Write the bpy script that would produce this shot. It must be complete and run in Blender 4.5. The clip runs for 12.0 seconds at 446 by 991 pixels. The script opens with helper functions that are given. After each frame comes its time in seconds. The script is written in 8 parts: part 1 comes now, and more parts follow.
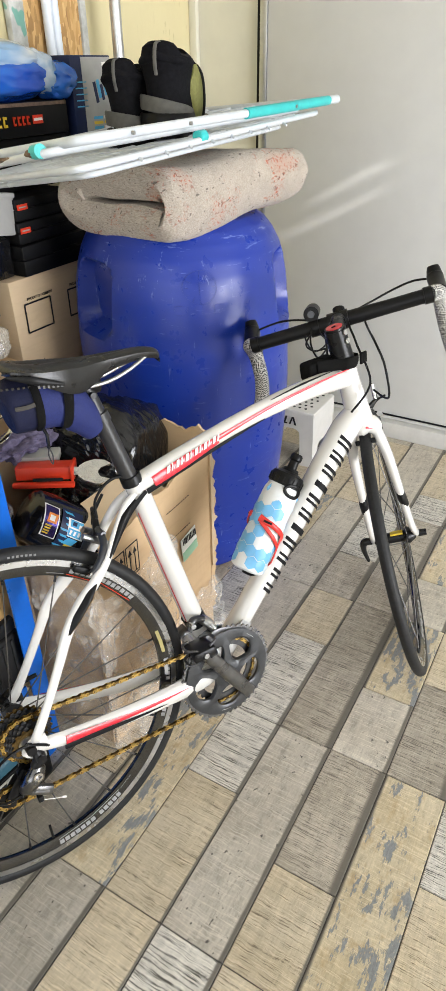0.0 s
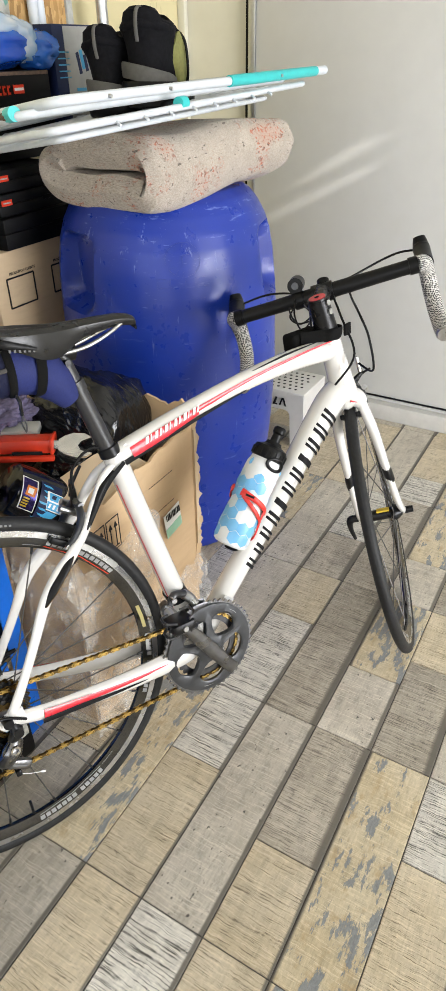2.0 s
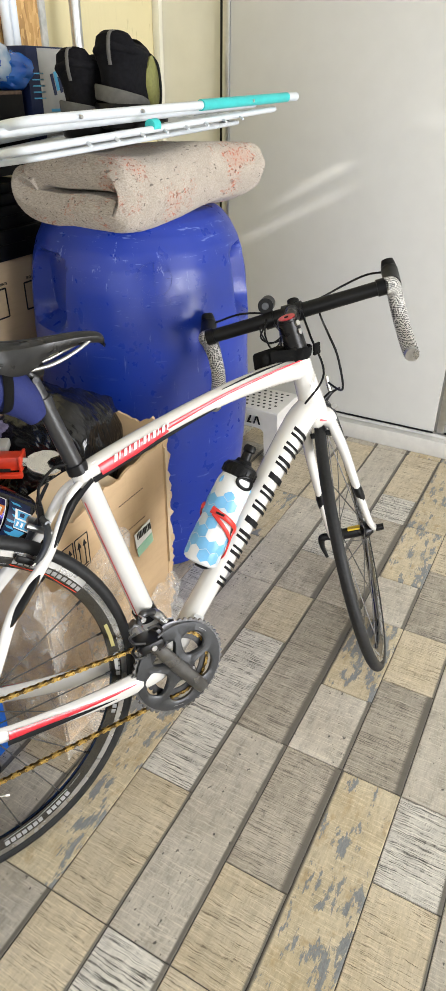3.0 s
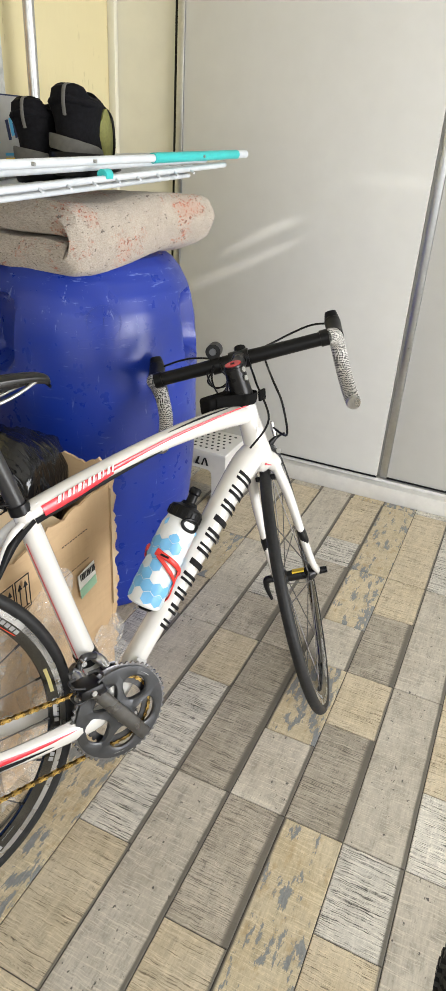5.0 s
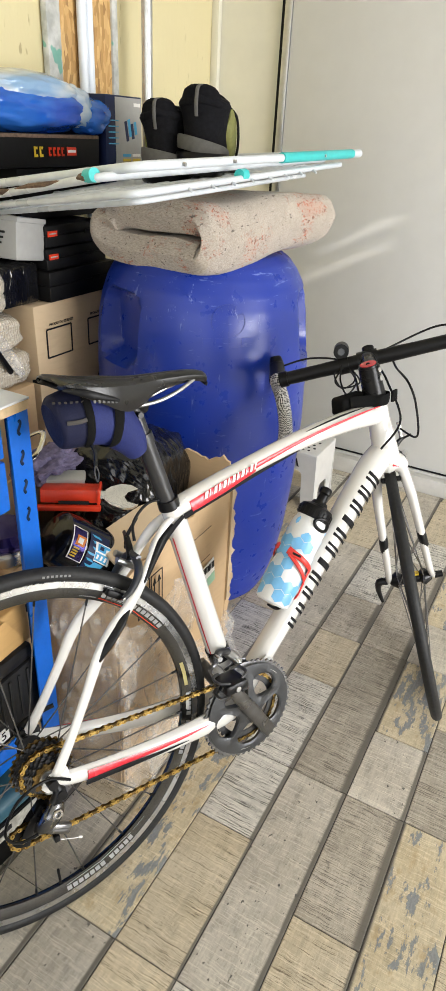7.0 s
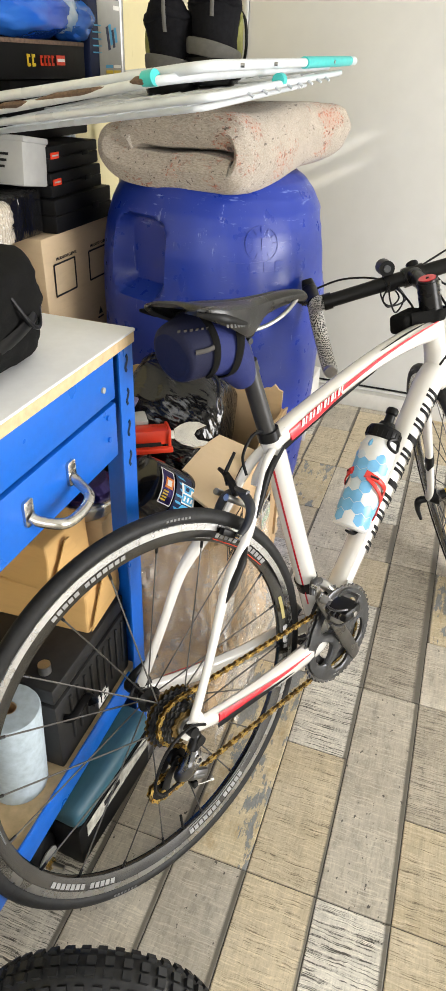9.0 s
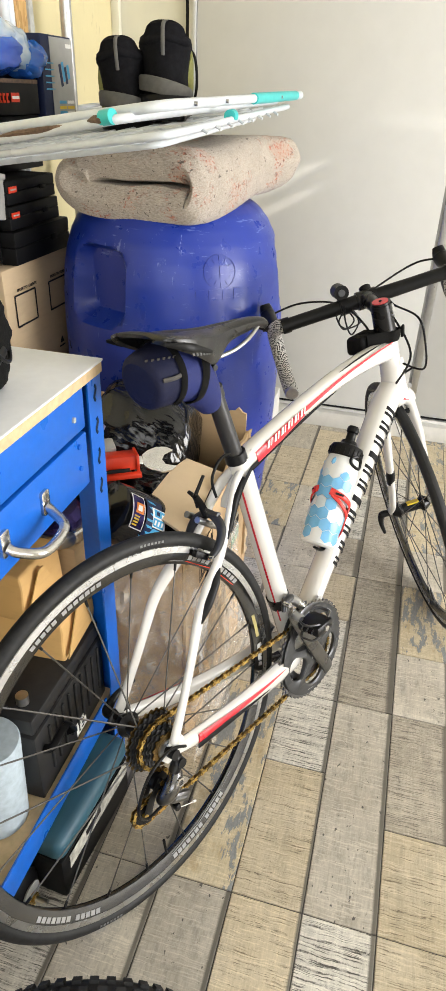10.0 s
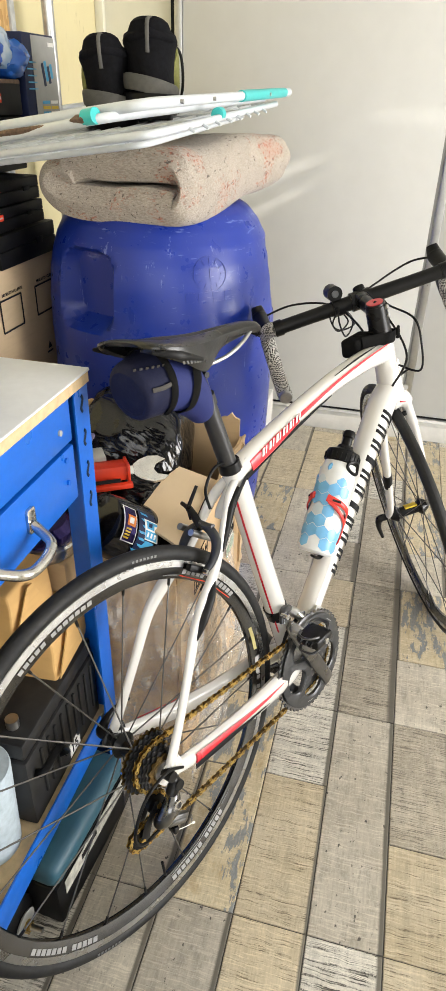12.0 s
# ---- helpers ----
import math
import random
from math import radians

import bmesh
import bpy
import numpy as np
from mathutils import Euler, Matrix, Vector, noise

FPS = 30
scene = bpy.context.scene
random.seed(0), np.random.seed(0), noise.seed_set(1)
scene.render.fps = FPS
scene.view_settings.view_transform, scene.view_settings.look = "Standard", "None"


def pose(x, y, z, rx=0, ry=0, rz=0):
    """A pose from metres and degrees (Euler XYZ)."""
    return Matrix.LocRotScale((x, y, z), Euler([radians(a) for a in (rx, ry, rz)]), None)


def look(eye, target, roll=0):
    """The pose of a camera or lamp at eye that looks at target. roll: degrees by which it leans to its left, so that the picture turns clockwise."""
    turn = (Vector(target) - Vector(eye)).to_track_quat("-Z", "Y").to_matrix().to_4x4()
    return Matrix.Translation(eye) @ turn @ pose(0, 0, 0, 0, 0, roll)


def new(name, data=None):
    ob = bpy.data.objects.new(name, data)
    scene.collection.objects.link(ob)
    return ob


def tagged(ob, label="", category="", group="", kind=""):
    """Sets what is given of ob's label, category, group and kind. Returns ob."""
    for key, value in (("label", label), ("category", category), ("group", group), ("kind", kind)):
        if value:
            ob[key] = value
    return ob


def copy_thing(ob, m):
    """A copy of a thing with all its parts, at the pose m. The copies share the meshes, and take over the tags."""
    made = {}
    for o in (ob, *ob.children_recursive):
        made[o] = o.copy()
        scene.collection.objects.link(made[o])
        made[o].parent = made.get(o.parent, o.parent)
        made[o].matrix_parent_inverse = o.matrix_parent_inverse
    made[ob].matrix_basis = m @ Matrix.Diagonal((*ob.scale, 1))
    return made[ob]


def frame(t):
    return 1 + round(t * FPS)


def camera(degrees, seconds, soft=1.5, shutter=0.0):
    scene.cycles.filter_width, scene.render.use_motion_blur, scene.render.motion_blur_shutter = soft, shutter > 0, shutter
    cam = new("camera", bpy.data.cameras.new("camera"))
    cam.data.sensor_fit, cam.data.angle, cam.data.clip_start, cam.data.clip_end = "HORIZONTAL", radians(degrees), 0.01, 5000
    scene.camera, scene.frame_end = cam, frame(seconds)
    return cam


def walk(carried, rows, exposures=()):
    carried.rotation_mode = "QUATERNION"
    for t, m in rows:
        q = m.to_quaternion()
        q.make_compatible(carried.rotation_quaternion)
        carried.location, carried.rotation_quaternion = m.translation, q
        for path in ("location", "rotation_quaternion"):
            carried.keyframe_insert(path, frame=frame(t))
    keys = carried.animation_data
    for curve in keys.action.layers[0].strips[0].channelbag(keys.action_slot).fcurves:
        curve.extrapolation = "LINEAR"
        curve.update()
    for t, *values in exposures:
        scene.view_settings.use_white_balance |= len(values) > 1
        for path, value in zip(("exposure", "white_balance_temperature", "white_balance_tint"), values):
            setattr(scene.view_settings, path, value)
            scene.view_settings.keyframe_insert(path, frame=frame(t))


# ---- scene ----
# camera: carried by hand past a bicycle that leans on a drum
cam = camera(37.3, 12.0, soft=0.8)
PATH = [
    (0, (0.591, 0.204, 1.297), (-0.261, 1.648, 0.206), -0.9),
    (0.5, (0.6, 0.213, 1.286), (-0.226, 1.653, 0.17), -1.4),
    (1, (0.608, 0.223, 1.276), (-0.19, 1.655, 0.129), -1.0),
    (1.5, (0.61, 0.221, 1.277), (-0.206, 1.648, 0.138), -0.3),
    (2, (0.621, 0.216, 1.259), (-0.219, 1.649, 0.145), -0.9),
    (2.5, (0.62, 0.221, 1.255), (-0.208, 1.675, 0.159), -0.0),
    (3, (0.635, 0.225, 1.258), (-0.163, 1.716, 0.189), 0.4),
    (3.5, (0.647, 0.227, 1.262), (-0.137, 1.742, 0.216), 1.2),
    (3.7, (0.64, 0.228, 1.26), (-0.092, 1.779, 0.232), 3.2),
    (5.3, (0.645, 0.226, 1.269), (-0.038, 1.841, 0.308), 3.9),
    (5.5, (0.641, 0.222, 1.266), (-0.052, 1.833, 0.304), 4.7),
    (6, (0.606, 0.191, 1.26), (-0.223, 1.746, 0.312), 5.8),
    (6.5, (0.546, 0.14, 1.266), (-0.293, 1.713, 0.359), 4.2),
    (7, (0.487, 0.142, 1.257), (-0.319, 1.696, 0.289), 3.1),
    (7.4, (0.398, 0.186, 1.219), (-0.436, 1.693, 0.202), 1.3),
    (7.5, (0.363, 0.197, 1.206), (-0.497, 1.672, 0.165), 0.8),
    (7.7, (0.322, 0.209, 1.189), (-0.539, 1.618, 0.06), 0.2),
    (9.3, (0.179, 0.013, 1.21), (-0.278, 1.633, 0.129), 2.9),
    (9.5, (0.182, 0.013, 1.214), (-0.263, 1.644, 0.146), 2.9),
    (10, (0.179, 0.011, 1.218), (-0.243, 1.665, 0.175), 2.2),
    (10.5, (0.181, 0.01, 1.221), (-0.236, 1.673, 0.191), 1.5),
    (11, (0.181, 0.014, 1.219), (-0.235, 1.686, 0.205), 0.7),
    (11.5, (0.183, 0.026, 1.223), (-0.221, 1.695, 0.198), 0.1),
    (12, (0.169, 0.05, 1.215), (-0.236, 1.707, 0.171), 1.5),
]
walk(cam, [(t, look(eye, target, roll)) for t, eye, target, roll in PATH], [(0.0, 0.05, 6600, 10), (3.7, 0.02, 6700, 10), (5.5, -0.08, 6750, 10), (7.0, 0.04, 6800, 10), (7.7, 0.16, 6900, 10), (9.3, 0.22, 7000, 10), (12.0, 0.19, 7000, 10)])

# ---- light ----
world = bpy.data.worlds.new("sky")
scene.world = world
world.use_nodes = True
wn = world.node_tree
sky = wn.nodes.new("ShaderNodeTexSky")
sky.sky_type = "NISHITA"
sky.sun_disc = False
sky.sun_elevation, sky.sun_rotation = radians(26.8), radians(108)
wn.nodes["Background"].inputs[1].default_value = 0.12
wn.links.new(sky.outputs[0], wn.nodes["Background"].inputs[0])


def lamp(name, m, energy, sx, sy, color):
    data = bpy.data.lights.new(name, "AREA")
    data.shape, data.size, data.size_y, data.energy, data.color = "RECTANGLE", sx, sy, energy, color
    ob = new(name, data)
    ob.matrix_world = m
    return ob


# area lamps that stand in for daylight from an unseen gate and doorway
lamp("gate_daylight", look((3.90, 0.85, 1.02), (-0.2, 1.4, 0.4)), 194, 2.2, 1.8, (0.945, 0.985, 1.05))
# added fill from the south that brightens the low and near things
lamp("doorway_daylight", look((0.75, -2.22, 1.35), (-0.2, 1.2, 0.3)), 44, 2.8, 1.9, (0.945, 0.985, 1.05))
# low sun; added unseen slabs block it except through a slit mask
sun_data = bpy.data.lights.new("sun", "SUN")
sun_data.energy, sun_data.angle, sun_data.color = 5.0, radians(0.5), (1.0, 0.98, 0.95)
sun = new("sun", sun_data)
sun.matrix_world = look((3.0, -1.0, 1.6), (0, 0, 0))


# ---- materials ----
def nodes_of(name):
    m = bpy.data.materials.new(name)
    m.use_nodes = True
    return m, m.node_tree, m.node_tree.nodes["Principled BSDF"]


def add_node(nt, kind, **values):
    n = nt.nodes.new("ShaderNode" + kind)
    for key, value in values.items():
        n.inputs[key].default_value = value
    return n


def ramp(nt, source, stops):
    r = nt.nodes.new("ShaderNodeValToRGB")
    e = r.color_ramp.elements
    while len(e) < len(stops):
        e.new(0.5)
    for k, (at, col) in enumerate(stops):
        e[k].position = at
        e[k].color = (*col, 1) if len(col) == 3 else col
    nt.links.new(source, r.inputs[0])
    return r.outputs[0]


def grey(v):
    return (v, v, v)


def mix(nt, fac, a, b, mode="MIX"):
    n = nt.nodes.new("ShaderNodeMix")
    n.data_type, n.blend_type = "RGBA", mode
    for sock, value in ((n.inputs[0], fac), (n.inputs[6], a), (n.inputs[7], b)):
        if isinstance(value, bpy.types.NodeSocket):
            nt.links.new(value, sock)
        elif isinstance(value, (int, float)):
            sock.default_value = value
        else:
            sock.default_value = (*value[:3], 1)
    return n.outputs[2]


def coords(nt, scale=(1, 1, 1), kind="Object"):
    tc = nt.nodes.new("ShaderNodeTexCoord")
    mp = nt.nodes.new("ShaderNodeMapping")
    mp.inputs["Scale"].default_value = scale
    nt.links.new(tc.outputs[kind], mp.inputs[0])
    return mp.outputs[0]


def noise_of(nt, vec, scale, detail=4.0, rough=0.55):
    n = add_node(nt, "TexNoise", Scale=scale, Detail=detail, Roughness=rough)
    nt.links.new(vec, n.inputs["Vector"])
    return n.outputs["Fac"]


def bump(nt, bsdf, height, strength=0.3, distance=0.002):
    b = nt.nodes.new("ShaderNodeBump")
    b.inputs["Strength"].default_value, b.inputs["Distance"].default_value = strength, distance
    nt.links.new(height, b.inputs["Height"])
    nt.links.new(b.outputs[0], bsdf.inputs["Normal"])


def plain(name, col, rough=0.5, metal=0.0, vary=0.08, scale=30.0, relief=0.15, coat=0.0, distance=0.001, spec=0.5):
    """A material of one colour with grain and slight stains at two scales."""
    m, nt, b = nodes_of(name)
    vec = coords(nt)
    fine, broad = noise_of(nt, vec, scale), noise_of(nt, vec, scale * 0.13, 3.0)
    lo, hi = [c * (1 - vary) for c in col], [min(1, c * (1 + vary)) for c in col]
    c1 = ramp(nt, fine, [(0.3, lo), (0.7, hi)])
    c2 = ramp(nt, broad, [(0.3, grey(1 - vary)), (0.7, grey(1.0))])
    nt.links.new(mix(nt, 1.0, c1, c2, "MULTIPLY"), b.inputs["Base Color"])
    nt.links.new(ramp(nt, broad, [(0.3, grey(max(0, rough - 0.07))), (0.75, grey(min(1, rough + 0.09)))]), b.inputs["Roughness"])
    b.inputs["Metallic"].default_value = metal
    b.inputs["Specular IOR Level"].default_value = spec
    b.inputs["Coat Weight"].default_value = coat
    b.inputs["Coat Roughness"].default_value = 0.08
    if relief:
        bump(nt, b, fine, relief, distance)
    return m


def see_through(name, col, rough, amount, relief=0.6, scale=40.0):
    """Thin plastic film: part of the light goes straight through."""
    m, nt, b = nodes_of(name)
    b.inputs["Base Color"].default_value = (*col, 1)
    b.inputs["Roughness"].default_value = rough
    vec = coords(nt)
    n = noise_of(nt, vec, scale, 6.0, 0.7)
    nt.links.new(ramp(nt, n, [(0.35, grey(max(0, amount - 0.22))), (0.7, grey(min(1, amount + 0.2)))]), b.inputs["Alpha"])
    bump(nt, b, n, relief, 0.006)
    return m


def plank_material(name, base, other, scratch_col, scratch, peel=0.0, specks=0.0, edge_l=0.0, edge_r=0.0, edge_col=(0.17, 0.155, 0.135), mottle=0.35, dense=1.0, joined=False):
    """Printed ceramic plank: paint over wood, saw marks across, peeled patches, a dark worn long edge."""
    m, nt, b = nodes_of(name)
    tc = nt.nodes.new("ShaderNodeTexCoord")
    chance = nt.nodes.new("ShaderNodeNewGeometry").outputs["Random Per Island"] if joined else nt.nodes.new("ShaderNodeObjectInfo").outputs["Random"]
    shift = nt.nodes.new("ShaderNodeVectorMath")
    shift.operation = "MULTIPLY_ADD"
    comb = nt.nodes.new("ShaderNodeCombineXYZ")
    for k in range(3):
        nt.links.new(chance, comb.inputs[k])
    nt.links.new(comb.outputs[0], shift.inputs[0])
    shift.inputs[1].default_value = (17.0, 31.0, 7.0)
    nt.links.new(tc.outputs["Object"], shift.inputs[2])
    vec = shift.outputs[0]

    def mapped(scale):
        mp = nt.nodes.new("ShaderNodeMapping")
        mp.inputs["Scale"].default_value = scale
        nt.links.new(vec, mp.inputs[0])
        return mp.outputs[0]
    # saw marks waver a little along their length
    sway = nt.nodes.new("ShaderNodeVectorMath")
    sway.operation = "MULTIPLY_ADD"
    nt.links.new(noise_of(nt, mapped((1, 1, 1)), 38, 3), sway.inputs[0])
    sway.inputs[1].default_value = (0.0, 0.0075, 0.0)
    nt.links.new(vec, sway.inputs[2])

    def swayed(scale):
        mp = nt.nodes.new("ShaderNodeMapping")
        mp.inputs["Scale"].default_value = scale
        nt.links.new(sway.outputs[0], mp.inputs[0])
        return mp.outputs[0]
    broad = noise_of(nt, mapped((1, 1, 1)), 9, 5)
    along = noise_of(nt, mapped((1, 0.12, 1)), 55, 5, 0.65)
    across = noise_of(nt, swayed((0.018, 1.0, 1)), 480, 4, 0.62)
    spot = noise_of(nt, mapped((1, 0.7, 1)), 95, 3, 0.6)
    grain = noise_of(nt, mapped((1, 0.5, 1)), 260, 4, 0.7)
    col = ramp(nt, broad, [(0.33, base), (0.68, other)])
    col = mix(nt, ramp(nt, along, [(0.45, grey(0.0)), (0.8, grey(0.45))]), col, [c * 0.55 for c in base])
    # rubbed-through mottling at middle size
    mott = ramp(nt, noise_of(nt, mapped((1, 0.4, 1)), 48, 8, 0.75), [(0.50, grey(0.0)), (0.66, grey(mottle))])
    col = mix(nt, mott, col, [c * 0.5 for c in base])
    if scratch:
        gate = ramp(nt, noise_of(nt, mapped((1.0, 0.55, 1)), 34, 9, 0.78), [(0.39 + 0.10 * (1 - dense), grey(0.06)), (0.53 + 0.10 * (1 - dense), grey(1.0))])
        lines = ramp(nt, across, [(0.520 + 0.05 * (1 - dense), grey(0.0)), (0.565 + 0.05 * (1 - dense), grey(1.0))])
        f = mix(nt, 1.0, gate, lines, "MULTIPLY")
        f = mix(nt, 1.0, f, grey(scratch), "MULTIPLY")
        col = mix(nt, f, col, scratch_col)
        # heavier broken saw cuts between the fine ones
        cuts = ramp(nt, noise_of(nt, swayed((0.035, 1.0, 1)), 210, 5, 0.7), [(0.585 + 0.035 * (1 - dense), grey(0.0)), (0.615 + 0.035 * (1 - dense), grey(1.0))])
        broken = ramp(nt, noise_of(nt, mapped((1.0, 0.8, 1)), 60, 6, 0.75), [(0.44, grey(0.0)), (0.54, grey(scratch))])
        col = mix(nt, mix(nt, 1.0, cuts, broken, "MULTIPLY"), col, [c * 0.8 for c in scratch_col])
        pale = ramp(nt, noise_of(nt, swayed((0.05, 1.0, 1)), 380, 3, 0.6), [(0.54, grey(0.0)), (0.62, grey(0.5))])
        col = mix(nt, pale, col, [min(1, c * 1.30) for c in other])
    if peel:
        stain = ramp(nt, noise_of(nt, mapped((1, 0.6, 1)), 42, 5, 0.6), [(0.54, grey(0.0)), (0.68, grey(0.6))])
        col = mix(nt, stain, col, (0.42, 0.29, 0.14))
        zone = ramp(nt, noise_of(nt, mapped((1, 0.45, 1)), 8, 4), [(0.36, grey(0.0)), (0.60, grey(0.13 * peel))])
        flake = nt.nodes.new("ShaderNodeMath")
        flake.operation = "ADD"
        nt.links.new(noise_of(nt, mapped((1, 0.28, 1)), 52, 9, 0.7), flake.inputs[0])
        nt.links.new(zone, flake.inputs[1])
        f = ramp(nt, flake.outputs[0], [(0.618, grey(0.0)), (0.63, grey(1.0))])
        rimmed = ramp(nt, flake.outputs[0], [(0.60, grey(0.0)), (0.618, grey(0.3))])
        col = mix(nt, rimmed, col, (0.30, 0.23, 0.14))
        col = mix(nt, f, col, mix(nt, grain, (0.17, 0.18, 0.185), (0.33, 0.34, 0.34)))
    fibre = noise_of(nt, mapped((1, 0.05, 1)), 330, 4, 0.6)
    col = mix(nt, 1.0, col, ramp(nt, fibre, [(0.32, grey(0.90)), (0.62, grey(1.04))]), "MULTIPLY")
    if specks:
        col = mix(nt, ramp(nt, spot, [(0.66, grey(0.0)), (0.70, grey(specks))]), col, (0.09, 0.08, 0.07))
    col = mix(nt, 1.0, col, ramp(nt, grain, [(0.30, grey(0.92)), (0.66, grey(1.10))]), "MULTIPLY")
    # worn dark edge strip on one long side
    sep = nt.nodes.new("ShaderNodeSeparateXYZ")
    nt.links.new(tc.outputs["Object"], sep.inputs[0])
    wob = nt.nodes.new("ShaderNodeMath")
    wob.operation = "MULTIPLY_ADD"
    nt.links.new(noise_of(nt, mapped((1, 0.4, 1)), 45, 5, 0.6), wob.inputs[0])
    wob.inputs[1].default_value = 0.004
    nt.links.new(sep.outputs[0], wob.inputs[2])
    if edge_r:
        lim = 0.064 + 0.002 - edge_r
        col = mix(nt, ramp(nt, wob.outputs[0], [(lim, grey(0.0)), (lim + 0.0012, grey(0.95))]), col, edge_col)
    if edge_l:
        neg = nt.nodes.new("ShaderNodeMath")
        neg.operation = "SUBTRACT"
        neg.inputs[0].default_value = 0.004
        nt.links.new(wob.outputs[0], neg.inputs[1])
        lim = 0.064 + 0.002 - edge_l
        col = mix(nt, ramp(nt, neg.outputs[0], [(lim, grey(0.0)), (lim + 0.0012, grey(0.95))]), col, edge_col)
    tone = ramp(nt, chance, [(0.0, grey(0.84)), (1.0, grey(1.0))])
    col = mix(nt, 1.0, col, tone, "MULTIPLY")
    nt.links.new(col, b.inputs["Base Color"])
    nt.links.new(ramp(nt, broad, [(0.3, grey(0.36)), (0.7, grey(0.52))]), b.inputs["Roughness"])
    bump(nt, b, mix(nt, 0.5, across, along), 0.12, 0.0008)
    return m


FINISH = {
    "grey": dict(base=(0.38, 0.335, 0.265), other=(0.52, 0.465, 0.38), scratch_col=(0.12, 0.10, 0.078), scratch=0.85, specks=0.5, mottle=0.4, dense=0.85),
    "white": dict(base=(0.62, 0.59, 0.52), other=(0.735, 0.70, 0.62), scratch_col=(0.065, 0.058, 0.048), scratch=0.98, mottle=0.3, dense=0.92),
    "beige": dict(base=(0.585, 0.49, 0.335), other=(0.665, 0.575, 0.425), scratch_col=(0.15, 0.11, 0.066), scratch=0.9, mottle=0.3, dense=0.5),
    "peeled": dict(base=(0.585, 0.485, 0.315), other=(0.66, 0.57, 0.405), scratch_col=(0.25, 0.19, 0.12), scratch=0.3, peel=0.95, mottle=0.4, dense=0.5),
    "smooth": dict(base=(0.49, 0.44, 0.36), other=(0.615, 0.565, 0.475), scratch_col=(0.25, 0.215, 0.175), scratch=0.3, specks=0.95, mottle=0.6, dense=0.4),
}
EDGES = {"grey": (0.0, 0.016), "white": (0.0, 0.011), "beige": (0.0, 0.006), "peeled": (0.005, 0.0), "smooth": (0.0, 0.010)}
PLANKS = {k: plank_material("plank_" + k, edge_l=EDGES[k][0], edge_r=EDGES[k][1], edge_col=(0.135, 0.120, 0.098), **v) for k, v in FINISH.items()}
FAR_PLANKS = {k: plank_material("outer_plank_" + k, joined=True, **v) for k, v in FINISH.items()}

GROUT = plain("grout", (0.12, 0.112, 0.10), 0.9, vary=0.2, spec=0.15)
DOOR_WHITE = plain("door_white", (0.57, 0.57, 0.55), 0.48, vary=0.02, scale=14, relief=0.03, spec=0.3)
CREAM = plain("cream_panel", (0.68, 0.66, 0.55), 0.45, vary=0.03, scale=12, relief=0.05)
PLINTH = plain("plinth_white", (0.72, 0.71, 0.68), 0.5, vary=0.06, scale=25)
ALU = plain("aluminium", (0.55, 0.56, 0.57), 0.34, 1.0, 0.06, 60)
# black of the rubber seal, and of the shade painted under the doors
BLACK_GAP = plain("black_rubber_and_gap_shade", (0.012, 0.012, 0.013), 0.6, vary=0.2, spec=0.15)


def yellow_wall():
    m, nt, b = nodes_of("yellow_wall")
    vec = coords(nt)
    base = mix(nt, noise_of(nt, vec, 3.5, 4), (0.60, 0.53, 0.31), (0.69, 0.62, 0.38))
    chip = noise_of(nt, coords(nt, (1, 1, 0.28)), 55, 3, 0.5)
    patch = ramp(nt, noise_of(nt, vec, 4.5, 3), [(0.48, grey(0.12)), (0.62, grey(1))])
    crack = mix(nt, 1.0, ramp(nt, chip, [(0.66, grey(0)), (0.69, grey(0.75))]), patch, "MULTIPLY")
    base = mix(nt, crack, base, (0.34, 0.28, 0.15))
    nt.links.new(base, b.inputs["Base Color"])
    b.inputs["Roughness"].default_value = 0.7
    bump(nt, b, mix(nt, 0.6, noise_of(nt, vec, 22, 5), chip), 0.45, 0.003)
    return m


def strip_tape():
    m, nt, b = nodes_of("grey_green_tape")
    vec = coords(nt)
    base = mix(nt, ramp(nt, noise_of(nt, vec, 26, 5), [(0.35, grey(0)), (0.65, grey(1))]), (0.36, 0.37, 0.35), (0.60, 0.61, 0.59))
    mark = ramp(nt, noise_of(nt, coords(nt, (1, 1, 0.7)), 21, 2, 0.4), [(0.63, grey(0)), (0.66, grey(0.8))])
    nt.links.new(mix(nt, mark, base, (0.10, 0.38, 0.30)), b.inputs["Base Color"])
    b.inputs["Roughness"].default_value = 0.6
    bump(nt, b, noise_of(nt, vec, 60, 4), 0.5, 0.003)
    return m


YELLOW = yellow_wall()
CEILING_WHITE = plain("ceiling_white", (0.75, 0.74, 0.70), 0.8, vary=0.04)
GALV = plain("galvanised_steel", (0.62, 0.63, 0.64), 0.36, 1.0, 0.12, 45)
PVC = plain("white_pvc", (0.72, 0.78, 0.86), 0.35, vary=0.04)
FOAM = strip_tape()
TAPE = plain("silver_tape", (0.55, 0.55, 0.53), 0.35, 0.6, 0.2, 80, 0.4)


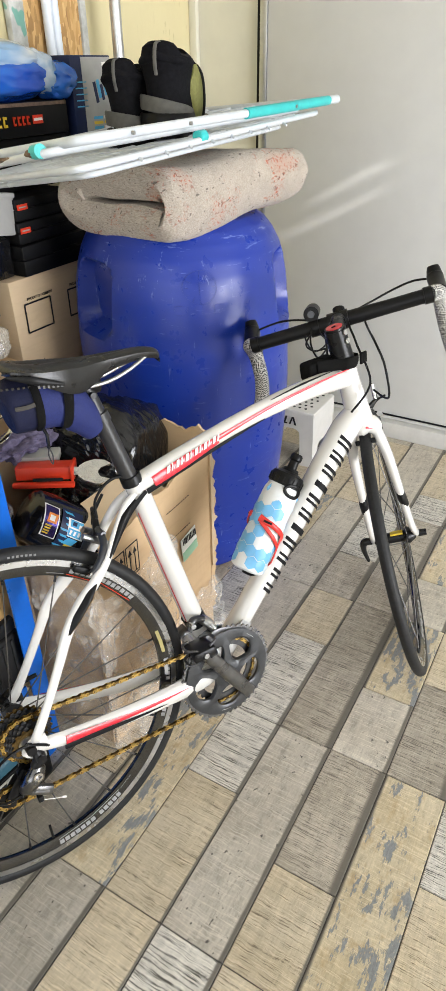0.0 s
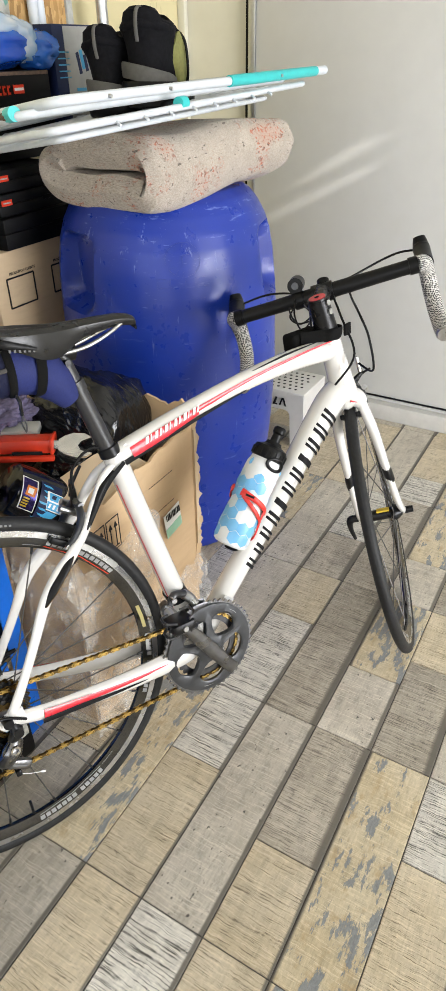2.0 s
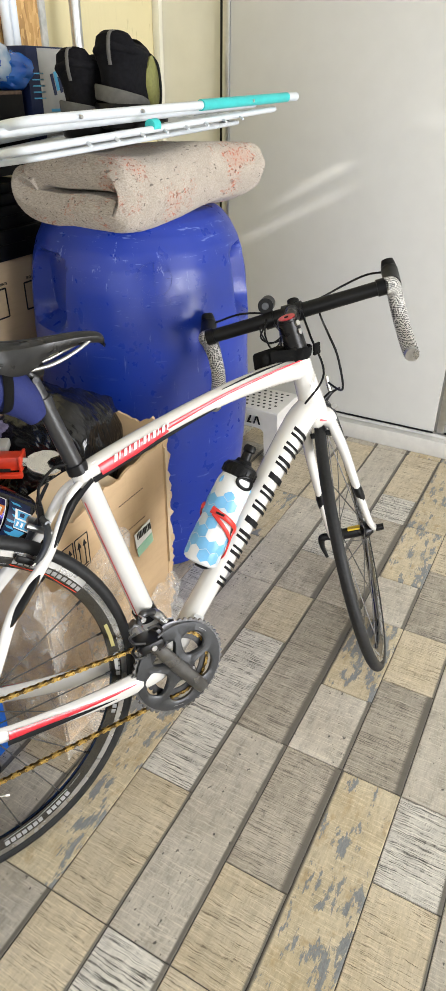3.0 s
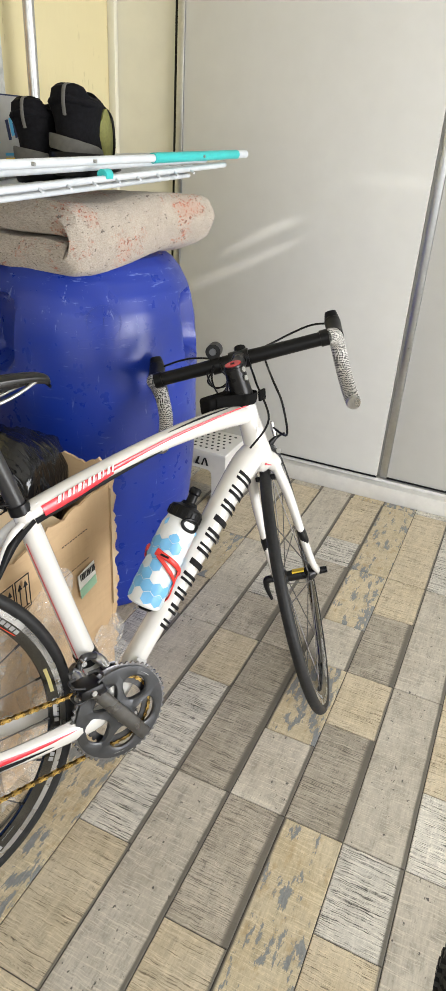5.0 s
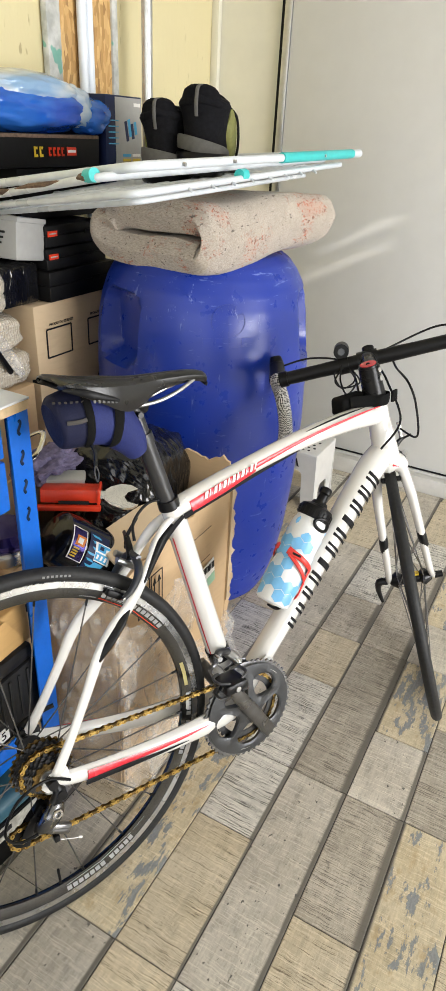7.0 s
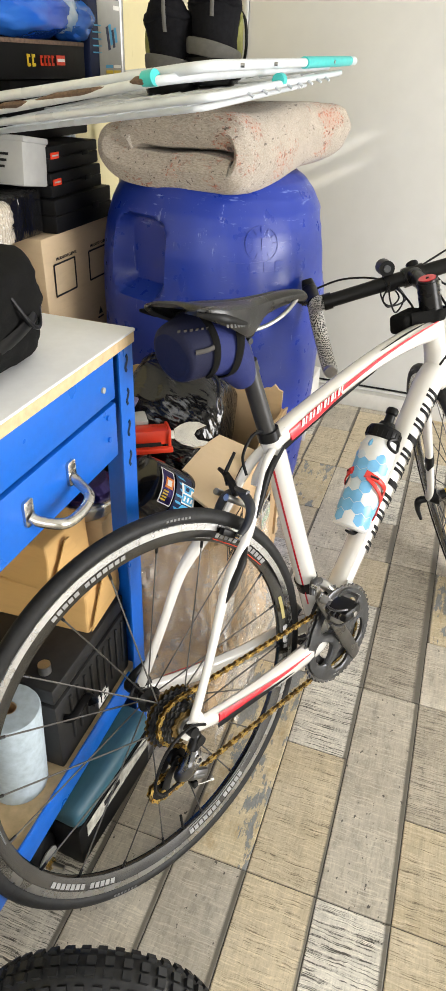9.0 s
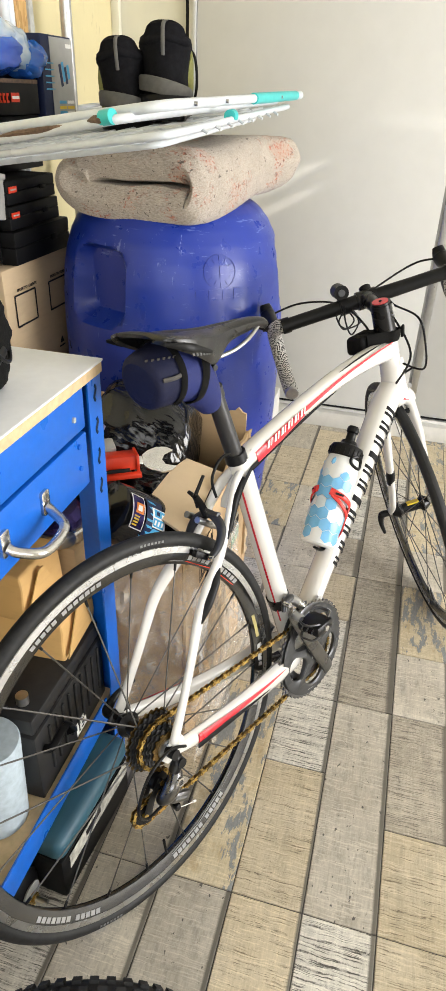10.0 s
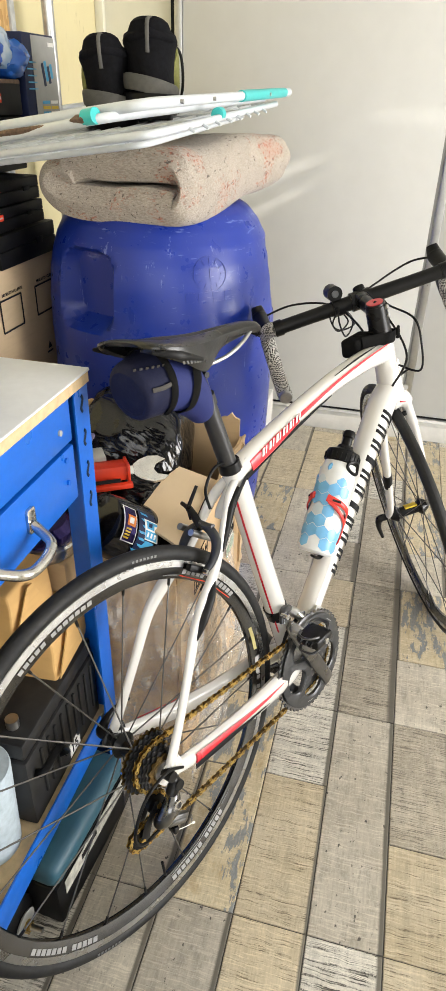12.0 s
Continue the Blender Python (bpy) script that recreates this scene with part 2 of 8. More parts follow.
def osb():
    m, nt, b = nodes_of("osb_board")
    vec = coords(nt, (1, 1, 0.35))
    v = add_node(nt, "TexVoronoi", Scale=95.0)
    nt.links.new(vec, v.inputs["Vector"])
    sep = nt.nodes.new("ShaderNodeSeparateColor")
    nt.links.new(v.outputs["Color"], sep.inputs[0])
    flakes = ramp(nt, sep.outputs[0], [(0.0, (0.20, 0.09, 0.025)), (0.35, (0.46, 0.25, 0.08)), (1.0, (0.74, 0.50, 0.22))])
    col = mix(nt, 0.35, flakes, mix(nt, noise_of(nt, vec, 25), (0.42, 0.24, 0.09), (0.72, 0.49, 0.22)))
    nt.links.new(col, b.inputs["Base Color"])
    b.inputs["Roughness"].default_value = 0.65
    bump(nt, b, v.outputs["Distance"], 0.4, 0.002)
    return m


OSB = osb()


def drum_blue():
    m, nt, b = nodes_of("blue_polyethylene")
    vec = coords(nt)
    streak = noise_of(nt, coords(nt, (1, 1, 0.10)), 60, 6, 0.7)
    broad = noise_of(nt, vec, 5, 4)
    col = mix(nt, broad, (0.006, 0.026, 0.25), (0.010, 0.040, 0.36))
    scuff = ramp(nt, noise_of(nt, coords(nt, (1, 1, 0.35)), 24, 9, 0.75), [(0.62, grey(0)), (0.76, grey(0.22))])
    col = mix(nt, scuff, col, (0.16, 0.20, 0.48))
    lines = ramp(nt, streak, [(0.64, grey(0)), (0.68, grey(0.6))])
    col = mix(nt, lines, col, (0.26, 0.32, 0.62))
    across = noise_of(nt, coords(nt, (0.16, 0.16, 1)), 75, 6, 0.7)
    rubbed = ramp(nt, noise_of(nt, vec, 6, 3), [(0.45, grey(0.1)), (0.6, grey(1))])
    col = mix(nt, mix(nt, 1.0, ramp(nt, across, [(0.61, grey(0)), (0.65, grey(0.75))]), rubbed, "MULTIPLY"), col, (0.17, 0.23, 0.55))
    nt.links.new(col, b.inputs["Base Color"])
    nt.links.new(ramp(nt, noise_of(nt, vec, 30, 6), [(0.3, grey(0.24)), (0.7, grey(0.42))]), b.inputs["Roughness"])
    bump(nt, b, noise_of(nt, vec, 9, 6, 0.6), 0.14, 0.006)
    return m


DRUM = drum_blue()


def felt():
    m, nt, b = nodes_of("recycled_felt")
    vec = coords(nt)
    base = mix(nt, noise_of(nt, vec, 30, 6, 0.65), (0.36, 0.31, 0.26), (0.56, 0.50, 0.43))
    fibre = ramp(nt, noise_of(nt, coords(nt, (0.35, 1, 1)), 420, 3, 0.6), [(0.35, grey(0.72)), (0.62, grey(1.08))])
    base = mix(nt, 1.0, base, fibre, "MULTIPLY")
    cluster = ramp(nt, noise_of(nt, vec, 11, 3), [(0.50, grey(0.06)), (0.62, grey(1))])
    fleck = ramp(nt, noise_of(nt, coords(nt, (0.6, 1, 1)), 190, 2, 0.5), [(0.565, grey(0)), (0.605, grey(0.9))])
    tint = mix(nt, ramp(nt, noise_of(nt, vec, 70), [(0.46, grey(0)), (0.60, grey(1))]), (0.42, 0.10, 0.05), (0.13, 0.06, 0.045))
    base = mix(nt, mix(nt, 1.0, fleck, cluster, "MULTIPLY"), base, tint)
    blush = ramp(nt, noise_of(nt, vec, 11, 3), [(0.55, grey(0)), (0.70, grey(0.35))])
    base = mix(nt, blush, base, (0.52, 0.25, 0.17))
    dark = ramp(nt, noise_of(nt, coords(nt, (1, 0.5, 1)), 150, 2, 0.5), [(0.665, grey(0)), (0.695, grey(0.8))])
    base = mix(nt, dark, base, (0.085, 0.065, 0.055))
    nt.links.new(base, b.inputs["Base Color"])
    b.inputs["Roughness"].default_value = 0.95
    b.inputs["Sheen Weight"].default_value = 0.15
    bump(nt, b, noise_of(nt, vec, 240, 5, 0.65), 0.9, 0.004)
    return m


FELT = felt()


def cardboard(name, a, b_):
    m, nt, b = nodes_of(name)
    vec = coords(nt)
    col = mix(nt, noise_of(nt, vec, 7, 5), a, b_)
    col = mix(nt, ramp(nt, noise_of(nt, coords(nt, (0.2, 0.2, 1)), 90, 3), [(0.5, grey(0)), (0.8, grey(0.25))]), col, [c * 0.7 for c in a])
    nt.links.new(col, b.inputs["Base Color"])
    b.inputs["Roughness"].default_value = 0.75
    bump(nt, b, noise_of(nt, coords(nt, (1, 1, 0.2)), 40, 5), 0.25, 0.003)
    return m


CARD = cardboard("cardboard", (0.50, 0.34, 0.19), (0.58, 0.41, 0.24))
CARD_PALE = cardboard("pale_cardboard", (0.52, 0.39, 0.25), (0.60, 0.46, 0.30))
KRAFT = cardboard("kraft_paper", (0.56, 0.33, 0.12), (0.64, 0.40, 0.16))
INK = plain("black_ink", (0.012, 0.012, 0.013), 0.6, vary=0.1, spec=0.2)
BLUE_STEEL = plain("blue_powder_coat", (0.0, 0.115, 0.55), 0.33, vary=0.05, scale=120, relief=0.08)
# the bench's blue darkened, so that recess shade sits in the colour
BLUE_SHADED = plain("shaded_blue_steel", (0.004, 0.012, 0.04), 0.5, vary=0.1, spec=0.2)
LAMINATE = plain("white_laminate", (0.70, 0.715, 0.745), 0.38, vary=0.03, scale=60, relief=0.04)
PLY = plain("plywood_edge", (0.62, 0.46, 0.27), 0.7, vary=0.15, scale=70)
POST_GREY = plain("satin_carbon", (0.026, 0.026, 0.027), 0.34, vary=0.12, scale=120, relief=0.05, spec=0.4)
CHROME = plain("worn_chrome", (0.62, 0.61, 0.59), 0.25, 1.0, 0.12, 50)
STEEL = plain("steel", (0.50, 0.50, 0.50), 0.3, 1.0, 0.12, 90)
DARK_STEEL = plain("dark_steel", (0.10, 0.10, 0.105), 0.36, 0.9, 0.15, 90)
WHITE_PAINT = plain("pearl_white_paint", (0.64, 0.626, 0.598), 0.22, vary=0.015, scale=20, relief=0.0, coat=0.7)
RED_PAINT = plain("red_decal", (0.62, 0.018, 0.035), 0.3, vary=0.05, coat=0.4)
BLACK_DECAL = plain("black_decal", (0.007, 0.007, 0.008), 0.6, vary=0.1, spec=0.15)
CARBON = plain("matt_carbon", (0.006, 0.006, 0.0065), 0.42, vary=0.15, scale=160, relief=0.1, spec=0.2)
BLACK_PLASTIC = plain("black_plastic", (0.004, 0.004, 0.0045), 0.38, vary=0.15, scale=80, relief=0.1, spec=0.2)
BLACK_ALLOY = plain("black_alloy", (0.014, 0.014, 0.015), 0.30, 0.4, 0.1, 80, 0.05, spec=0.3)
CRANK_GREY = plain("dark_grey_alloy", (0.062, 0.064, 0.068), 0.33, 0.5, 0.1, 70, 0.05)
RING_GREY = plain("grey_chainring", (0.21, 0.21, 0.215), 0.30, 1.0, 0.1, 70, 0.05)
RUBBER = plain("tyre_rubber", (0.016, 0.0162, 0.0168), 0.56, vary=0.25, scale=120, relief=0.35, spec=0.28)
LEATHER = plain("black_synthetic_leather", (0.007, 0.007, 0.0075), 0.32, vary=0.15, scale=300, relief=0.25, spec=0.5)
DARK_GOLD = plain("dark_gold_links", (0.20, 0.13, 0.05), 0.35, 1.0, 0.3, 200, 0.1)
GOLD = plain("gold_chain", (0.62, 0.42, 0.13), 0.3, 1.0, 0.2, 200, 0.1)
RIM_BLACK = plain("black_rim", (0.11, 0.11, 0.11), 0.22, 1.0, 0.1)
RIM_SILVER = plain("machined_rim", (0.46, 0.46, 0.455), 0.27, 1.0, 0.05, 200)
SPOKE = plain("steel_spoke", (0.13, 0.124, 0.118), 0.5, 0.8, 0.1)
NAVY = plain("navy_nylon", (0.022, 0.030, 0.125), 0.7, vary=0.12, scale=350, relief=0.5, spec=0.2)
NAVY_DARK = plain("dark_navy_nylon", (0.010, 0.012, 0.036), 0.7, vary=0.12, scale=350, relief=0.5, spec=0.2)
REFLECTIVE = plain("grey_reflective_tape", (0.040, 0.036, 0.032), 0.7, vary=0.1)
WEBBING = plain("black_webbing", (0.007, 0.007, 0.007), 0.85, vary=0.2, scale=400, relief=0.5, spec=0.1)
SILVER_PRINT = plain("silver_print", (0.50, 0.50, 0.49), 0.4, vary=0.08)
GOLD_PRINT = plain("gold_print", (0.58, 0.50, 0.22), 0.4, vary=0.08)
DULL_PRINT = plain("dull_grey_print", (0.15, 0.15, 0.15), 0.5, vary=0.1)
RIM_PRINT = plain("pale_rim_print", (0.27, 0.27, 0.265), 0.45, vary=0.08)
WHITE_PRINT = plain("white_print", (0.78, 0.77, 0.74), 0.5, vary=0.04)
RED_CAGE = plain("red_plastic", (0.62, 0.030, 0.022), 0.36, vary=0.06)
ORANGE_RED = plain("orange_red_plastic", (0.66, 0.042, 0.014), 0.36, vary=0.08)
TEAL = plain("teal_plastic", (0.03, 0.50, 0.50), 0.4, vary=0.06)
RACK_WHITE = plain("white_epoxy", (0.60, 0.64, 0.68), 0.32, vary=0.06, scale=40, relief=0.05)
RUST = plain("rust", (0.16, 0.10, 0.07), 0.8, vary=0.4, scale=120, relief=0.5)
STOOL_WHITE = plain("stool_white", (0.60, 0.59, 0.565), 0.45, vary=0.04)
GREY_BOX = plain("pale_grey_box", (0.36, 0.36, 0.345), 0.6, vary=0.06)
WORN_LABEL = plain("worn_paper_label", (0.42, 0.41, 0.36), 0.8, vary=0.45, scale=60)
CASE_BLACK = plain("case_black", (0.004, 0.004, 0.0045), 0.5, vary=0.2, scale=60, spec=0.18)
BATTERY_GREY = plain("battery_plastic", (0.020, 0.020, 0.021), 0.45, vary=0.2, scale=60, spec=0.35)
CASE_TEAL = plain("dark_teal_plastic", (0.022, 0.085, 0.125), 0.5, vary=0.1)
NAVY_BOX = plain("navy_print", (0.008, 0.016, 0.06), 0.4, vary=0.15, spec=0.3)
SUEDE = plain("black_suede", (0.008, 0.008, 0.010), 0.9, vary=0.35, scale=130, relief=0.6, spec=0.12)
SOLE_GREY = plain("grey_rubber", (0.095, 0.092, 0.086), 0.75, vary=0.15, scale=90)
OLIVE = plain("olive_fabric", (0.20, 0.20, 0.06), 0.8, vary=0.15, scale=150)
PAPER_BLUE = plain("pale_blue_paper", (0.42, 0.50, 0.56), 0.8, vary=0.12, scale=90, relief=0.5)
PURPLE = plain("purple_tin", (0.03, 0.02, 0.11), 0.22, 0.7, 0.1)
GLOVE = plain("purple_grey_cloth", (0.16, 0.14, 0.23), 0.95, vary=0.25, scale=120, relief=0.8, spec=0.1)
YELLOW_PRINT = plain("yellow_print", (0.70, 0.48, 0.03), 0.5, vary=0.05)
ORANGE_PRINT = plain("orange_print", (0.70, 0.20, 0.02), 0.5, vary=0.05)
CYAN_PRINT = plain("cyan_print", (0.05, 0.35, 0.62), 0.45, vary=0.1)
GREEN_PRINT = plain("green_print", (0.30, 0.52, 0.36), 0.5, vary=0.05)
FILM = see_through("clear_stretch_film", (0.80, 0.77, 0.72), 0.10, 0.27, 0.7, 22)


def bubble_wrap():
    m, nt, b = nodes_of("bubble_wrap")
    vec = coords(nt)
    v = add_node(nt, "TexVoronoi", Scale=120.0)
    v.inputs["Randomness"].default_value = 0.35
    nt.links.new(vec, v.inputs["Vector"])
    fold = noise_of(nt, vec, 14, 6, 0.65)
    col = mix(nt, fold, (0.50, 0.43, 0.33), (0.72, 0.66, 0.56))
    # glints of the glossy film, painted as near-white specks in the base colour
    painted_glint = ramp(nt, noise_of(nt, vec, 150, 3, 0.6), [(0.58, grey(0)), (0.64, grey(0.7))])
    nt.links.new(mix(nt, painted_glint, col, (0.86, 0.84, 0.80)), b.inputs["Base Color"])
    b.inputs["Roughness"].default_value = 0.12
    b.inputs["Coat Weight"].default_value = 0.8
    bump(nt, b, mix(nt, 0.5, v.outputs["Distance"], fold), 1.0, 0.010)
    return m


BUBBLE = bubble_wrap()


def crinkled(name, a, b_, scale=16.0, rough=0.18, stretch=(1, 1, 1.6), depth=0.02, cells=0.45):
    """Glossy crumpled plastic bag: broad folds and fine sharp creases."""
    m, nt, b = nodes_of(name)
    vec = coords(nt, stretch)
    n = noise_of(nt, vec, scale, 3, 0.55)
    warp = nt.nodes.new("ShaderNodeVectorMath")
    warp.operation = "MULTIPLY_ADD"
    nt.links.new(n, warp.inputs[0])
    warp.inputs[1].default_value = (0.12, 0.12, 0.12)
    nt.links.new(vec, warp.inputs[2])
    cell = nt.nodes.new("ShaderNodeTexVoronoi")
    cell.inputs["Scale"].default_value = scale * 1.6
    nt.links.new(warp.outputs[0], cell.inputs["Vector"])
    crease = cell.outputs["Distance"]
    nt.links.new(mix(nt, ramp(nt, noise_of(nt, vec, 7, 3), [(0.42, grey(0)), (0.55, grey(1))]), a, b_), b.inputs["Base Color"])
    b.inputs["Roughness"].default_value = rough
    bump(nt, b, mix(nt, cells, n, crease), 1.0, depth)
    return m


BAG_BLACK = crinkled("black_crinkled_bag", (0.004, 0.004, 0.0045), (0.007, 0.007, 0.008), 13, 0.13, (0.5, 2.4, 0.9), 0.012, 0.12)
GLOSS_BLACK = plain("gloss_black_plastic", (0.006, 0.006, 0.008), 0.12, vary=0.1, scale=20, relief=0.05)
BAG_BLUE = crinkled("blue_white_crinkled_bag", (0.006, 0.06, 0.40), (0.02, 0.13, 0.52), 7, 0.16, (1.0, 0.5, 1.6), 0.008)
BAG_PALE = crinkled("pale_crinkled_bag", (0.56, 0.59, 0.60), (0.22, 0.36, 0.55), 7, 0.16, (1.0, 0.5, 1.6), 0.007)


def bottle_plastic():
    m, nt, b = nodes_of("frosted_bottle")
    vec = coords(nt)
    nt.links.new(mix(nt, noise_of(nt, vec, 45, 4), (0.60, 0.62, 0.63), (0.76, 0.76, 0.75)), b.inputs["Base Color"])
    b.inputs["Roughness"].default_value = 0.32
    b.inputs["Subsurface Weight"].default_value = 0.15
    b.inputs["Subsurface Radius"].default_value = (0.01, 0.01, 0.01)
    return m


BOTTLE = bottle_plastic()
BOTTLE_BLUE = plain("blue_bottle_print", (0.16, 0.44, 0.72), 0.35, vary=0.12)
BOTTLE_PALE = plain("pale_blue_bottle_print", (0.56, 0.64, 0.69), 0.35, vary=0.1)


def bar_tape():
    m, nt, b = nodes_of("perforated_bar_tape")
    v = add_node(nt, "TexVoronoi", Scale=270.0)
    v.inputs["Randomness"].default_value = 0.25
    nt.links.new(coords(nt), v.inputs["Vector"])
    col = ramp(nt, v.outputs["Distance"], [(0.44, (0.010, 0.010, 0.010)), (0.52, (0.58, 0.57, 0.54))])
    nt.links.new(col, b.inputs["Base Color"])
    b.inputs["Roughness"].default_value = 0.6
    bump(nt, b, v.outputs["Distance"], 0.5, 0.001)
    return m


TAPE_PERF = bar_tape()


# ---- mesh helpers ----
def link(name, bm, material, smooth=True):
    me = bpy.data.meshes.new(name)
    bm.normal_update()
    bm.to_mesh(me)
    bm.free()
    me.materials.append(material)
    if smooth:
        for p in me.polygons:
            p.use_smooth = True
        me.set_sharp_from_angle(angle=radians(38))
    return new(name, me)


def part(name, bm, material, parent, label="", smooth=True):
    ob = link(name, bm, material, smooth)
    ob.parent = parent
    return tagged(ob, label)


def empty(name, m, label, category, group="", kind=""):
    ob = new(name)
    ob.empty_display_size = 0.05
    ob.matrix_world = m
    return tagged(ob, label, category, group, kind)


def box(size, at=(0, 0, 0), bevel=0.0, turn=None, seg=2, into=None):
    bm = into or bmesh.new()
    m = Matrix.Translation(at) @ (turn or Matrix()) @ Matrix.Diagonal((*size, 1))
    made = bmesh.ops.create_cube(bm, size=1, matrix=m)
    if bevel:
        edges = list({e for v in made["verts"] for e in v.link_edges})
        bmesh.ops.bevel(bm, geom=edges, offset=bevel, segments=seg, profile=0.5, affect="EDGES")
    return bm


def smooth_path(points, steps=6):
    """Catmull-Rom through the points."""
    p = [Vector(q) for q in points]
    if len(p) < 3:
        return p
    out = []
    for k in range(len(p) - 1):
        a, b, c, d = p[max(k - 1, 0)], p[k], p[k + 1], p[min(k + 2, len(p) - 1)]
        for s in range(steps):
            t = s / steps
            out.append(0.5 * ((2 * b) + (c - a) * t + (2 * a - 5 * b + 4 * c - d) * t * t + (3 * b - a - 3 * c + d) * t ** 3))
    out.append(p[-1])
    return out


def sweep(points, radius, seg=10, squash=1.0, side=None, steps=6, closed=False, into=None, cap=True, raw=False, power=2.0):
    """A tube along a smoothed path. radius: a number, or one for each given point; squash: its height against its width;
    side: the direction of the width."""
    bm = into or bmesh.new()
    path = [Vector(q) for q in points] if raw else smooth_path(points + points[:1] if closed else points, steps)
    if closed and not raw:
        path = path[:-1]
    n = len(path)
    if isinstance(radius, (int, float)):
        rad = [radius] * n
    else:
        k = len(radius) - 1
        rad = []
        for i in range(n):
            f = i / (n - 1) * k
            j = min(int(f), k - 1)
            rad.append(radius[j] + (radius[j + 1] - radius[j]) * (f - j))
    rings = []
    u = None
    for i, c in enumerate(path):
        a = path[(i - 1) % n] if closed or i else path[i]
        b = path[(i + 1) % n] if closed or i < n - 1 else path[i]
        t = (b - a).normalized()
        if side is not None:
            u = Vector(side) - t * t.dot(Vector(side))
        elif u is None:
            u = t.orthogonal()
        else:
            u = u - t * t.dot(u)
        u.normalize()
        v = t.cross(u)
        ring = []
        for s in range(seg):
            w = 2 * math.pi * s / seg
            cw, sw = math.cos(w), math.sin(w)
            e = 2.0 / power
            cw, sw = math.copysign(abs(cw) ** e, cw), math.copysign(abs(sw) ** e, sw)
            ring.append(bm.verts.new(c + u * cw * rad[i] + v * sw * rad[i] * squash))
        rings.append(ring)
    for i in range(n if closed else n - 1):
        p, q = rings[i], rings[(i + 1) % n]
        for s in range(seg):
            bm.faces.new((p[s], p[(s + 1) % seg], q[(s + 1) % seg], q[s]))
    if cap and not closed:
        bm.faces.new(rings[0][::-1])
        bm.faces.new(rings[-1])
    return bm


def rod(a, b, r, r2=None, seg=10, into=None):
    return sweep([a, b], [r, r if r2 is None else r2], seg, into=into, raw=True)


def lathe(profile, seg=32, m=None, into=None):
    """Turns (radius, height) pairs about z."""
    bm = into or bmesh.new()
    m = m or Matrix()
    rings = []
    for r, z in profile:
        if r < 1e-6:
            rings.append([bm.verts.new(m @ Vector((0, 0, z)))])
        else:
            rings.append([bm.verts.new(m @ Vector((r * math.cos(2 * math.pi * s / seg), r * math.sin(2 * math.pi * s / seg), z))) for s in range(seg)])
    for p, q in zip(rings, rings[1:]):
        for s in range(seg):
            k = (s + 1) % seg
            if len(p) == 1 and len(q) == 1:
                continue
            if len(p) == 1:
                bm.faces.new((p[0], q[k], q[s]))
            elif len(q) == 1:
                bm.faces.new((p[s], p[k], q[0]))
            else:
                bm.faces.new((p[s], p[k], q[k], q[s]))
    bmesh.ops.recalc_face_normals(bm, faces=bm.faces)
    return bm


def ring(profile, seg=72, m=None, into=None):
    """A closed (radius, height) profile turned about z: tyres and rims."""
    return lathe(list(profile) + [profile[0]], seg, m, into)


def axis_to(a, b):
    """A frame at a whose z points to b."""
    d = Vector(b) - Vector(a)
    return Matrix.Translation(a) @ d.to_track_quat("Z", "Y").to_matrix().to_4x4()


def lump(size, at, seed, amount=0.25, freq=3.0, power=3.0, levels=4, turn=None):
    """A soft, crumpled body: a rounded block pushed in and out by noise."""
    bm = bmesh.new()
    bmesh.ops.create_icosphere(bm, subdivisions=levels, radius=1)
    off = Vector((seed * 3.1, seed * 1.7, seed * 2.3))
    for v in bm.verts:
        n = v.co.normalized()
        k = (abs(n.x) ** power + abs(n.y) ** power + abs(n.z) ** power) ** (-1 / power)
        p = n * k
        d = noise.noise(p * freq + off) * amount + noise.noise(p * freq * 2.7 + off) * amount * 0.45 + noise.noise(p * freq * 6 + off) * amount * 0.2
        p = p * (1 + d)
        v.co = Vector((p.x * size[0], p.y * size[1], p.z * size[2])) / 2
    bm.transform(Matrix.Translation(at) @ (turn or Matrix()))
    return bm


def words(text, size, m, align="LEFT", depth=0.0004):
    """Lettering in the built-in font as a mesh in the xy plane of m."""
    cu = bpy.data.curves.new("lettering", "FONT")
    cu.body, cu.size, cu.extrude, cu.align_x = text, size, depth, align
    tmp = bpy.data.objects.new("lettering", cu)
    scene.collection.objects.link(tmp)
    bpy.context.view_layer.update()
    me = bpy.data.meshes.new_from_object(tmp.evaluated_get(bpy.context.evaluated_depsgraph_get()))
    bm = bmesh.new()
    bm.from_mesh(me)
    bpy.data.objects.remove(tmp)
    bpy.data.curves.remove(cu)
    bpy.data.meshes.remove(me)
    bm.transform(m)
    return bm


def plate(points, thick, m=None, into=None):
    """A flat outline in xy, given thickness along z."""
    bm = into or bmesh.new()
    m = m or Matrix()
    low = [bm.verts.new(m @ Vector((x, y, 0))) for x, y in points]
    high = [bm.verts.new(m @ Vector((x, y, thick))) for x, y in points]
    n = len(points)
    bm.faces.new(low[::-1])
    bm.faces.new(high)
    for k in range(n):
        bm.faces.new((low[k], low[(k + 1) % n], high[(k + 1) % n], high[k]))
    return bm


def facing(at, right, up):
    """A frame at a point with x along right and y along up."""
    r, u = Vector(right).normalized(), Vector(up).normalized()
    n = r.cross(u).normalized()
    return Matrix(((r.x, u.x, n.x, at[0]), (r.y, u.y, n.y, at[1]), (r.z, u.z, n.z, at[2]), (0, 0, 0, 1)))


# faces that look along +x (towards the room from the west side)
def east_face(x, y, z):
    return facing((x, y, z), (0, 1, 0), (0, 0, 1))


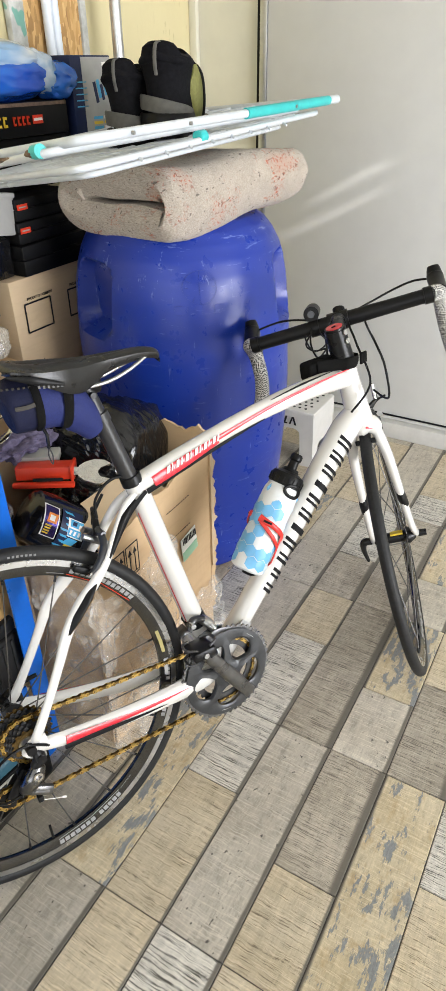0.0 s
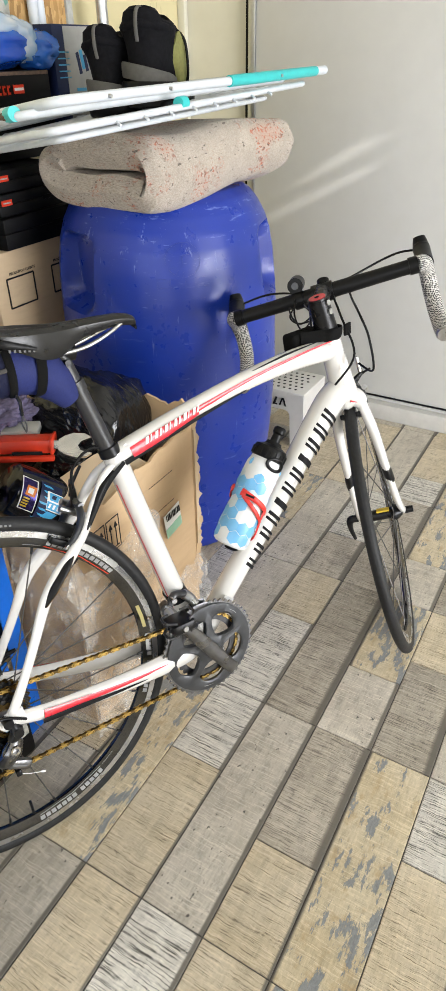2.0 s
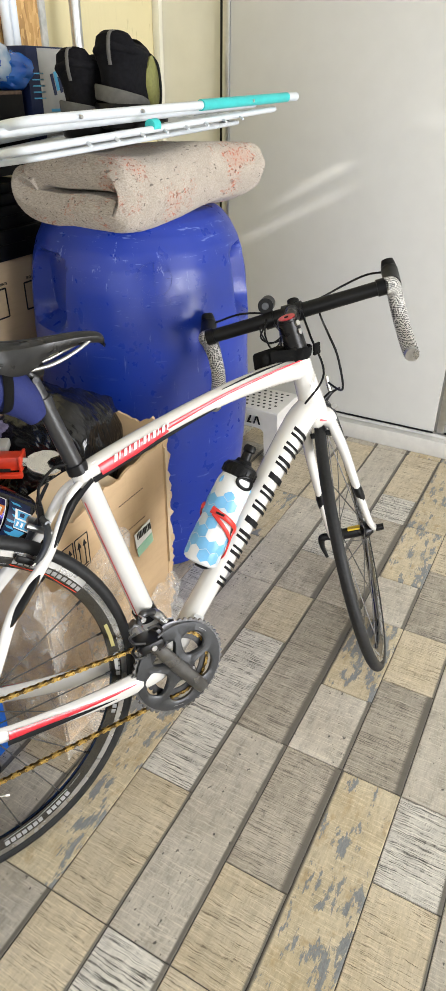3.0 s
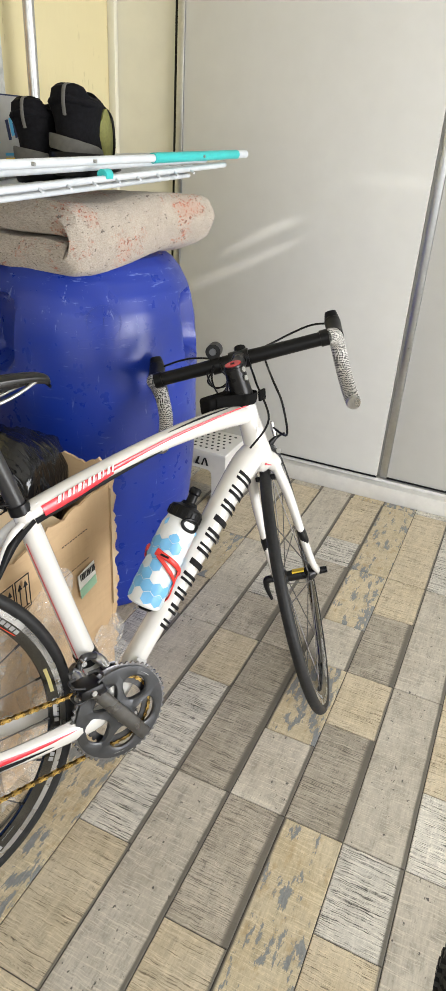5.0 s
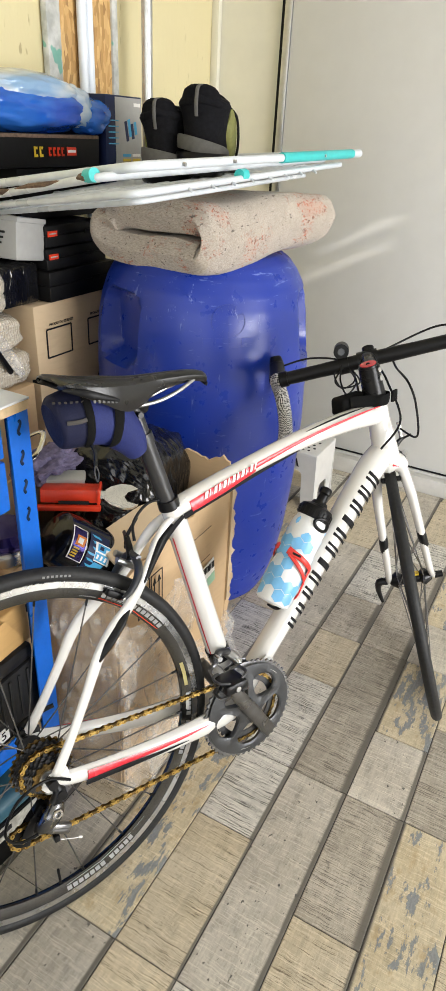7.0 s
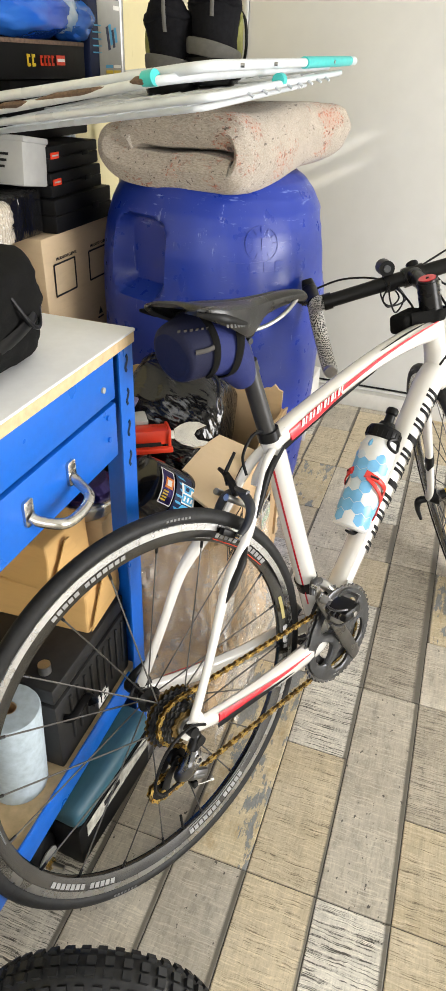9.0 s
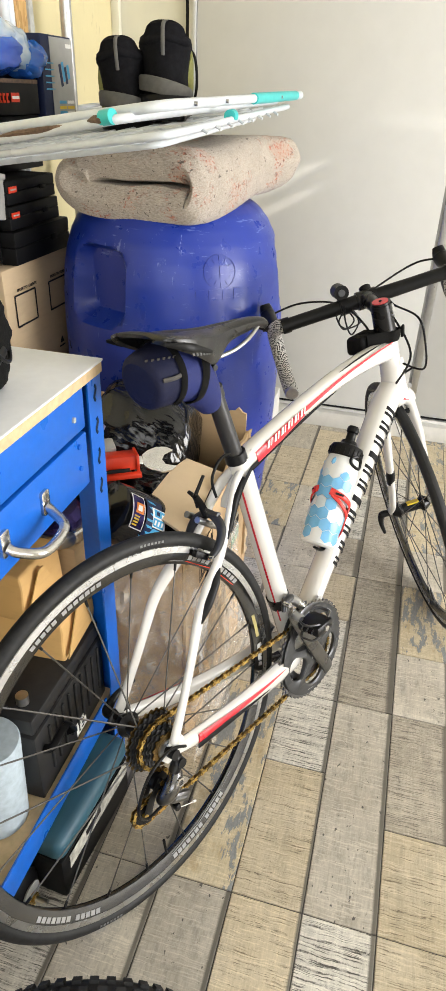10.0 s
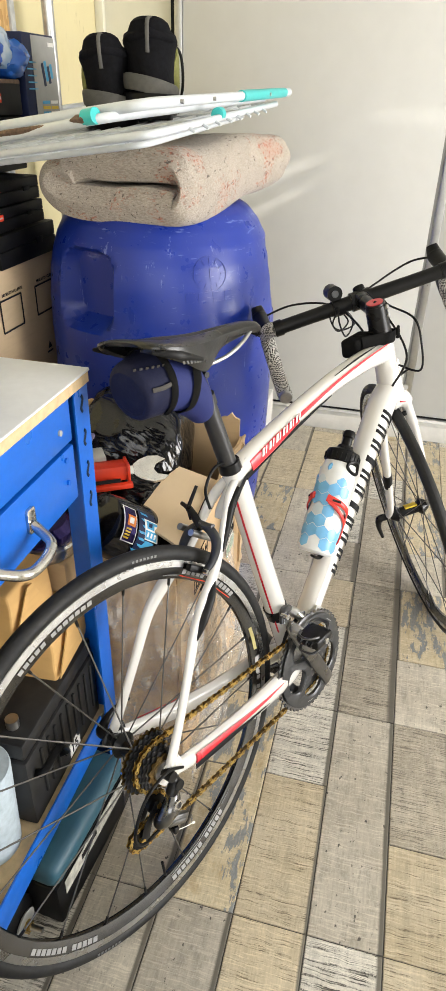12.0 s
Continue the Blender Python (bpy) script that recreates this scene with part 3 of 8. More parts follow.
# ---- the room ----
def slab(name, lo, hi, material, label, bevel=0.0, category=""):
    size = [b - a for a, b in zip(lo, hi)]
    at = [(a + b) / 2 for a, b in zip(lo, hi)]
    ob = link(name, box(size, at, bevel), material, smooth=bevel > 0)
    return tagged(ob, label, category, kind="structure")


floor = slab("floor", (-1.15, -2.45, -0.12), (3.25, 2.85, -0.003), GROUT, "ceramic floor of wood-look planks with dark joints", category="floor")
GX0, GX1, GY0, GY1 = 2.72, 3.25, 1.36, 1.76
for lo, hi in (((-1.15, -2.45), (3.25, GY0)), ((-1.15, GY1), (3.25, 2.85)), ((-1.15, GY0), (GX0, GY1))):
    slab("ceiling", (*lo, 2.6), (*hi, 2.72), CEILING_WHITE, "plain white garage ceiling", category="ceiling")
# mask sheet added in the unseen ceiling; two slits shape the sun streaks
bm = bmesh.new()
cell = 0.005
for i in range(int((GX1 - GX0) / cell)):
    for j in range(int((GY1 - GY0) / cell)):
        c = Vector((GX0 + (i + 0.5) * cell, GY0 + (j + 0.5) * cell, 0))
        gap = False
        for a, b, w0, w1 in (((2.931, 1.483), (2.949, 1.612), 0.038, 0.020), ((2.80, 1.573), (2.788, 1.666), 0.020, 0.030)):
            a, b = Vector((*a, 0)), Vector((*b, 0))
            t = (c - a).dot(b - a) / (b - a).length_squared
            if 0 <= t <= 1 and (c - a.lerp(b, t)).length < w0 + (w1 - w0) * t:
                gap = True
        if not gap:
            v = [bm.verts.new((c.x + dx * cell / 2, c.y + dy * cell / 2, 2.6)) for dx, dy in ((-1, -1), (1, -1), (1, 1), (-1, 1))]
            bm.faces.new(v)
bmesh.ops.remove_doubles(bm, verts=bm.verts, dist=0.0005)
tagged(link("roof_sheet", bm, CEILING_WHITE, smooth=False), "added white ceiling mask with two slits that shape sun streaks", "roof sheet", kind="structure")
# unseen slabs added over both openings to keep direct sun out
slab("porch_roof", (3.25, -9, 2.6), (9.5, 9, 2.7), CEILING_WHITE, "unseen slab added outside the garage gate to block sun", category="roof")
slab("porch_roof", (-6, -9, 2.6), (3.25, -2.45, 2.7), CEILING_WHITE, "unseen slab added outside the doorway to block sun", category="roof")
slab("wall_north", (-1.15, 2.72, 0), (3.25, 2.85, 2.6), CREAM, "pale wall behind the sliding doors", category="wall")
slab("wall_west", (-1.15, -2.3, 0), (-0.97, 2.72, 2.6), YELLOW, "rough pale yellow painted wall", category="wall")
# unseen south wall with a wide doorway, unseen east wall with the open garage gate
slab("wall_south", (-1.15, -2.45, 0), (-0.75, -2.3, 2.6), CREAM, "plain cream wall beside a doorway", category="wall")
slab("wall_south", (2.3, -2.45, 0), (3.25, -2.3, 2.6), CREAM, "plain cream wall beside a doorway", category="wall")
slab("wall_south", (-0.75, -2.45, 2.4), (2.3, -2.3, 2.6), CREAM, "plain cream wall above a doorway", category="wall")
slab("wall_east", (3.1, 2.1, 0), (3.25, 2.72, 2.4), CREAM, "plain cream wall beside the garage gate", category="wall")
slab("wall_east", (3.1, -2.3, 0), (3.25, -0.5, 2.4), CREAM, "plain cream wall beside the garage gate", category="wall")
slab("wall_east", (3.1, -2.3, 2.4), (3.25, 2.72, 2.6), CREAM, "plain cream wall above the garage gate", category="wall")
slab("ground", (3.25, -8, -0.15), (14, 8, -0.02), GROUT, "grey concrete yard outside the garage", category="ground")


def sliding_door(name, x0, x1, y, z0, z1, label, seal):
    d = empty(name, pose((x0 + x1) / 2, y, z0), label, "sliding door", kind="structure")
    w, h = x1 - x0, z1 - z0
    part("panel", box((w, 0.022, h), (0, 0.011, h / 2), 0.0015), DOOR_WHITE, d)
    part("edge_profile", box((0.028, 0.03, h), (-w / 2 - 0.0145, 0.009, h / 2), 0.003), ALU, d, "brushed aluminium edge profile")
    part("seal", box((0.014, 0.02, h), (-w / 2 - 0.036, 0.016, h / 2)), seal, d, "rubber seal")
    # black strip that stands for the shade in the gap below the panel
    part("bottom_rail", box((w, 0.026, 0.006), (0, 0.009, 0.001)), BLACK_GAP, d, "black strip coloured as the shade in the bottom gap", smooth=False)
    return d


sliding_door("door_1", -0.652, 0.262, 2.66, 0.088, 2.45, "tall white laminate sliding door with aluminium edge", BLACK_GAP)
sliding_door("door_2", 0.302, 1.2, 2.672, 0.088, 2.45, "tall white laminate sliding door with aluminium edge", GREY_BOX)
sliding_door("door_3", 1.24, 2.15, 2.66, 0.088, 2.45, "tall white laminate sliding door with aluminium edge", GREY_BOX)
slab("wall_panel", (-0.97, 2.684, 0.0), (-0.699, 2.718, 2.45), CREAM, "pale cream fixed panel beside the sliding doors", category="wall panel")
slab("wall_panel", (2.15, 2.684, 0.0), (3.1, 2.718, 2.45), CREAM, "pale cream fixed panel beside the sliding doors", category="wall panel")
slab("trim", (-0.97, 2.66, 2.45), (3.1, 2.72, 2.6), PLINTH, "white header over the sliding doors", category="trim")
base = slab("baseboard", (-0.692, 2.632, 0.0), (3.1, 2.716, 0.066), PLINTH, "white plinth with a ledge under the sliding doors", 0.003, "baseboard")
part("track", box((3.7, 0.05, 0.012), (1.2, 2.692, 0.073)), PLINTH, base, smooth=False)
slab("trim", (-0.969, 2.66, 0), (-0.94, 2.683, 2.45), CREAM, "narrow cream corner trim", 0.002, "trim")

# board, strips and pipes on the yellow wall
board = empty("osb_panel", pose(-0.967, 1.95, 1.2), "tall strand board panel framed with taped strips on the wall", "wall panel")
part("board", box((0.014, 0.225, 1.3), (0.008, -0.022, 0.65)), OSB, board, smooth=False)
for y, w in ((-0.163, 0.055), (0.1045, 0.027)):
    part("edge_strip", box((0.022, w, 1.3), (0.0115, y, 0.65), 0.005), FOAM, board, "grey-green taped edge strip")
part("tape", box((0.002, 0.13, 0.035), (0.017, -0.03, 0.385), 0, pose(0, 0, 0, 4, 0, 0)), TAPE, board, "silver tape", smooth=False)
for y, top in ((1.886, 2.5), (1.9135, 2.5)):
    tagged(link("plastic_pipe", rod((-0.932, y, 1.0), (-0.932, y, top), 0.0135, seg=14), PVC), "pale blue-white plastic pipe standing on end", "pipe", "pipes on the wall")
tagged(link("steel_pipe", rod((-0.862, 2.097, 0.0), (-0.862, 2.097, 2.598), 0.0165, seg=18), GALV), "galvanised steel pole standing before the yellow wall", "pipe")


# ---- drum, folded mat, drying rack, boots ----
DX, DY = -0.409, 1.704


def drum():
    d = empty("plastic_drum", pose(DX, DY, 0), "tall scuffed blue polyethylene drum standing on the floor", "drum")
    prof = [(0.0, 0.0), (0.215, 0.0), (0.232, 0.006), (0.242, 0.03), (0.262, 0.10), (0.279, 0.2), (0.290, 0.33), (0.297, 0.45), (0.300, 0.55), (0.297, 0.64),
            (0.299, 0.70), (0.296, 0.77), (0.289, 0.83), (0.278, 0.88), (0.264, 0.92), (0.247, 0.95), (0.226, 0.974), (0.200, 0.990), (0.16, 0.995), (0.0, 0.995)]
    fine = [prof[0], prof[1]]
    for a, b in zip(prof[1:], prof[2:]):
        for s in range(1, 6):
            f = s / 5
            fine.append((a[0] + (b[0] - a[0]) * f, a[1] + (b[1] - a[1]) * f))
    prof = [(r * 0.967, z) for r, z in prof]
    fine = [(r * 0.967, z) for r, z in fine]
    bm = lathe(fine, 180)
    for v in bm.verts:
        r = math.hypot(v.co.x, v.co.y)
        if r < 0.2 or v.co.z > 0.975:
            continue
        a = math.degrees(math.atan2(v.co.y, v.co.x))
        for mid in (-112.0, 17.0, 128.0):
            off = (a - mid + 180) % 360 - 180
            # hand holds: flat pockets pressed into the shoulder
            u_, v_ = abs(off) / 17.5, abs(v.co.z - 0.822) / 0.088
            k = min(1.0, max(0.0, (1 - (u_ ** 5 + v_ ** 5) ** 0.2) / 0.17))
            if k > 0:
                k = k * k * (3 - 2 * k)
                target = 0.226 / max(0.5, math.cos(math.radians(off)))
                nr = r + (min(r, target) - r) * k
                v.co.x, v.co.y = v.co.x * nr / r, v.co.y * nr / r
        dent = noise.noise(v.co * 6.0) * 0.0025
        v.co.x, v.co.y = v.co.x * (1 + dent / r), v.co.y * (1 + dent / r)
    part("body", bm, DRUM, d)

    def skin(z):
        for a, b in zip(prof[2:], prof[3:]):
            if a[1] <= z <= b[1]:
                return a[0] + (b[0] - a[0]) * (z - a[1]) / (b[1] - a[1])
        return 0.3

    def on_skin(bm, mid):
        # wraps a flat drawing (x along the girth, y height) round the drum
        for v in bm.verts:
            r = skin(v.co.y) + v.co.z
            w = radians(mid) + v.co.x / r
            v.co = Vector((r * math.cos(w), r * math.sin(w), v.co.y))
        return bm
    bm = bmesh.new()
    bars = [(-0.052, 0.022), (-0.021, 0.024), (0.012, 0.02), (0.043, 0.024)]
    for x, w in bars:
        box((w * 0.9, 0.004, 0.0011), (x, 0.829, 0.0), into=bm)
        box((w * 0.9, 0.004, 0.0011), (x, 0.809, 0.0), into=bm)
        box((0.004, 0.022, 0.0011), (x - w * 0.4, 0.819, 0.0), into=bm)
    tagged(part("embossed_mark", on_skin(bm, -48), DRUM, d), kind="stuff")
    bm = bmesh.new()
    for k in range(48):
        w = 2 * math.pi * k / 48
        box((0.0055, 0.0028, 0.0011), (0.04 * math.cos(w), 0.868 + 0.036 * math.sin(w), 0), turn=pose(0, 0, 0, 0, 0, math.degrees(w) + 90), into=bm)
    for k in range(12):
        w = 2 * math.pi * k / 12
        box((0.010, 0.0028, 0.0011), (0.030 * math.cos(w), 0.868 + 0.028 * math.sin(w), 0), turn=pose(0, 0, 0, 0, 0, math.degrees(w)), into=bm)
    box((0.004, 0.024, 0.0011), (0, 0.868, 0), into=bm)
    box((0.016, 0.003, 0.0011), (0.006, 0.879, 0), into=bm)
    tagged(part("embossed_mark", on_skin(bm, -48), DRUM, d), kind="stuff")
    for z, w, n in ((0.782, 0.115, 16), (0.757, 0.15, 22)):
        bm = bmesh.new()
        for k in range(n):
            box((w / n * 0.6, 0.0055, 0.0012), (-w / 2 + w * (k + 0.5) / n, z, 0), into=bm)
        tagged(part("embossed_mark", on_skin(bm, -48), DRUM, d), kind="stuff")
    return d


drum()


def folded_mat():
    """A thick felt sheet folded over on its right edge; the layers open towards the left."""
    ax = Matrix(((0.99, 0.343, 0, -0.268), (-0.06, 0.94, 0, 1.456), (0, 0, 1, 0.966), (0, 0, 0, 1)))
    upper = [(-0.285, 0.106), (-0.245, 0.115), (-0.15, 0.114), (-0.07, 0.114), (-0.034, 0.110), (-0.014, 0.074), (-0.030, 0.034), (-0.06, 0.031), (-0.13, 0.034), (-0.20, 0.034), (-0.288, 0.036), (-0.328, 0.056), (-0.330, 0.080), (-0.306, 0.094), (-0.268, 0.088)]
    path = smooth_path([(x, 0, z) for x, z in upper], 6)
    bm = bmesh.new()
    length, half = 0.43, 0.0405
    rows = 26
    outline = []
    n = len(path)
    grid = []
    for i, c in enumerate(path):
        t = (path[min(i + 1, n - 1)] - path[max(i - 1, 0)]).normalized()
        nrm = Vector((-t.z, 0, t.x))
        loop = []
        h = half * (0.93 + 0.12 * noise.noise(c * 14))
        if i < n * 0.62:
            # the sheet is pinched where it turns over
            h *= 1 - 0.50 * math.exp(-((c.x + 0.017) / 0.018) ** 2)
        if i > n * 0.68:
            h *= 1 - 0.40 * (i - n * 0.68) / (n * 0.32)
        for k in range(rows * 2):
            if k < rows:
                f, s = k / (rows - 1), 1
            else:
                f, s = (rows * 2 - 1 - k) / (rows - 1), -1
            e = min(f, 1 - f) * length
            rnd = 1.0 if e > 0.03 else math.sqrt(max(0.0, 1 - (1 - e / 0.03) ** 2)) * 0.94 + 0.06
            y = f * length
            p = c + nrm * h * s * rnd + Vector((0, y, 0))
            p.z += 0.016 * noise.noise(Vector((p.x * 5, p.y * 5, 2.0)))
            p.x += 0.010 * noise.noise(Vector((p.x * 6, p.y * 6, 7.0)))
            # the far right end curls up over the drum's rim
            near = max(0.0, 1 + c.x / 0.22)
            rel = min(1.0, max(0.0, p.z / 0.15))
            p.z += near * f ** 1.5 * (0.075 * (1 - rel) + 0.022 * rel)
            loop.append(bm.verts.new(p))
        grid.append(loop)
    m = rows * 2
    for a, b in zip(grid, grid[1:]):
        for k in range(m):
            bm.faces.new((a[k], a[(k + 1) % m], b[(k + 1) % m], b[k]))
    bm.faces.new(grid[0][::-1])
    bm.faces.new(grid[-1])
    bmesh.ops.recalc_face_normals(bm, faces=bm.faces)
    ob = link("folded_mat", bm, FELT)
    ob.data.transform(ax)
    return tagged(ob, "thick beige recycled felt mat folded double on the drum", "mat")


folded_mat()


def rounded_loop(corners, r=0.05, steps=5):
    """A closed path through the corners with rounded bends."""
    pts = []
    c = [Vector(p) for p in corners]
    for i in range(len(c)):
        a, b, d = c[i - 1], c[i], c[(i + 1) % len(c)]
        p, q = b + (a - b).normalized() * r, b + (d - b).normalized() * r
        for s in range(steps + 1):
            t = s / steps
            pts.append(p.lerp(b, t).lerp(b.lerp(q, t), t))
    return pts


def drying_rack():
    rk = empty("drying_rack", pose(-0.5, 1.65, 1.16), "folded white clothes drying rack with teal clips on the mat", "drying rack")
    o = Vector((-0.5, 1.65, 1.16))

    def loc(p):
        return Vector(p) - o
    top = [loc(p) for p in ((-0.238, 1.165, 1.196), (-0.196, 2.170, 1.216), (-0.86, 2.21, 1.165), (-0.93, 1.33, 1.098))]
    low = [loc(p) for p in ((-0.215, 1.125, 1.157), (-0.205, 2.10, 1.190), (-0.84, 2.15, 1.130), (-0.97, 1.375, 1.050))]
    leg = [loc(p) for p in ((-0.30, 1.140, 1.176), (-0.215, 2.0, 1.203), (-0.72, 2.05, 1.155), (-0.83, 1.325, 1.088))]
    for name, c, r in (("top_frame", top, 0.0088), ("lower_frame", low, 0.0066), ("leg_frame", leg, 0.0078)):
        part(name, sweep(rounded_loop(c, 0.05), r, 12, raw=True, closed=True), RACK_WHITE, rk)
    wing = [p + Vector((0.0, 0.0, -0.017)) for p in (low[0].lerp(low[2], 0.06), low[1].lerp(low[3], 0.10), low[2].lerp(low[0], 0.05), low[3].lerp(low[1], 0.03))]
    part("wing_frame", sweep(rounded_loop(wing, 0.04), 0.0052, 12, raw=True, closed=True), RACK_WHITE, rk)
    for c, r, n in ((top, 0.0030, 7), (low, 0.0032, 15), (wing, 0.0034, 13)):
        for k in range(1, n + 1):
            f = k / (n + 1)
            part("wire", rod(c[0].lerp(c[3], f), c[1].lerp(c[2], f), r, seg=8), RACK_WHITE, rk)
    for f in (0.30, 0.62):
        part("wire", rod(low[0].lerp(low[1], f), low[3].lerp(low[2], f), 0.0050, seg=8), RACK_WHITE, rk)
    # broad pale slats of the folded wing
    for k in range(5):
        f = 0.07 + 0.185 * k
        a, b = wing[0].lerp(wing[3], f), wing[1].lerp(wing[2], f)
        part("wing_slat", box(((wing[0] - wing[3]).length * 0.085, (b - a).length, 0.004), turn=facing((a + b) / 2 + Vector((0, 0, 0.011)), (wing[0] - wing[3]), (b - a)), bevel=0.001), RACK_WHITE, rk)
    for k in range(8):
        p = low[0].lerp(low[1], 0.16 + 0.085 * k)
        part("wire_end", rod(p, p + Vector((0.018, -0.006, -0.008)), 0.0028, seg=8), RACK_WHITE, rk)
    d = (top[1] - top[0]).normalized()
    part("grip_sleeve", rod(top[0].lerp(top[1], 0.53), top[1] - d * 0.045, 0.0115, seg=16), TEAL, rk, "teal plastic grip sleeve")
    part("end_cap", rod(top[1] - d * 0.046, top[1] + d * 0.012, 0.0106, seg=16), RACK_WHITE, rk)
    for p, ax in ((loc((-0.33, 1.152, 1.176)), leg[3] - leg[0]), (loc((-0.82, 1.318, 1.088)), leg[3] - leg[0]), (loc((-0.215, 1.503, 1.176)), low[1] - low[0])):
        ax = ax.normalized()
        part("clip", rod(p - ax * 0.012, p + ax * 0.012, 0.0122, seg=14), TEAL, rk, "teal plastic clip")
    for f in (0.12, 0.30, 0.75):
        p = top[0].lerp(top[1], f)
        part("rivet", rod(p + Vector((0.009, 0, 0)), p + Vector((0.0145, 0, 0)), 0.0035, seg=10), STEEL, rk)
    for f, g, w in ((0.05, 0.13, 0.0070), (0.22, 0.58, 0.0056), (0.60, 0.80, 0.0066)):
        part("rust_patch", sweep([leg[0].lerp(leg[3], f) + Vector((0, -0.0035, 0.003)), leg[0].lerp(leg[3], (f * 2 + g) / 3) + Vector((0, -0.0052, 0.003)), leg[0].lerp(leg[3], (f + g * 2) / 3) + Vector((0, -0.0046, 0.005)), leg[0].lerp(leg[3], g) + Vector((0, -0.0035, 0.003))], [0.003, w, w * 0.9, 0.003], 8, raw=True), RUST, rk, "rusty patch where the paint is gone")
    return rk


drying_rack()


def boot():
    """A hiking boot with its heel at the origin and its toe along +y."""
    b = empty("hiking_boot", Matrix(), "black suede hiking boot with grey rubber heel and olive panel", "boot", "pair of boots")

    def outline(z0, z1, grow, material, name, label="", lug=False):
        pts = [(0.0, -0.004), (0.028, 0.004), (0.036, 0.05), (0.033, 0.12), (0.044, 0.20), (0.040, 0.26), (0.015, 0.293), (-0.02, 0.29), (-0.043, 0.25), (-0.045, 0.19), (-0.035, 0.12), (-0.036, 0.05), (-0.028, 0.004)]
        loop = smooth_path([(x * grow, y, 0) for x, y in pts + pts[:1]], 4)[:-1]
        bm = bmesh.new()
        rings = []
        for z, k in ((z0, 0.97), (z0 + 0.004, 1.0), (z1 - 0.004, 1.0), (z1, 0.95)):
            rings.append([bm.verts.new((p.x * k, (p.y - 0.14) * k + 0.14, z)) for p in loop])
        n = len(loop)
        for p, q in zip(rings, rings[1:]):
            for s in range(n):
                bm.faces.new((p[s], p[(s + 1) % n], q[(s + 1) % n], q[s]))
        bm.faces.new(rings[0][::-1])
        bm.faces.new(rings[-1])
        return part(name, bm, material, b, label)
    outline(0.0, 0.016, 1.03, BLACK_PLASTIC, "outsole")
    outline(0.014, 0.034, 1.02, SOLE_GREY, "midsole", "grey rubber midsole")
    # upper: rings from the sole up to the padded collar
    bm = bmesh.new()
    levels = [(0.030, 0.043, 0.0, 0.285), (0.055, 0.043, -0.004, 0.270), (0.080, 0.041, -0.003, 0.225), (0.105, 0.041, 0.002, 0.165), (0.125, 0.043, 0.002, 0.138), (0.145, 0.046, -0.004, 0.130), (0.160, 0.044, -0.002, 0.126), (0.166, 0.036, 0.006, 0.116), (0.150, 0.030, 0.012, 0.108), (0.06, 0.028, 0.016, 0.10)]
    rings = []
    seg = 28
    for z, w, y0, y1 in levels:
        r = []
        for s in range(seg):
            a = 2 * math.pi * s / seg
            cy, cx = math.cos(a), math.sin(a)
            y = (y0 + y1) / 2 - cy * (y1 - y0) / 2
            taper = 1.0 - 0.25 * max(0, (y - 0.16) / 0.14)
            x = math.copysign(abs(cx) ** 0.8, cx) * w * taper
            dz = (0.012 * cx * cx - 0.012 * (1 if cy > 0.7 else 0)) if z > 0.14 else 0
            r.append(bm.verts.new((x, y, z - dz + 0.003 * noise.noise(Vector((x * 30, y * 30, z * 30))))))
        rings.append(r)
    for p, q in zip(rings, rings[1:]):
        for s in range(seg):
            bm.faces.new((p[s], p[(s + 1) % seg], q[(s + 1) % seg], q[s]))
    bm.faces.new(rings[0])
    bmesh.ops.recalc_face_normals(bm, faces=bm.faces)
    part("upper", bm, SUEDE, b)
    part("collar", sweep([(0.0, 0.000, 0.151), (0.030, 0.02, 0.143), (0.036, 0.07, 0.138), (0.025, 0.12, 0.142), (-0.025, 0.12, 0.142), (-0.036, 0.07, 0.138), (-0.030, 0.02, 0.143)], 0.0095, 10, closed=True), SUEDE, b)
    # heel counter in grey rubber
    arc = [radians(-100 + 200 * s / 16) for s in range(17)]
    part("heel_counter", sweep([(math.sin(a) * 0.0462, 0.054 - math.cos(a) * 0.0625, 0.062 - 0.006 * (1 - math.cos(a)) - 0.012 * math.sin(a)) for a in arc], [0.010] + [0.0150] * 5 + [0.010], 12, 0.17, (0, 0, 1), raw=True, power=3.0), SOLE_GREY, b, "grey rubber heel counter")
    part("heel_bumper", sweep([(math.sin(a) * 0.0465, 0.052 - math.cos(a) * 0.0625, 0.030) for a in arc], 0.019, 12, 0.25, (0, 0, 1), raw=True), BLACK_PLASTIC, b, "black rubber heel bumper")
    part("pull_loop", sweep([(-0.004, -0.006, 0.118), (-0.004, -0.012, 0.142), (-0.003, -0.006, 0.170), (0.002, 0.004, 0.176), (0.003, 0.010, 0.160)], 0.0033, 8, 0.45, (1, 0, 0)), SOLE_GREY, b, "grey webbing pull loop")
    for sx in (1, -1):
        part("side_panel", lump((0.020, 0.090, 0.110), (sx * 0.040, 0.122, 0.082), 3, 0.06, 2.0, 3.0, 3, pose(0, 0, 0, 18, 0, 0)), OLIVE, b, "olive fabric side panel")
    part("lace", sweep([(0.036, 0.118, 0.142), (0.052, 0.122, 0.12), (0.056, 0.125, 0.07), (0.050, 0.135, 0.028)], 0.0026, 8), BLACK_PLASTIC, b)
    part("lace", sweep([(-0.02, 0.128, 0.15), (0.0, 0.136, 0.14), (0.03, 0.13, 0.142)], 0.0026, 8), BLACK_PLASTIC, b)
    return b


first = boot()
WIDE = Matrix.Diagonal((1.30, 1.05, 1.06, 1))
first.matrix_world = pose(-0.404, 1.640, 1.156, 0, 0, 19) @ WIDE
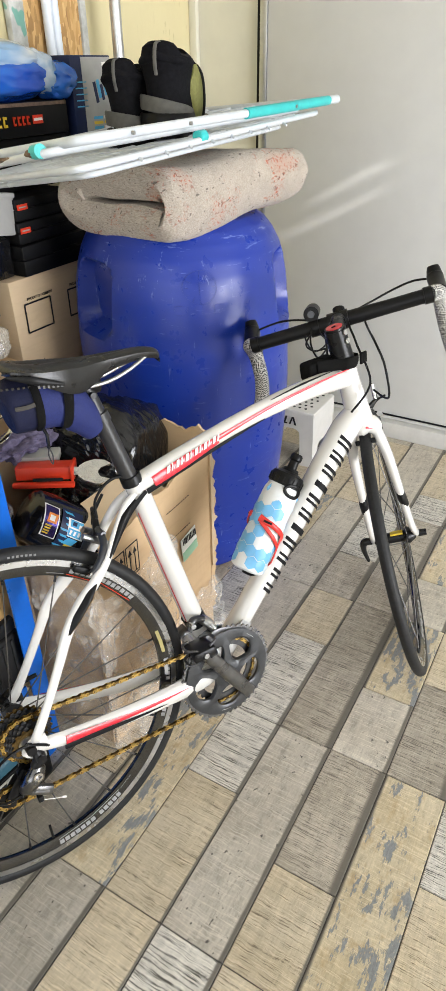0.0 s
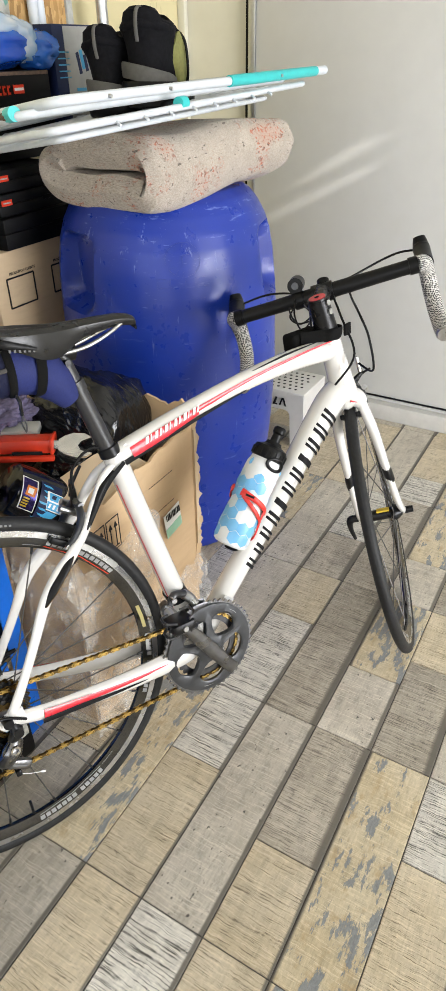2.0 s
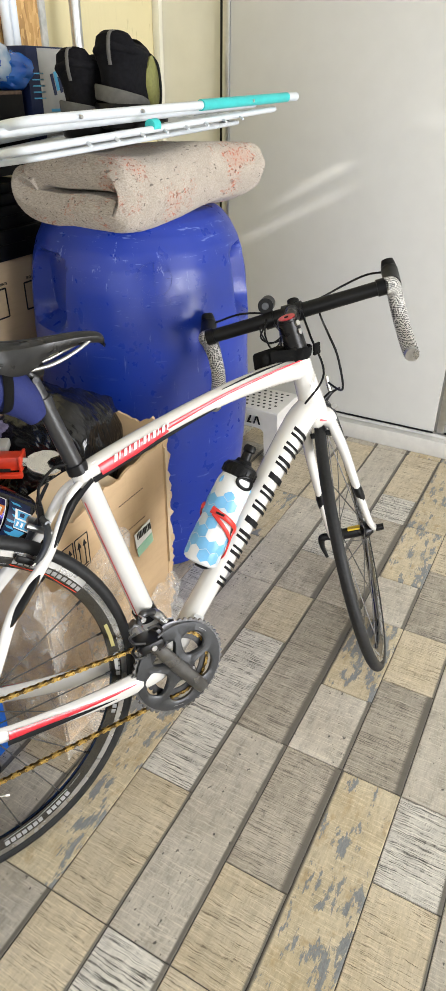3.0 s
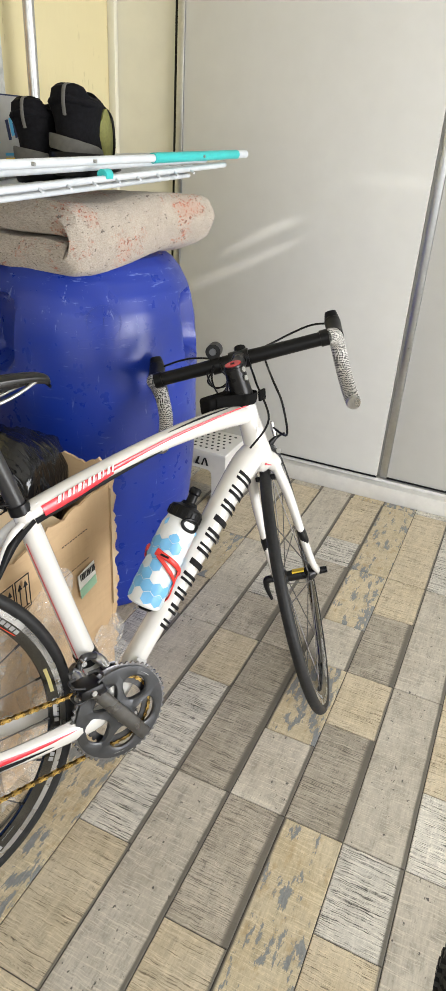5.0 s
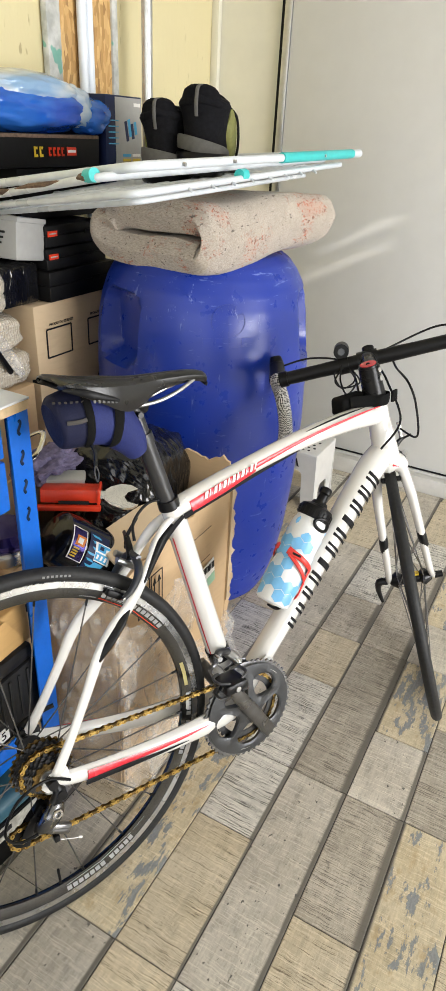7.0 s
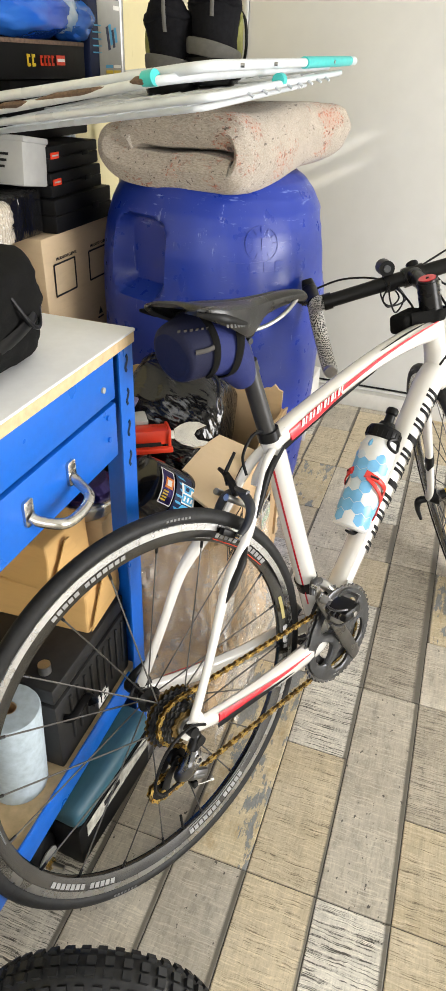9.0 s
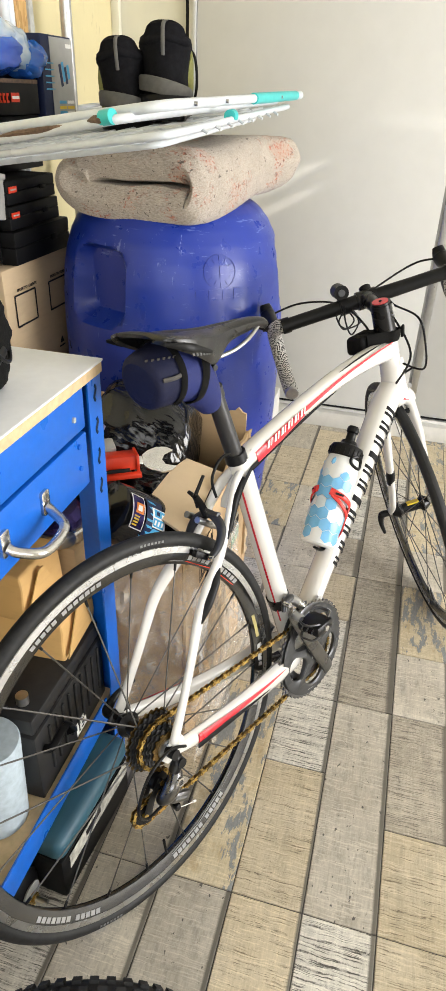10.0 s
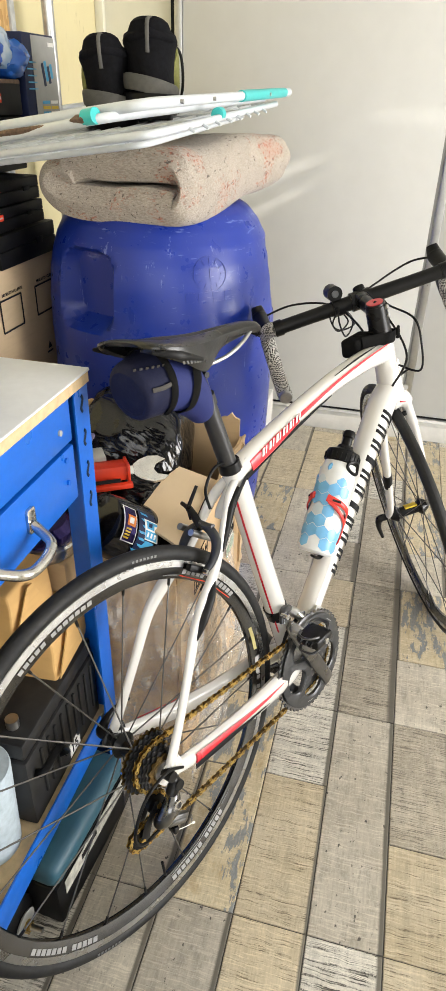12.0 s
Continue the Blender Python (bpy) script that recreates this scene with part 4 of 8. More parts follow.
copy_thing(first, pose(-0.494, 1.622, 1.126, 0, -4, 19) @ Matrix.Diagonal((0.94, 1.0, 1.0, 1)))


# ---- boxes and bags stacked along the west wall ----
def carton(name, lo, hi, material, label, category="carton", bevel=0.004):
    size = [b - a for a, b in zip(lo, hi)]
    at = ((lo[0] + hi[0]) / 2, (lo[1] + hi[1]) / 2, lo[2])
    c = empty(name, pose(*at), label, category)
    bm = box(size, (0, 0, size[2] / 2), bevel)
    for v in bm.verts:
        v.co += Vector((noise.noise(v.co * 3 + Vector(at)) * 0.004, noise.noise(v.co * 3 + Vector(at) * 2) * 0.004, 0))
    part("body", bm, material, c)
    return c, size


def outline_frame(parent, x, y0, y1, z0, z1, w=0.004):
    bm = bmesh.new()
    for yy, zz, sy, sz in (((y0 + y1) / 2, z0, y1 - y0, w), ((y0 + y1) / 2, z1, y1 - y0, w), (y0, (z0 + z1) / 2, w, z1 - z0), (y1, (z0 + z1) / 2, w, z1 - z0)):
        box((0.0012, sy, sz), (x, yy, zz), into=bm)
    return part("printed_frame", bm, INK, parent, smooth=False)


carton("carton", (-0.96, 1.36, 0.0), (-0.72, 1.72, 0.465), CARD, "plain brown cardboard carton on the floor")
big, bs = carton("carton", (-0.96, 1.375, 0.467), (-0.71, 1.715, 0.850), CARD_PALE, "pale cardboard shipping carton with printed frames")
fx = bs[0] / 2 + 0.0022
y0 = -1.545
outline_frame(big, fx, 1.413 + y0, 1.508 + y0, 0.244, 0.318)
outline_frame(big, fx, 1.578 + y0, 1.673 + y0, 0.244, 0.316)
part("lettering", words("PRODUTO / CLIENTE", 0.0098, east_face(fx, 1.425 + y0, 0.326)), INK, big, smooth=False)
part("lettering", words("PRODUTO / CLIENTE", 0.0098, east_face(fx, 1.588 + y0, 0.324)), INK, big, smooth=False)
for yy in (1.45, 1.62):
    part("printed_mark", plate([(-0.01, 0), (0.01, 0), (0, 0.018)], 0.001, east_face(fx, yy + y0, 0.145)), INK, big, smooth=False)
    part("printed_mark", box((0.001, 0.03, 0.004), (fx, yy + y0, 0.136)), INK, big, smooth=False)
part("printed_mark", plate([(-0.012, 0.03), (0.012, 0.03), (0, 0.05)], 0.001, facing((0.04, -bs[1] / 2 - 0.002, 0.2), (1, 0, 0), (0, 0, 1))), INK, big, smooth=False)
part("printed_mark", box((0.008, 0.001, 0.03), (0.04, -bs[1] / 2 - 0.003, 0.215)), INK, big, smooth=False)


def tool_case(lo, hi, label, stuck=True):
    size = [b - a for a, b in zip(lo, hi)]
    c = empty("tool_case", pose((lo[0] + hi[0]) / 2, (lo[1] + hi[1]) / 2, lo[2]), label, "tool case", "stacked tool cases")
    h = size[2]
    part("base", box((size[0], size[1], h * 0.52), (0, 0, h * 0.26), 0.003), CASE_BLACK, c)
    part("lid", box((size[0] * 0.995, size[1] * 0.995, h * 0.465), (0, 0, h * 0.7535), 0.003), CASE_BLACK, c)
    x = size[0] / 2
    part("latch", box((0.003, 0.03, h * 0.2), (x, 0.05, h * 0.52), 0.001), CASE_BLACK, c)
    if stuck:
        part("sticker", box((0.002, 0.034, 0.013), (x + 0.001, -size[1] / 2 + 0.024, h * 0.62)), ORANGE_RED, c, "red printed sticker", smooth=False)
        part("sticker_mark", box((0.001, 0.025, 0.003), (x + 0.0026, -size[1] / 2 + 0.024, h * 0.62)), GREY_BOX, c, smooth=False)
    return c


tool_case((-0.95, 1.43, 0.852), (-0.700, 1.700, 0.926), "wide flat black plastic tool case on a carton", False)
tool_case((-0.95, 1.435, 0.928), (-0.708, 1.668, 0.979), "black plastic tool case with a red sticker")
tool_case((-0.95, 1.440, 0.981), (-0.712, 1.664, 1.032), "black plastic tool case with a red sticker")
bx, s = carton("grey_box", (-0.91, 1.332, 0.958), (-0.715, 1.432, 1.046), GREY_BOX, "pale grey storage box with a lid", "storage box")
part("lid", box((s[0] * 1.03, s[1] * 1.03, 0.012), (0, 0, s[2] + 0.002), 0.003), GREY_BOX, bx)
for k in range(3):
    part("printed_mark", box((0.05 - k * 0.01, 0.001, 0.005), (0.04, -s[1] / 2 - 0.003, 0.06 - 0.012 * k)), INK, bx, smooth=False)
bx.matrix_world = bx.matrix_world @ pose(0, 0, 0, -8, 0, 3)
carton("black_box", (-0.95, 1.27, 0.852), (-0.73, 1.427, 0.948), BAG_BLACK, "black box wrapped in shiny film", "box", 0.01)
bx, s = carton("dark_box", (-0.95, 1.445, 1.034), (-0.79, 1.765, 1.152), CASE_BLACK, "dark cardboard box under other boxes", "box")
bx, s = carton("black_box", (-0.955, 1.335, 1.154), (-0.775, 1.745, 1.228), CASE_BLACK, "long matt black box with yellow and red print", "box", 0.003)
fx = s[0] / 2 + 0.0025
for name, ym, w, mat_, h in (("printed_mark", -0.034, 0.038, YELLOW_PRINT, 0.023), ("printed_mark", 0.030, 0.062, ORANGE_RED, 0.020)):
    n = 2 if mat_ is YELLOW_PRINT else 4
    bm = bmesh.new()
    for k in range(n):
        yy = ym + (k - (n - 1) / 2) * w / n
        box((0.001, w / n * 0.28, h), (fx, yy - w / n * 0.22, 0.035), into=bm)
        box((0.001, w / n * 0.55, h * 0.25), (fx, yy, 0.035 + h * 0.36), into=bm)
        box((0.001, w / n * 0.55, h * 0.25), (fx, yy, 0.035 - h * 0.36), into=bm)
    tagged(part(name, bm, mat_, bx, smooth=False), kind="stuff")
part("printed_mark", box((0.001, 0.036, 0.019), (fx, 0.086, 0.036)), ORANGE_RED, bx, smooth=False)
part("printed_mark", box((0.001, 0.030, 0.006), (fx + 0.001, 0.086, 0.036)), WHITE_PRINT, bx, smooth=False)
part("edge_band", box((0.001, 0.395, 0.008), (fx - 0.0008, 0, 0.069)), RUST, bx, "patterned brown top band", smooth=False)
bx, s = carton("product_box", (-0.95, 1.772, 1.105), (-0.775, 1.94, 1.325), NAVY_BOX, "navy printed product box with a silver picture side", "box", 0.002)
fx = s[0] / 2 + 0.002
part("picture_side", box((0.001, 0.122, 0.212), (fx, 0.019, 0.11)), GREY_BOX, bx, "silver printed side", smooth=False)
for k in range(4):
    part("printed_mark", box((0.001, 0.011, 0.05 - 0.006 * k), (fx + 0.001, 0.008 + 0.014 * k, 0.135 + 0.008 * (k % 2)), 0, pose(0, 0, 0, 12, 0, 0)), CYAN_PRINT if k % 2 else NAVY_BOX, bx, smooth=False)
for k in range(4):
    part("printed_mark", box((0.001, 0.038, 0.007), (fx + 0.001, 0.008, 0.075 - 0.012 * k)), YELLOW_PRINT if k % 2 else CYAN_PRINT, bx, smooth=False)
    part("printed_mark", box((0.001, 0.038, 0.007), (fx + 0.001, 0.053, 0.075 - 0.012 * k)), YELLOW_PRINT if k % 2 else WHITE_PRINT, bx, smooth=False)
part("printed_mark", box((0.001, 0.03, 0.009), (fx + 0.001, 0.058, 0.200)), WHITE_PRINT, bx, smooth=False)
for k in range(5):
    part("printed_mark", box((0.001, 0.045, 0.003), (fx, -0.05, 0.16 - 0.014 * k)), CYAN_PRINT, bx, smooth=False)

bag = empty("plastic_bag", pose(-0.85, 1.535, 1.229), "crumpled blue and clear plastic bag lying on boxes", "plastic bag")
part("bag_body", lump((0.20, 0.42, 0.105), (0, 0, 0.050), 5, 0.10, 1.6, 2.4, 5), BAG_BLUE, bag)
part("clear_top", lump((0.19, 0.36, 0.085), (-0.004, 0.005, 0.088), 8, 0.10, 1.8, 2.2, 5), BAG_PALE, bag, "clear crumpled film")
part("bag_tail", lump((0.10, 0.14, 0.085), (0.045, 0.205, 0.040), 11, 0.22, 1.9, 2.0, 4), BAG_BLUE, bag)
part("clear_tail", lump((0.075, 0.085, 0.100), (0.050, 0.150, 0.062), 14, 0.16, 1.8, 2.0, 4, pose(0, 0, 0, 25, 0, 0)), BAG_PALE, bag, "clear crumpled film")

for k, (lo, hi) in enumerate((((-0.90, 1.08, 0.84), (-0.715, 1.315, 0.952)), ((-0.90, 1.085, 0.752), (-0.705, 1.350, 0.842)), ((-0.90, 1.09, 0.668), (-0.700, 1.365, 0.754)))):
    size = [b - a for a, b in zip(lo, hi)]
    ob = link("bubble_wrap_parcel", lump(size, (0, 0, size[2] / 2), 20 + k, 0.05, 2.2, 5.0, 5), BUBBLE)
    ob.matrix_world = pose((lo[0] + hi[0]) / 2, (lo[1] + hi[1]) / 2, lo[2], 0, 0, (-3, 2, -2)[k])
    tagged(ob, "soft parcel wrapped in clear bubble wrap", "parcel", "stack of wrapped parcels")
carton("carton", (-0.96, 1.05, 0.0), (-0.70, 1.345, 0.665), CARD, "brown cardboard carton under wrapped parcels")
bx, s = carton("white_box", (-0.93, 1.02, 0.950), (-0.735, 1.205, 1.000), WHITE_PRINT, "small white cardboard box", "box", 0.003)
bx, s = carton("white_box", (-0.93, 1.03, 1.002), (-0.73, 1.225, 1.058), GREY_BOX, "small white cardboard box", "box", 0.003)
red = empty("power_tool", pose(-0.80, 1.13, 1.06), "red and black plastic power tool lying on boxes", "power tool")
part("body", lump((0.09, 0.13, 0.05), (0, 0, 0.026), 31, 0.1, 2, 3.5, 4), ORANGE_RED, red)
part("grip", lump((0.05, 0.08, 0.036), (0.02, 0.09, 0.019), 33, 0.1, 2, 3, 3), BLACK_PLASTIC, red)
part("cord", sweep([(0.03, 0.12, 0.015), (0.06, 0.13, 0.0), (0.075, 0.10, 0.02), (0.06, 0.05, 0.04)], 0.0035, 8), BLACK_PLASTIC, red)
strip = empty("plastic_sleeve", pose(-0.685, 1.168, 0.815, 22, 0, 0), "black plastic profiles in a clear sleeve leaning on parcels", "plastic sleeve")
part("profile", box((0.010, 0.013, 0.19), (0, 0.03, -0.03), 0.003, pose(0, 0, 0, 10, 0, 0)), BLACK_PLASTIC, strip)
part("sleeve", lump((0.010, 0.030, 0.24), (0.001, 0.052, -0.03), 41, 0.12, 3, 4, 4, pose(0, 0, 0, 10, 0, 0)), FILM, strip, "clear crumpled sleeve")

# ---- workbench ----
BX, BY = -0.220, 0.842


def workbench():
    w = empty("workbench", pose(BX, BY, 0) @ Matrix.Diagonal((1, 1, 1.0254, 1)), "blue steel workbench with a white top and two drawers", "workbench")
    length, depth = 1.25, 0.55
    part("worktop", box((depth + 0.008, length + 0.006, 0.004), (-depth / 2 - 0.002, -length / 2 - 0.002, 0.864), 0.0015), LAMINATE, w, "white laminate worktop")
    part("top_core", box((depth + 0.004, length + 0.002, 0.015), (-depth / 2 - 0.002, -length / 2 - 0.002, 0.8543)), PLY, w, "pale plywood edge", smooth=False)
    # apron takes the shaded blue: the dark behind the drawers is coloured in
    part("apron", box((depth - 0.02, length - 0.12, 0.145), (-depth / 2 - 0.012, -length / 2, 0.772)), BLUE_SHADED, w, smooth=False)
    for n, (z0, z1) in enumerate(((0.784, 0.845), (0.695, 0.778))):
        d = part("drawer", box((0.02, 0.50, z1 - z0), (-0.014, -0.306, (z0 + z1) / 2), 0.003), BLUE_STEEL, w, "blue drawer front")
        e = part("drawer", box((0.02, 0.50, z1 - z0), (-0.014, -0.82, (z0 + z1) / 2), 0.003), BLUE_STEEL, w, "blue drawer front")
        if n:
            hb = sweep([(0.0, -0.189, z0 + 0.037), (0.010, -0.192, z0 + 0.032), (0.030, -0.203, z0 + 0.026), (0.036, -0.222, z0 + 0.022), (0.036, -0.252, z0 + 0.022), (0.030, -0.271, z0 + 0.026), (0.010, -0.283, z0 + 0.032), (0.0, -0.286, z0 + 0.037)], 0.0068, 12)
            part("handle", hb, CHROME, d, "worn chrome bow handle")
            for yy in (-0.189, -0.286):
                part("handle_plate", box((0.004, 0.018, 0.034), (-0.002, yy, z0 + 0.043), 0.004), CHROME, d, "worn chrome plate")
                part("screw", rod((-0.002, yy, z0 + 0.052), (0.002, yy, z0 + 0.052), 0.0035, seg=10), STEEL, d)
        for yy, zz in ((-0.083, 0.45), (-0.083, 0.85)) if n else ((-0.092, 0.42),):
            part("bolt", rod((-0.004, yy, z0 + (z1 - z0) * zz), (-0.001, yy, z0 + (z1 - z0) * zz), 0.004, seg=12), BLUE_STEEL if n else GREY_BOX, d)
    # angle-iron legs with keyhole slots
    for cx, cy, sx, sy in ((0, 0, -1, -1), (0, -length, -1, 1), (-depth, 0, 1, -1), (-depth, -length, 1, 1)):
        bm = bmesh.new()
        box((0.003, 0.042, 0.846), (cx + sx * 0.0055, cy + sy * 0.021, 0.423), into=bm)
        box((0.047, 0.003, 0.846), (cx + sx * 0.030, cy + sy * 0.0015, 0.423), into=bm)
        leg = part("leg", bm, BLUE_STEEL, w, smooth=False)
        if cx == 0 and cy == 0:
            for k in range(4):
                zc = 0.822 - 0.05 * k
                pts = [(0.0, 0.011), (0.003, 0.006), (0.0005, 0.0), (-0.003, -0.006), (0.0, -0.012)]
                # solid strips on the leg, coloured like the shade inside a slot
                part("slot", sweep([(-0.0035, -0.021 + a, zc + b) for a, b in pts], 0.0028, 8, 0.4, (0, 1, 0)), BLUE_SHADED, leg, "dark keyhole slot")
    for zc in (0.205,):
        part("shelf_rail", box((0.004, length - 0.10, 0.055), (-0.012, -length / 2, zc), 0.001), BLUE_STEEL, w, "blue steel shelf rail")
        part("shelf_rail", box((depth - 0.11, 0.004, 0.055), (-depth / 2, -0.014, zc), 0.001), BLUE_STEEL, w, "blue steel shelf rail")
        part("shelf_board", box((depth - 0.03, length - 0.03, 0.012), (-depth / 2 - 0.002, -length / 2, zc + 0.008)), PLY, w, "bare plywood shelf")
    return w


workbench()
SHELF = 0.2252
for lo, hi, turn in (((-0.50, 0.702, 0.401), (-0.258, 0.822, 0.486), 3), ((-0.52, 0.700, 0.487), (-0.300, 0.806, 0.580), -5)):
    size = [b - a for a, b in zip(lo, hi)]
    p = empty("paper_parcel", pose((lo[0] + hi[0]) / 2, (lo[1] + hi[1]) / 2, lo[2], 0, 0, turn), "parcel wrapped in brown kraft paper", "parcel", "paper parcels under the bench")
    bm = box(size, (0, 0, size[2] / 2), 0.006, seg=3)
    bmesh.ops.subdivide_edges(bm, edges=bm.edges, cuts=3, use_grid_fill=True)
    for v in bm.verts:
        v.co += Vector((noise.noise(v.co * 16), noise.noise(v.co * 16 + Vector((5, 0, 0))), noise.noise(v.co * 16 + Vector((0, 9, 0))))) * 0.006
    part("wrapping", bm, KRAFT, p)
    x = size[0] / 2
    part("folded_flap", plate([(-0.05, 0.0), (0.05, 0.0), (0.006, 0.075), (-0.006, 0.075)], 0.002, facing((x + 0.004, -0.01, 0.012), (0, 1, 0), (0.02, 0, 1))), KRAFT, p, "folded kraft flap", smooth=False)

bat = empty("car_battery", pose(-0.340, 0.698, SHELF), "black car battery with a handle on the bench shelf", "battery")
part("case", box((0.19, 0.24, 0.145), (0, 0, 0.0725), 0.004), BATTERY_GREY, bat)
part("top", box((0.185, 0.235, 0.032), (0, 0, 0.164), 0.005), BATTERY_GREY, bat)
for k in range(9):
    part("rib", box((0.004, 0.006, 0.10), (0.0965, -0.08 + k * 0.022, 0.085), 0.001), BATTERY_GREY, bat)
for yy in (-0.085, 0.085):
    part("terminal", rod((0.06, yy, 0.178), (0.06, yy, 0.196), 0.010, seg=14), STEEL, bat)
part("sticker", box((0.001, 0.036, 0.030), (0.0958, 0.018 - 0.001, 0.026)), WHITE_PRINT, bat, "white number sticker", smooth=False)
part("sticker_number", words("15", 0.026, east_face(0.0966, 0.002, 0.017)), INK, bat, smooth=False)
part("handle", sweep([(0.09, -0.10, 0.10), (0.112, -0.10, 0.115), (0.115, -0.06, 0.12), (0.112, -0.035, 0.08), (0.09, -0.035, 0.06)], 0.007, 8, 0.5), BLACK_PLASTIC, bat)
can = empty("paper_roll", pose(-0.302, 0.535, SHELF, 0, 3, 0), "pale blue paper roll standing on the bench shelf", "roll")
part("roll", lathe([(0.012, 0), (0.044, 0), (0.046, 0.004), (0.046, 0.176), (0.044, 0.18), (0.012, 0.18)], 36), PAPER_BLUE, can)
part("core", lathe([(0.0105, 0.001), (0.0118, 0.001), (0.0118, 0.179), (0.0105, 0.179)], 20), CARD, can)

tc = empty("tool_box", pose(-0.300, 0.672, 0.0, 0, 0, -5), "low black tool box with a dark teal lid on the floor", "tool box")
part("base", box((0.20, 0.235, 0.105), (0, 0, 0.0525), 0.008), CASE_BLACK, tc)
part("lid", box((0.205, 0.24, 0.05), (0, 0, 0.131), 0.018, seg=4), CASE_TEAL, tc, "dark teal lid with a textured top")
for k in range(14):
    part("tread_bar", box((0.06, 0.004, 0.003), (-0.035, -0.105 + k * 0.0155, 0.1565), 0.001), CASE_TEAL, tc)
part("label", box((0.001, 0.205, 0.034), (0.1015, 0.005, 0.084)), WORN_LABEL, tc, "worn pale paper label", smooth=False)
part("label_print", box((0.001, 0.05, 0.012), (0.1024, -0.02, 0.088)), INK, tc, smooth=False)
hub = empty("wheel_hub", pose(-0.309, 0.512, 0.0), "black wheel hub with a steel axle and nuts on the floor", "hub")
bm = lathe([(0.0, -0.09), (0.034, -0.09), (0.036, -0.08), (0.02, -0.074), (0.017, 0.0), (0.02, 0.03), (0.042, 0.034), (0.044, 0.04), (0.03, 0.048), (0.0, 0.05)], 32, pose(0, 0, 0.045, 0, 90, 0))
part("shell", bm, CASE_BLACK, hub)
part("washer", lathe([(0.0, 0.05), (0.026, 0.05), (0.027, 0.053), (0.0, 0.054)], 28, pose(0, 0, 0.045, 0, 90, 0)), GREY_BOX, hub, "pale washer")
part("nut", lathe([(0.0, 0.054), (0.0105, 0.054), (0.0105, 0.062), (0.0, 0.063)], 6, pose(0, 0, 0.045, 0, 90, 0)), GOLD, hub, "brassy nut")
part("axle", rod((0.05, 0, 0.045), (0.083, 0, 0.045), 0.005, seg=12), STEEL, hub)

sack = empty("black_bag", pose(-0.349, 0.620, 0.8888), "black nylon tool bag standing on the worktop", "bag")
part("bag_body", lump((0.165, 0.205, 0.135), (0, 0, 0.066), 51, 0.08, 2.0, 4.5, 5), WEBBING, sack)
part("strap", sweep([(0.080, -0.07, 0.035), (0.086, 0.0, 0.045), (0.080, 0.06, 0.055), (0.060, 0.098, 0.06)], 0.008, 8, 0.3, (0, 0, 1)), BLACK_PLASTIC, sack)
part("cord", sweep([(0.080, 0.02, 0.09), (0.089, 0.04, 0.055), (0.084, 0.065, 0.045), (0.066, 0.092, 0.07)], 0.0026, 8), BLACK_PLASTIC, sack)

# ---- open carton and the clutter in it ----
CX0, CX1, CY0, CY1, CH = -0.47, -0.115, 0.905, 1.315, 0.575


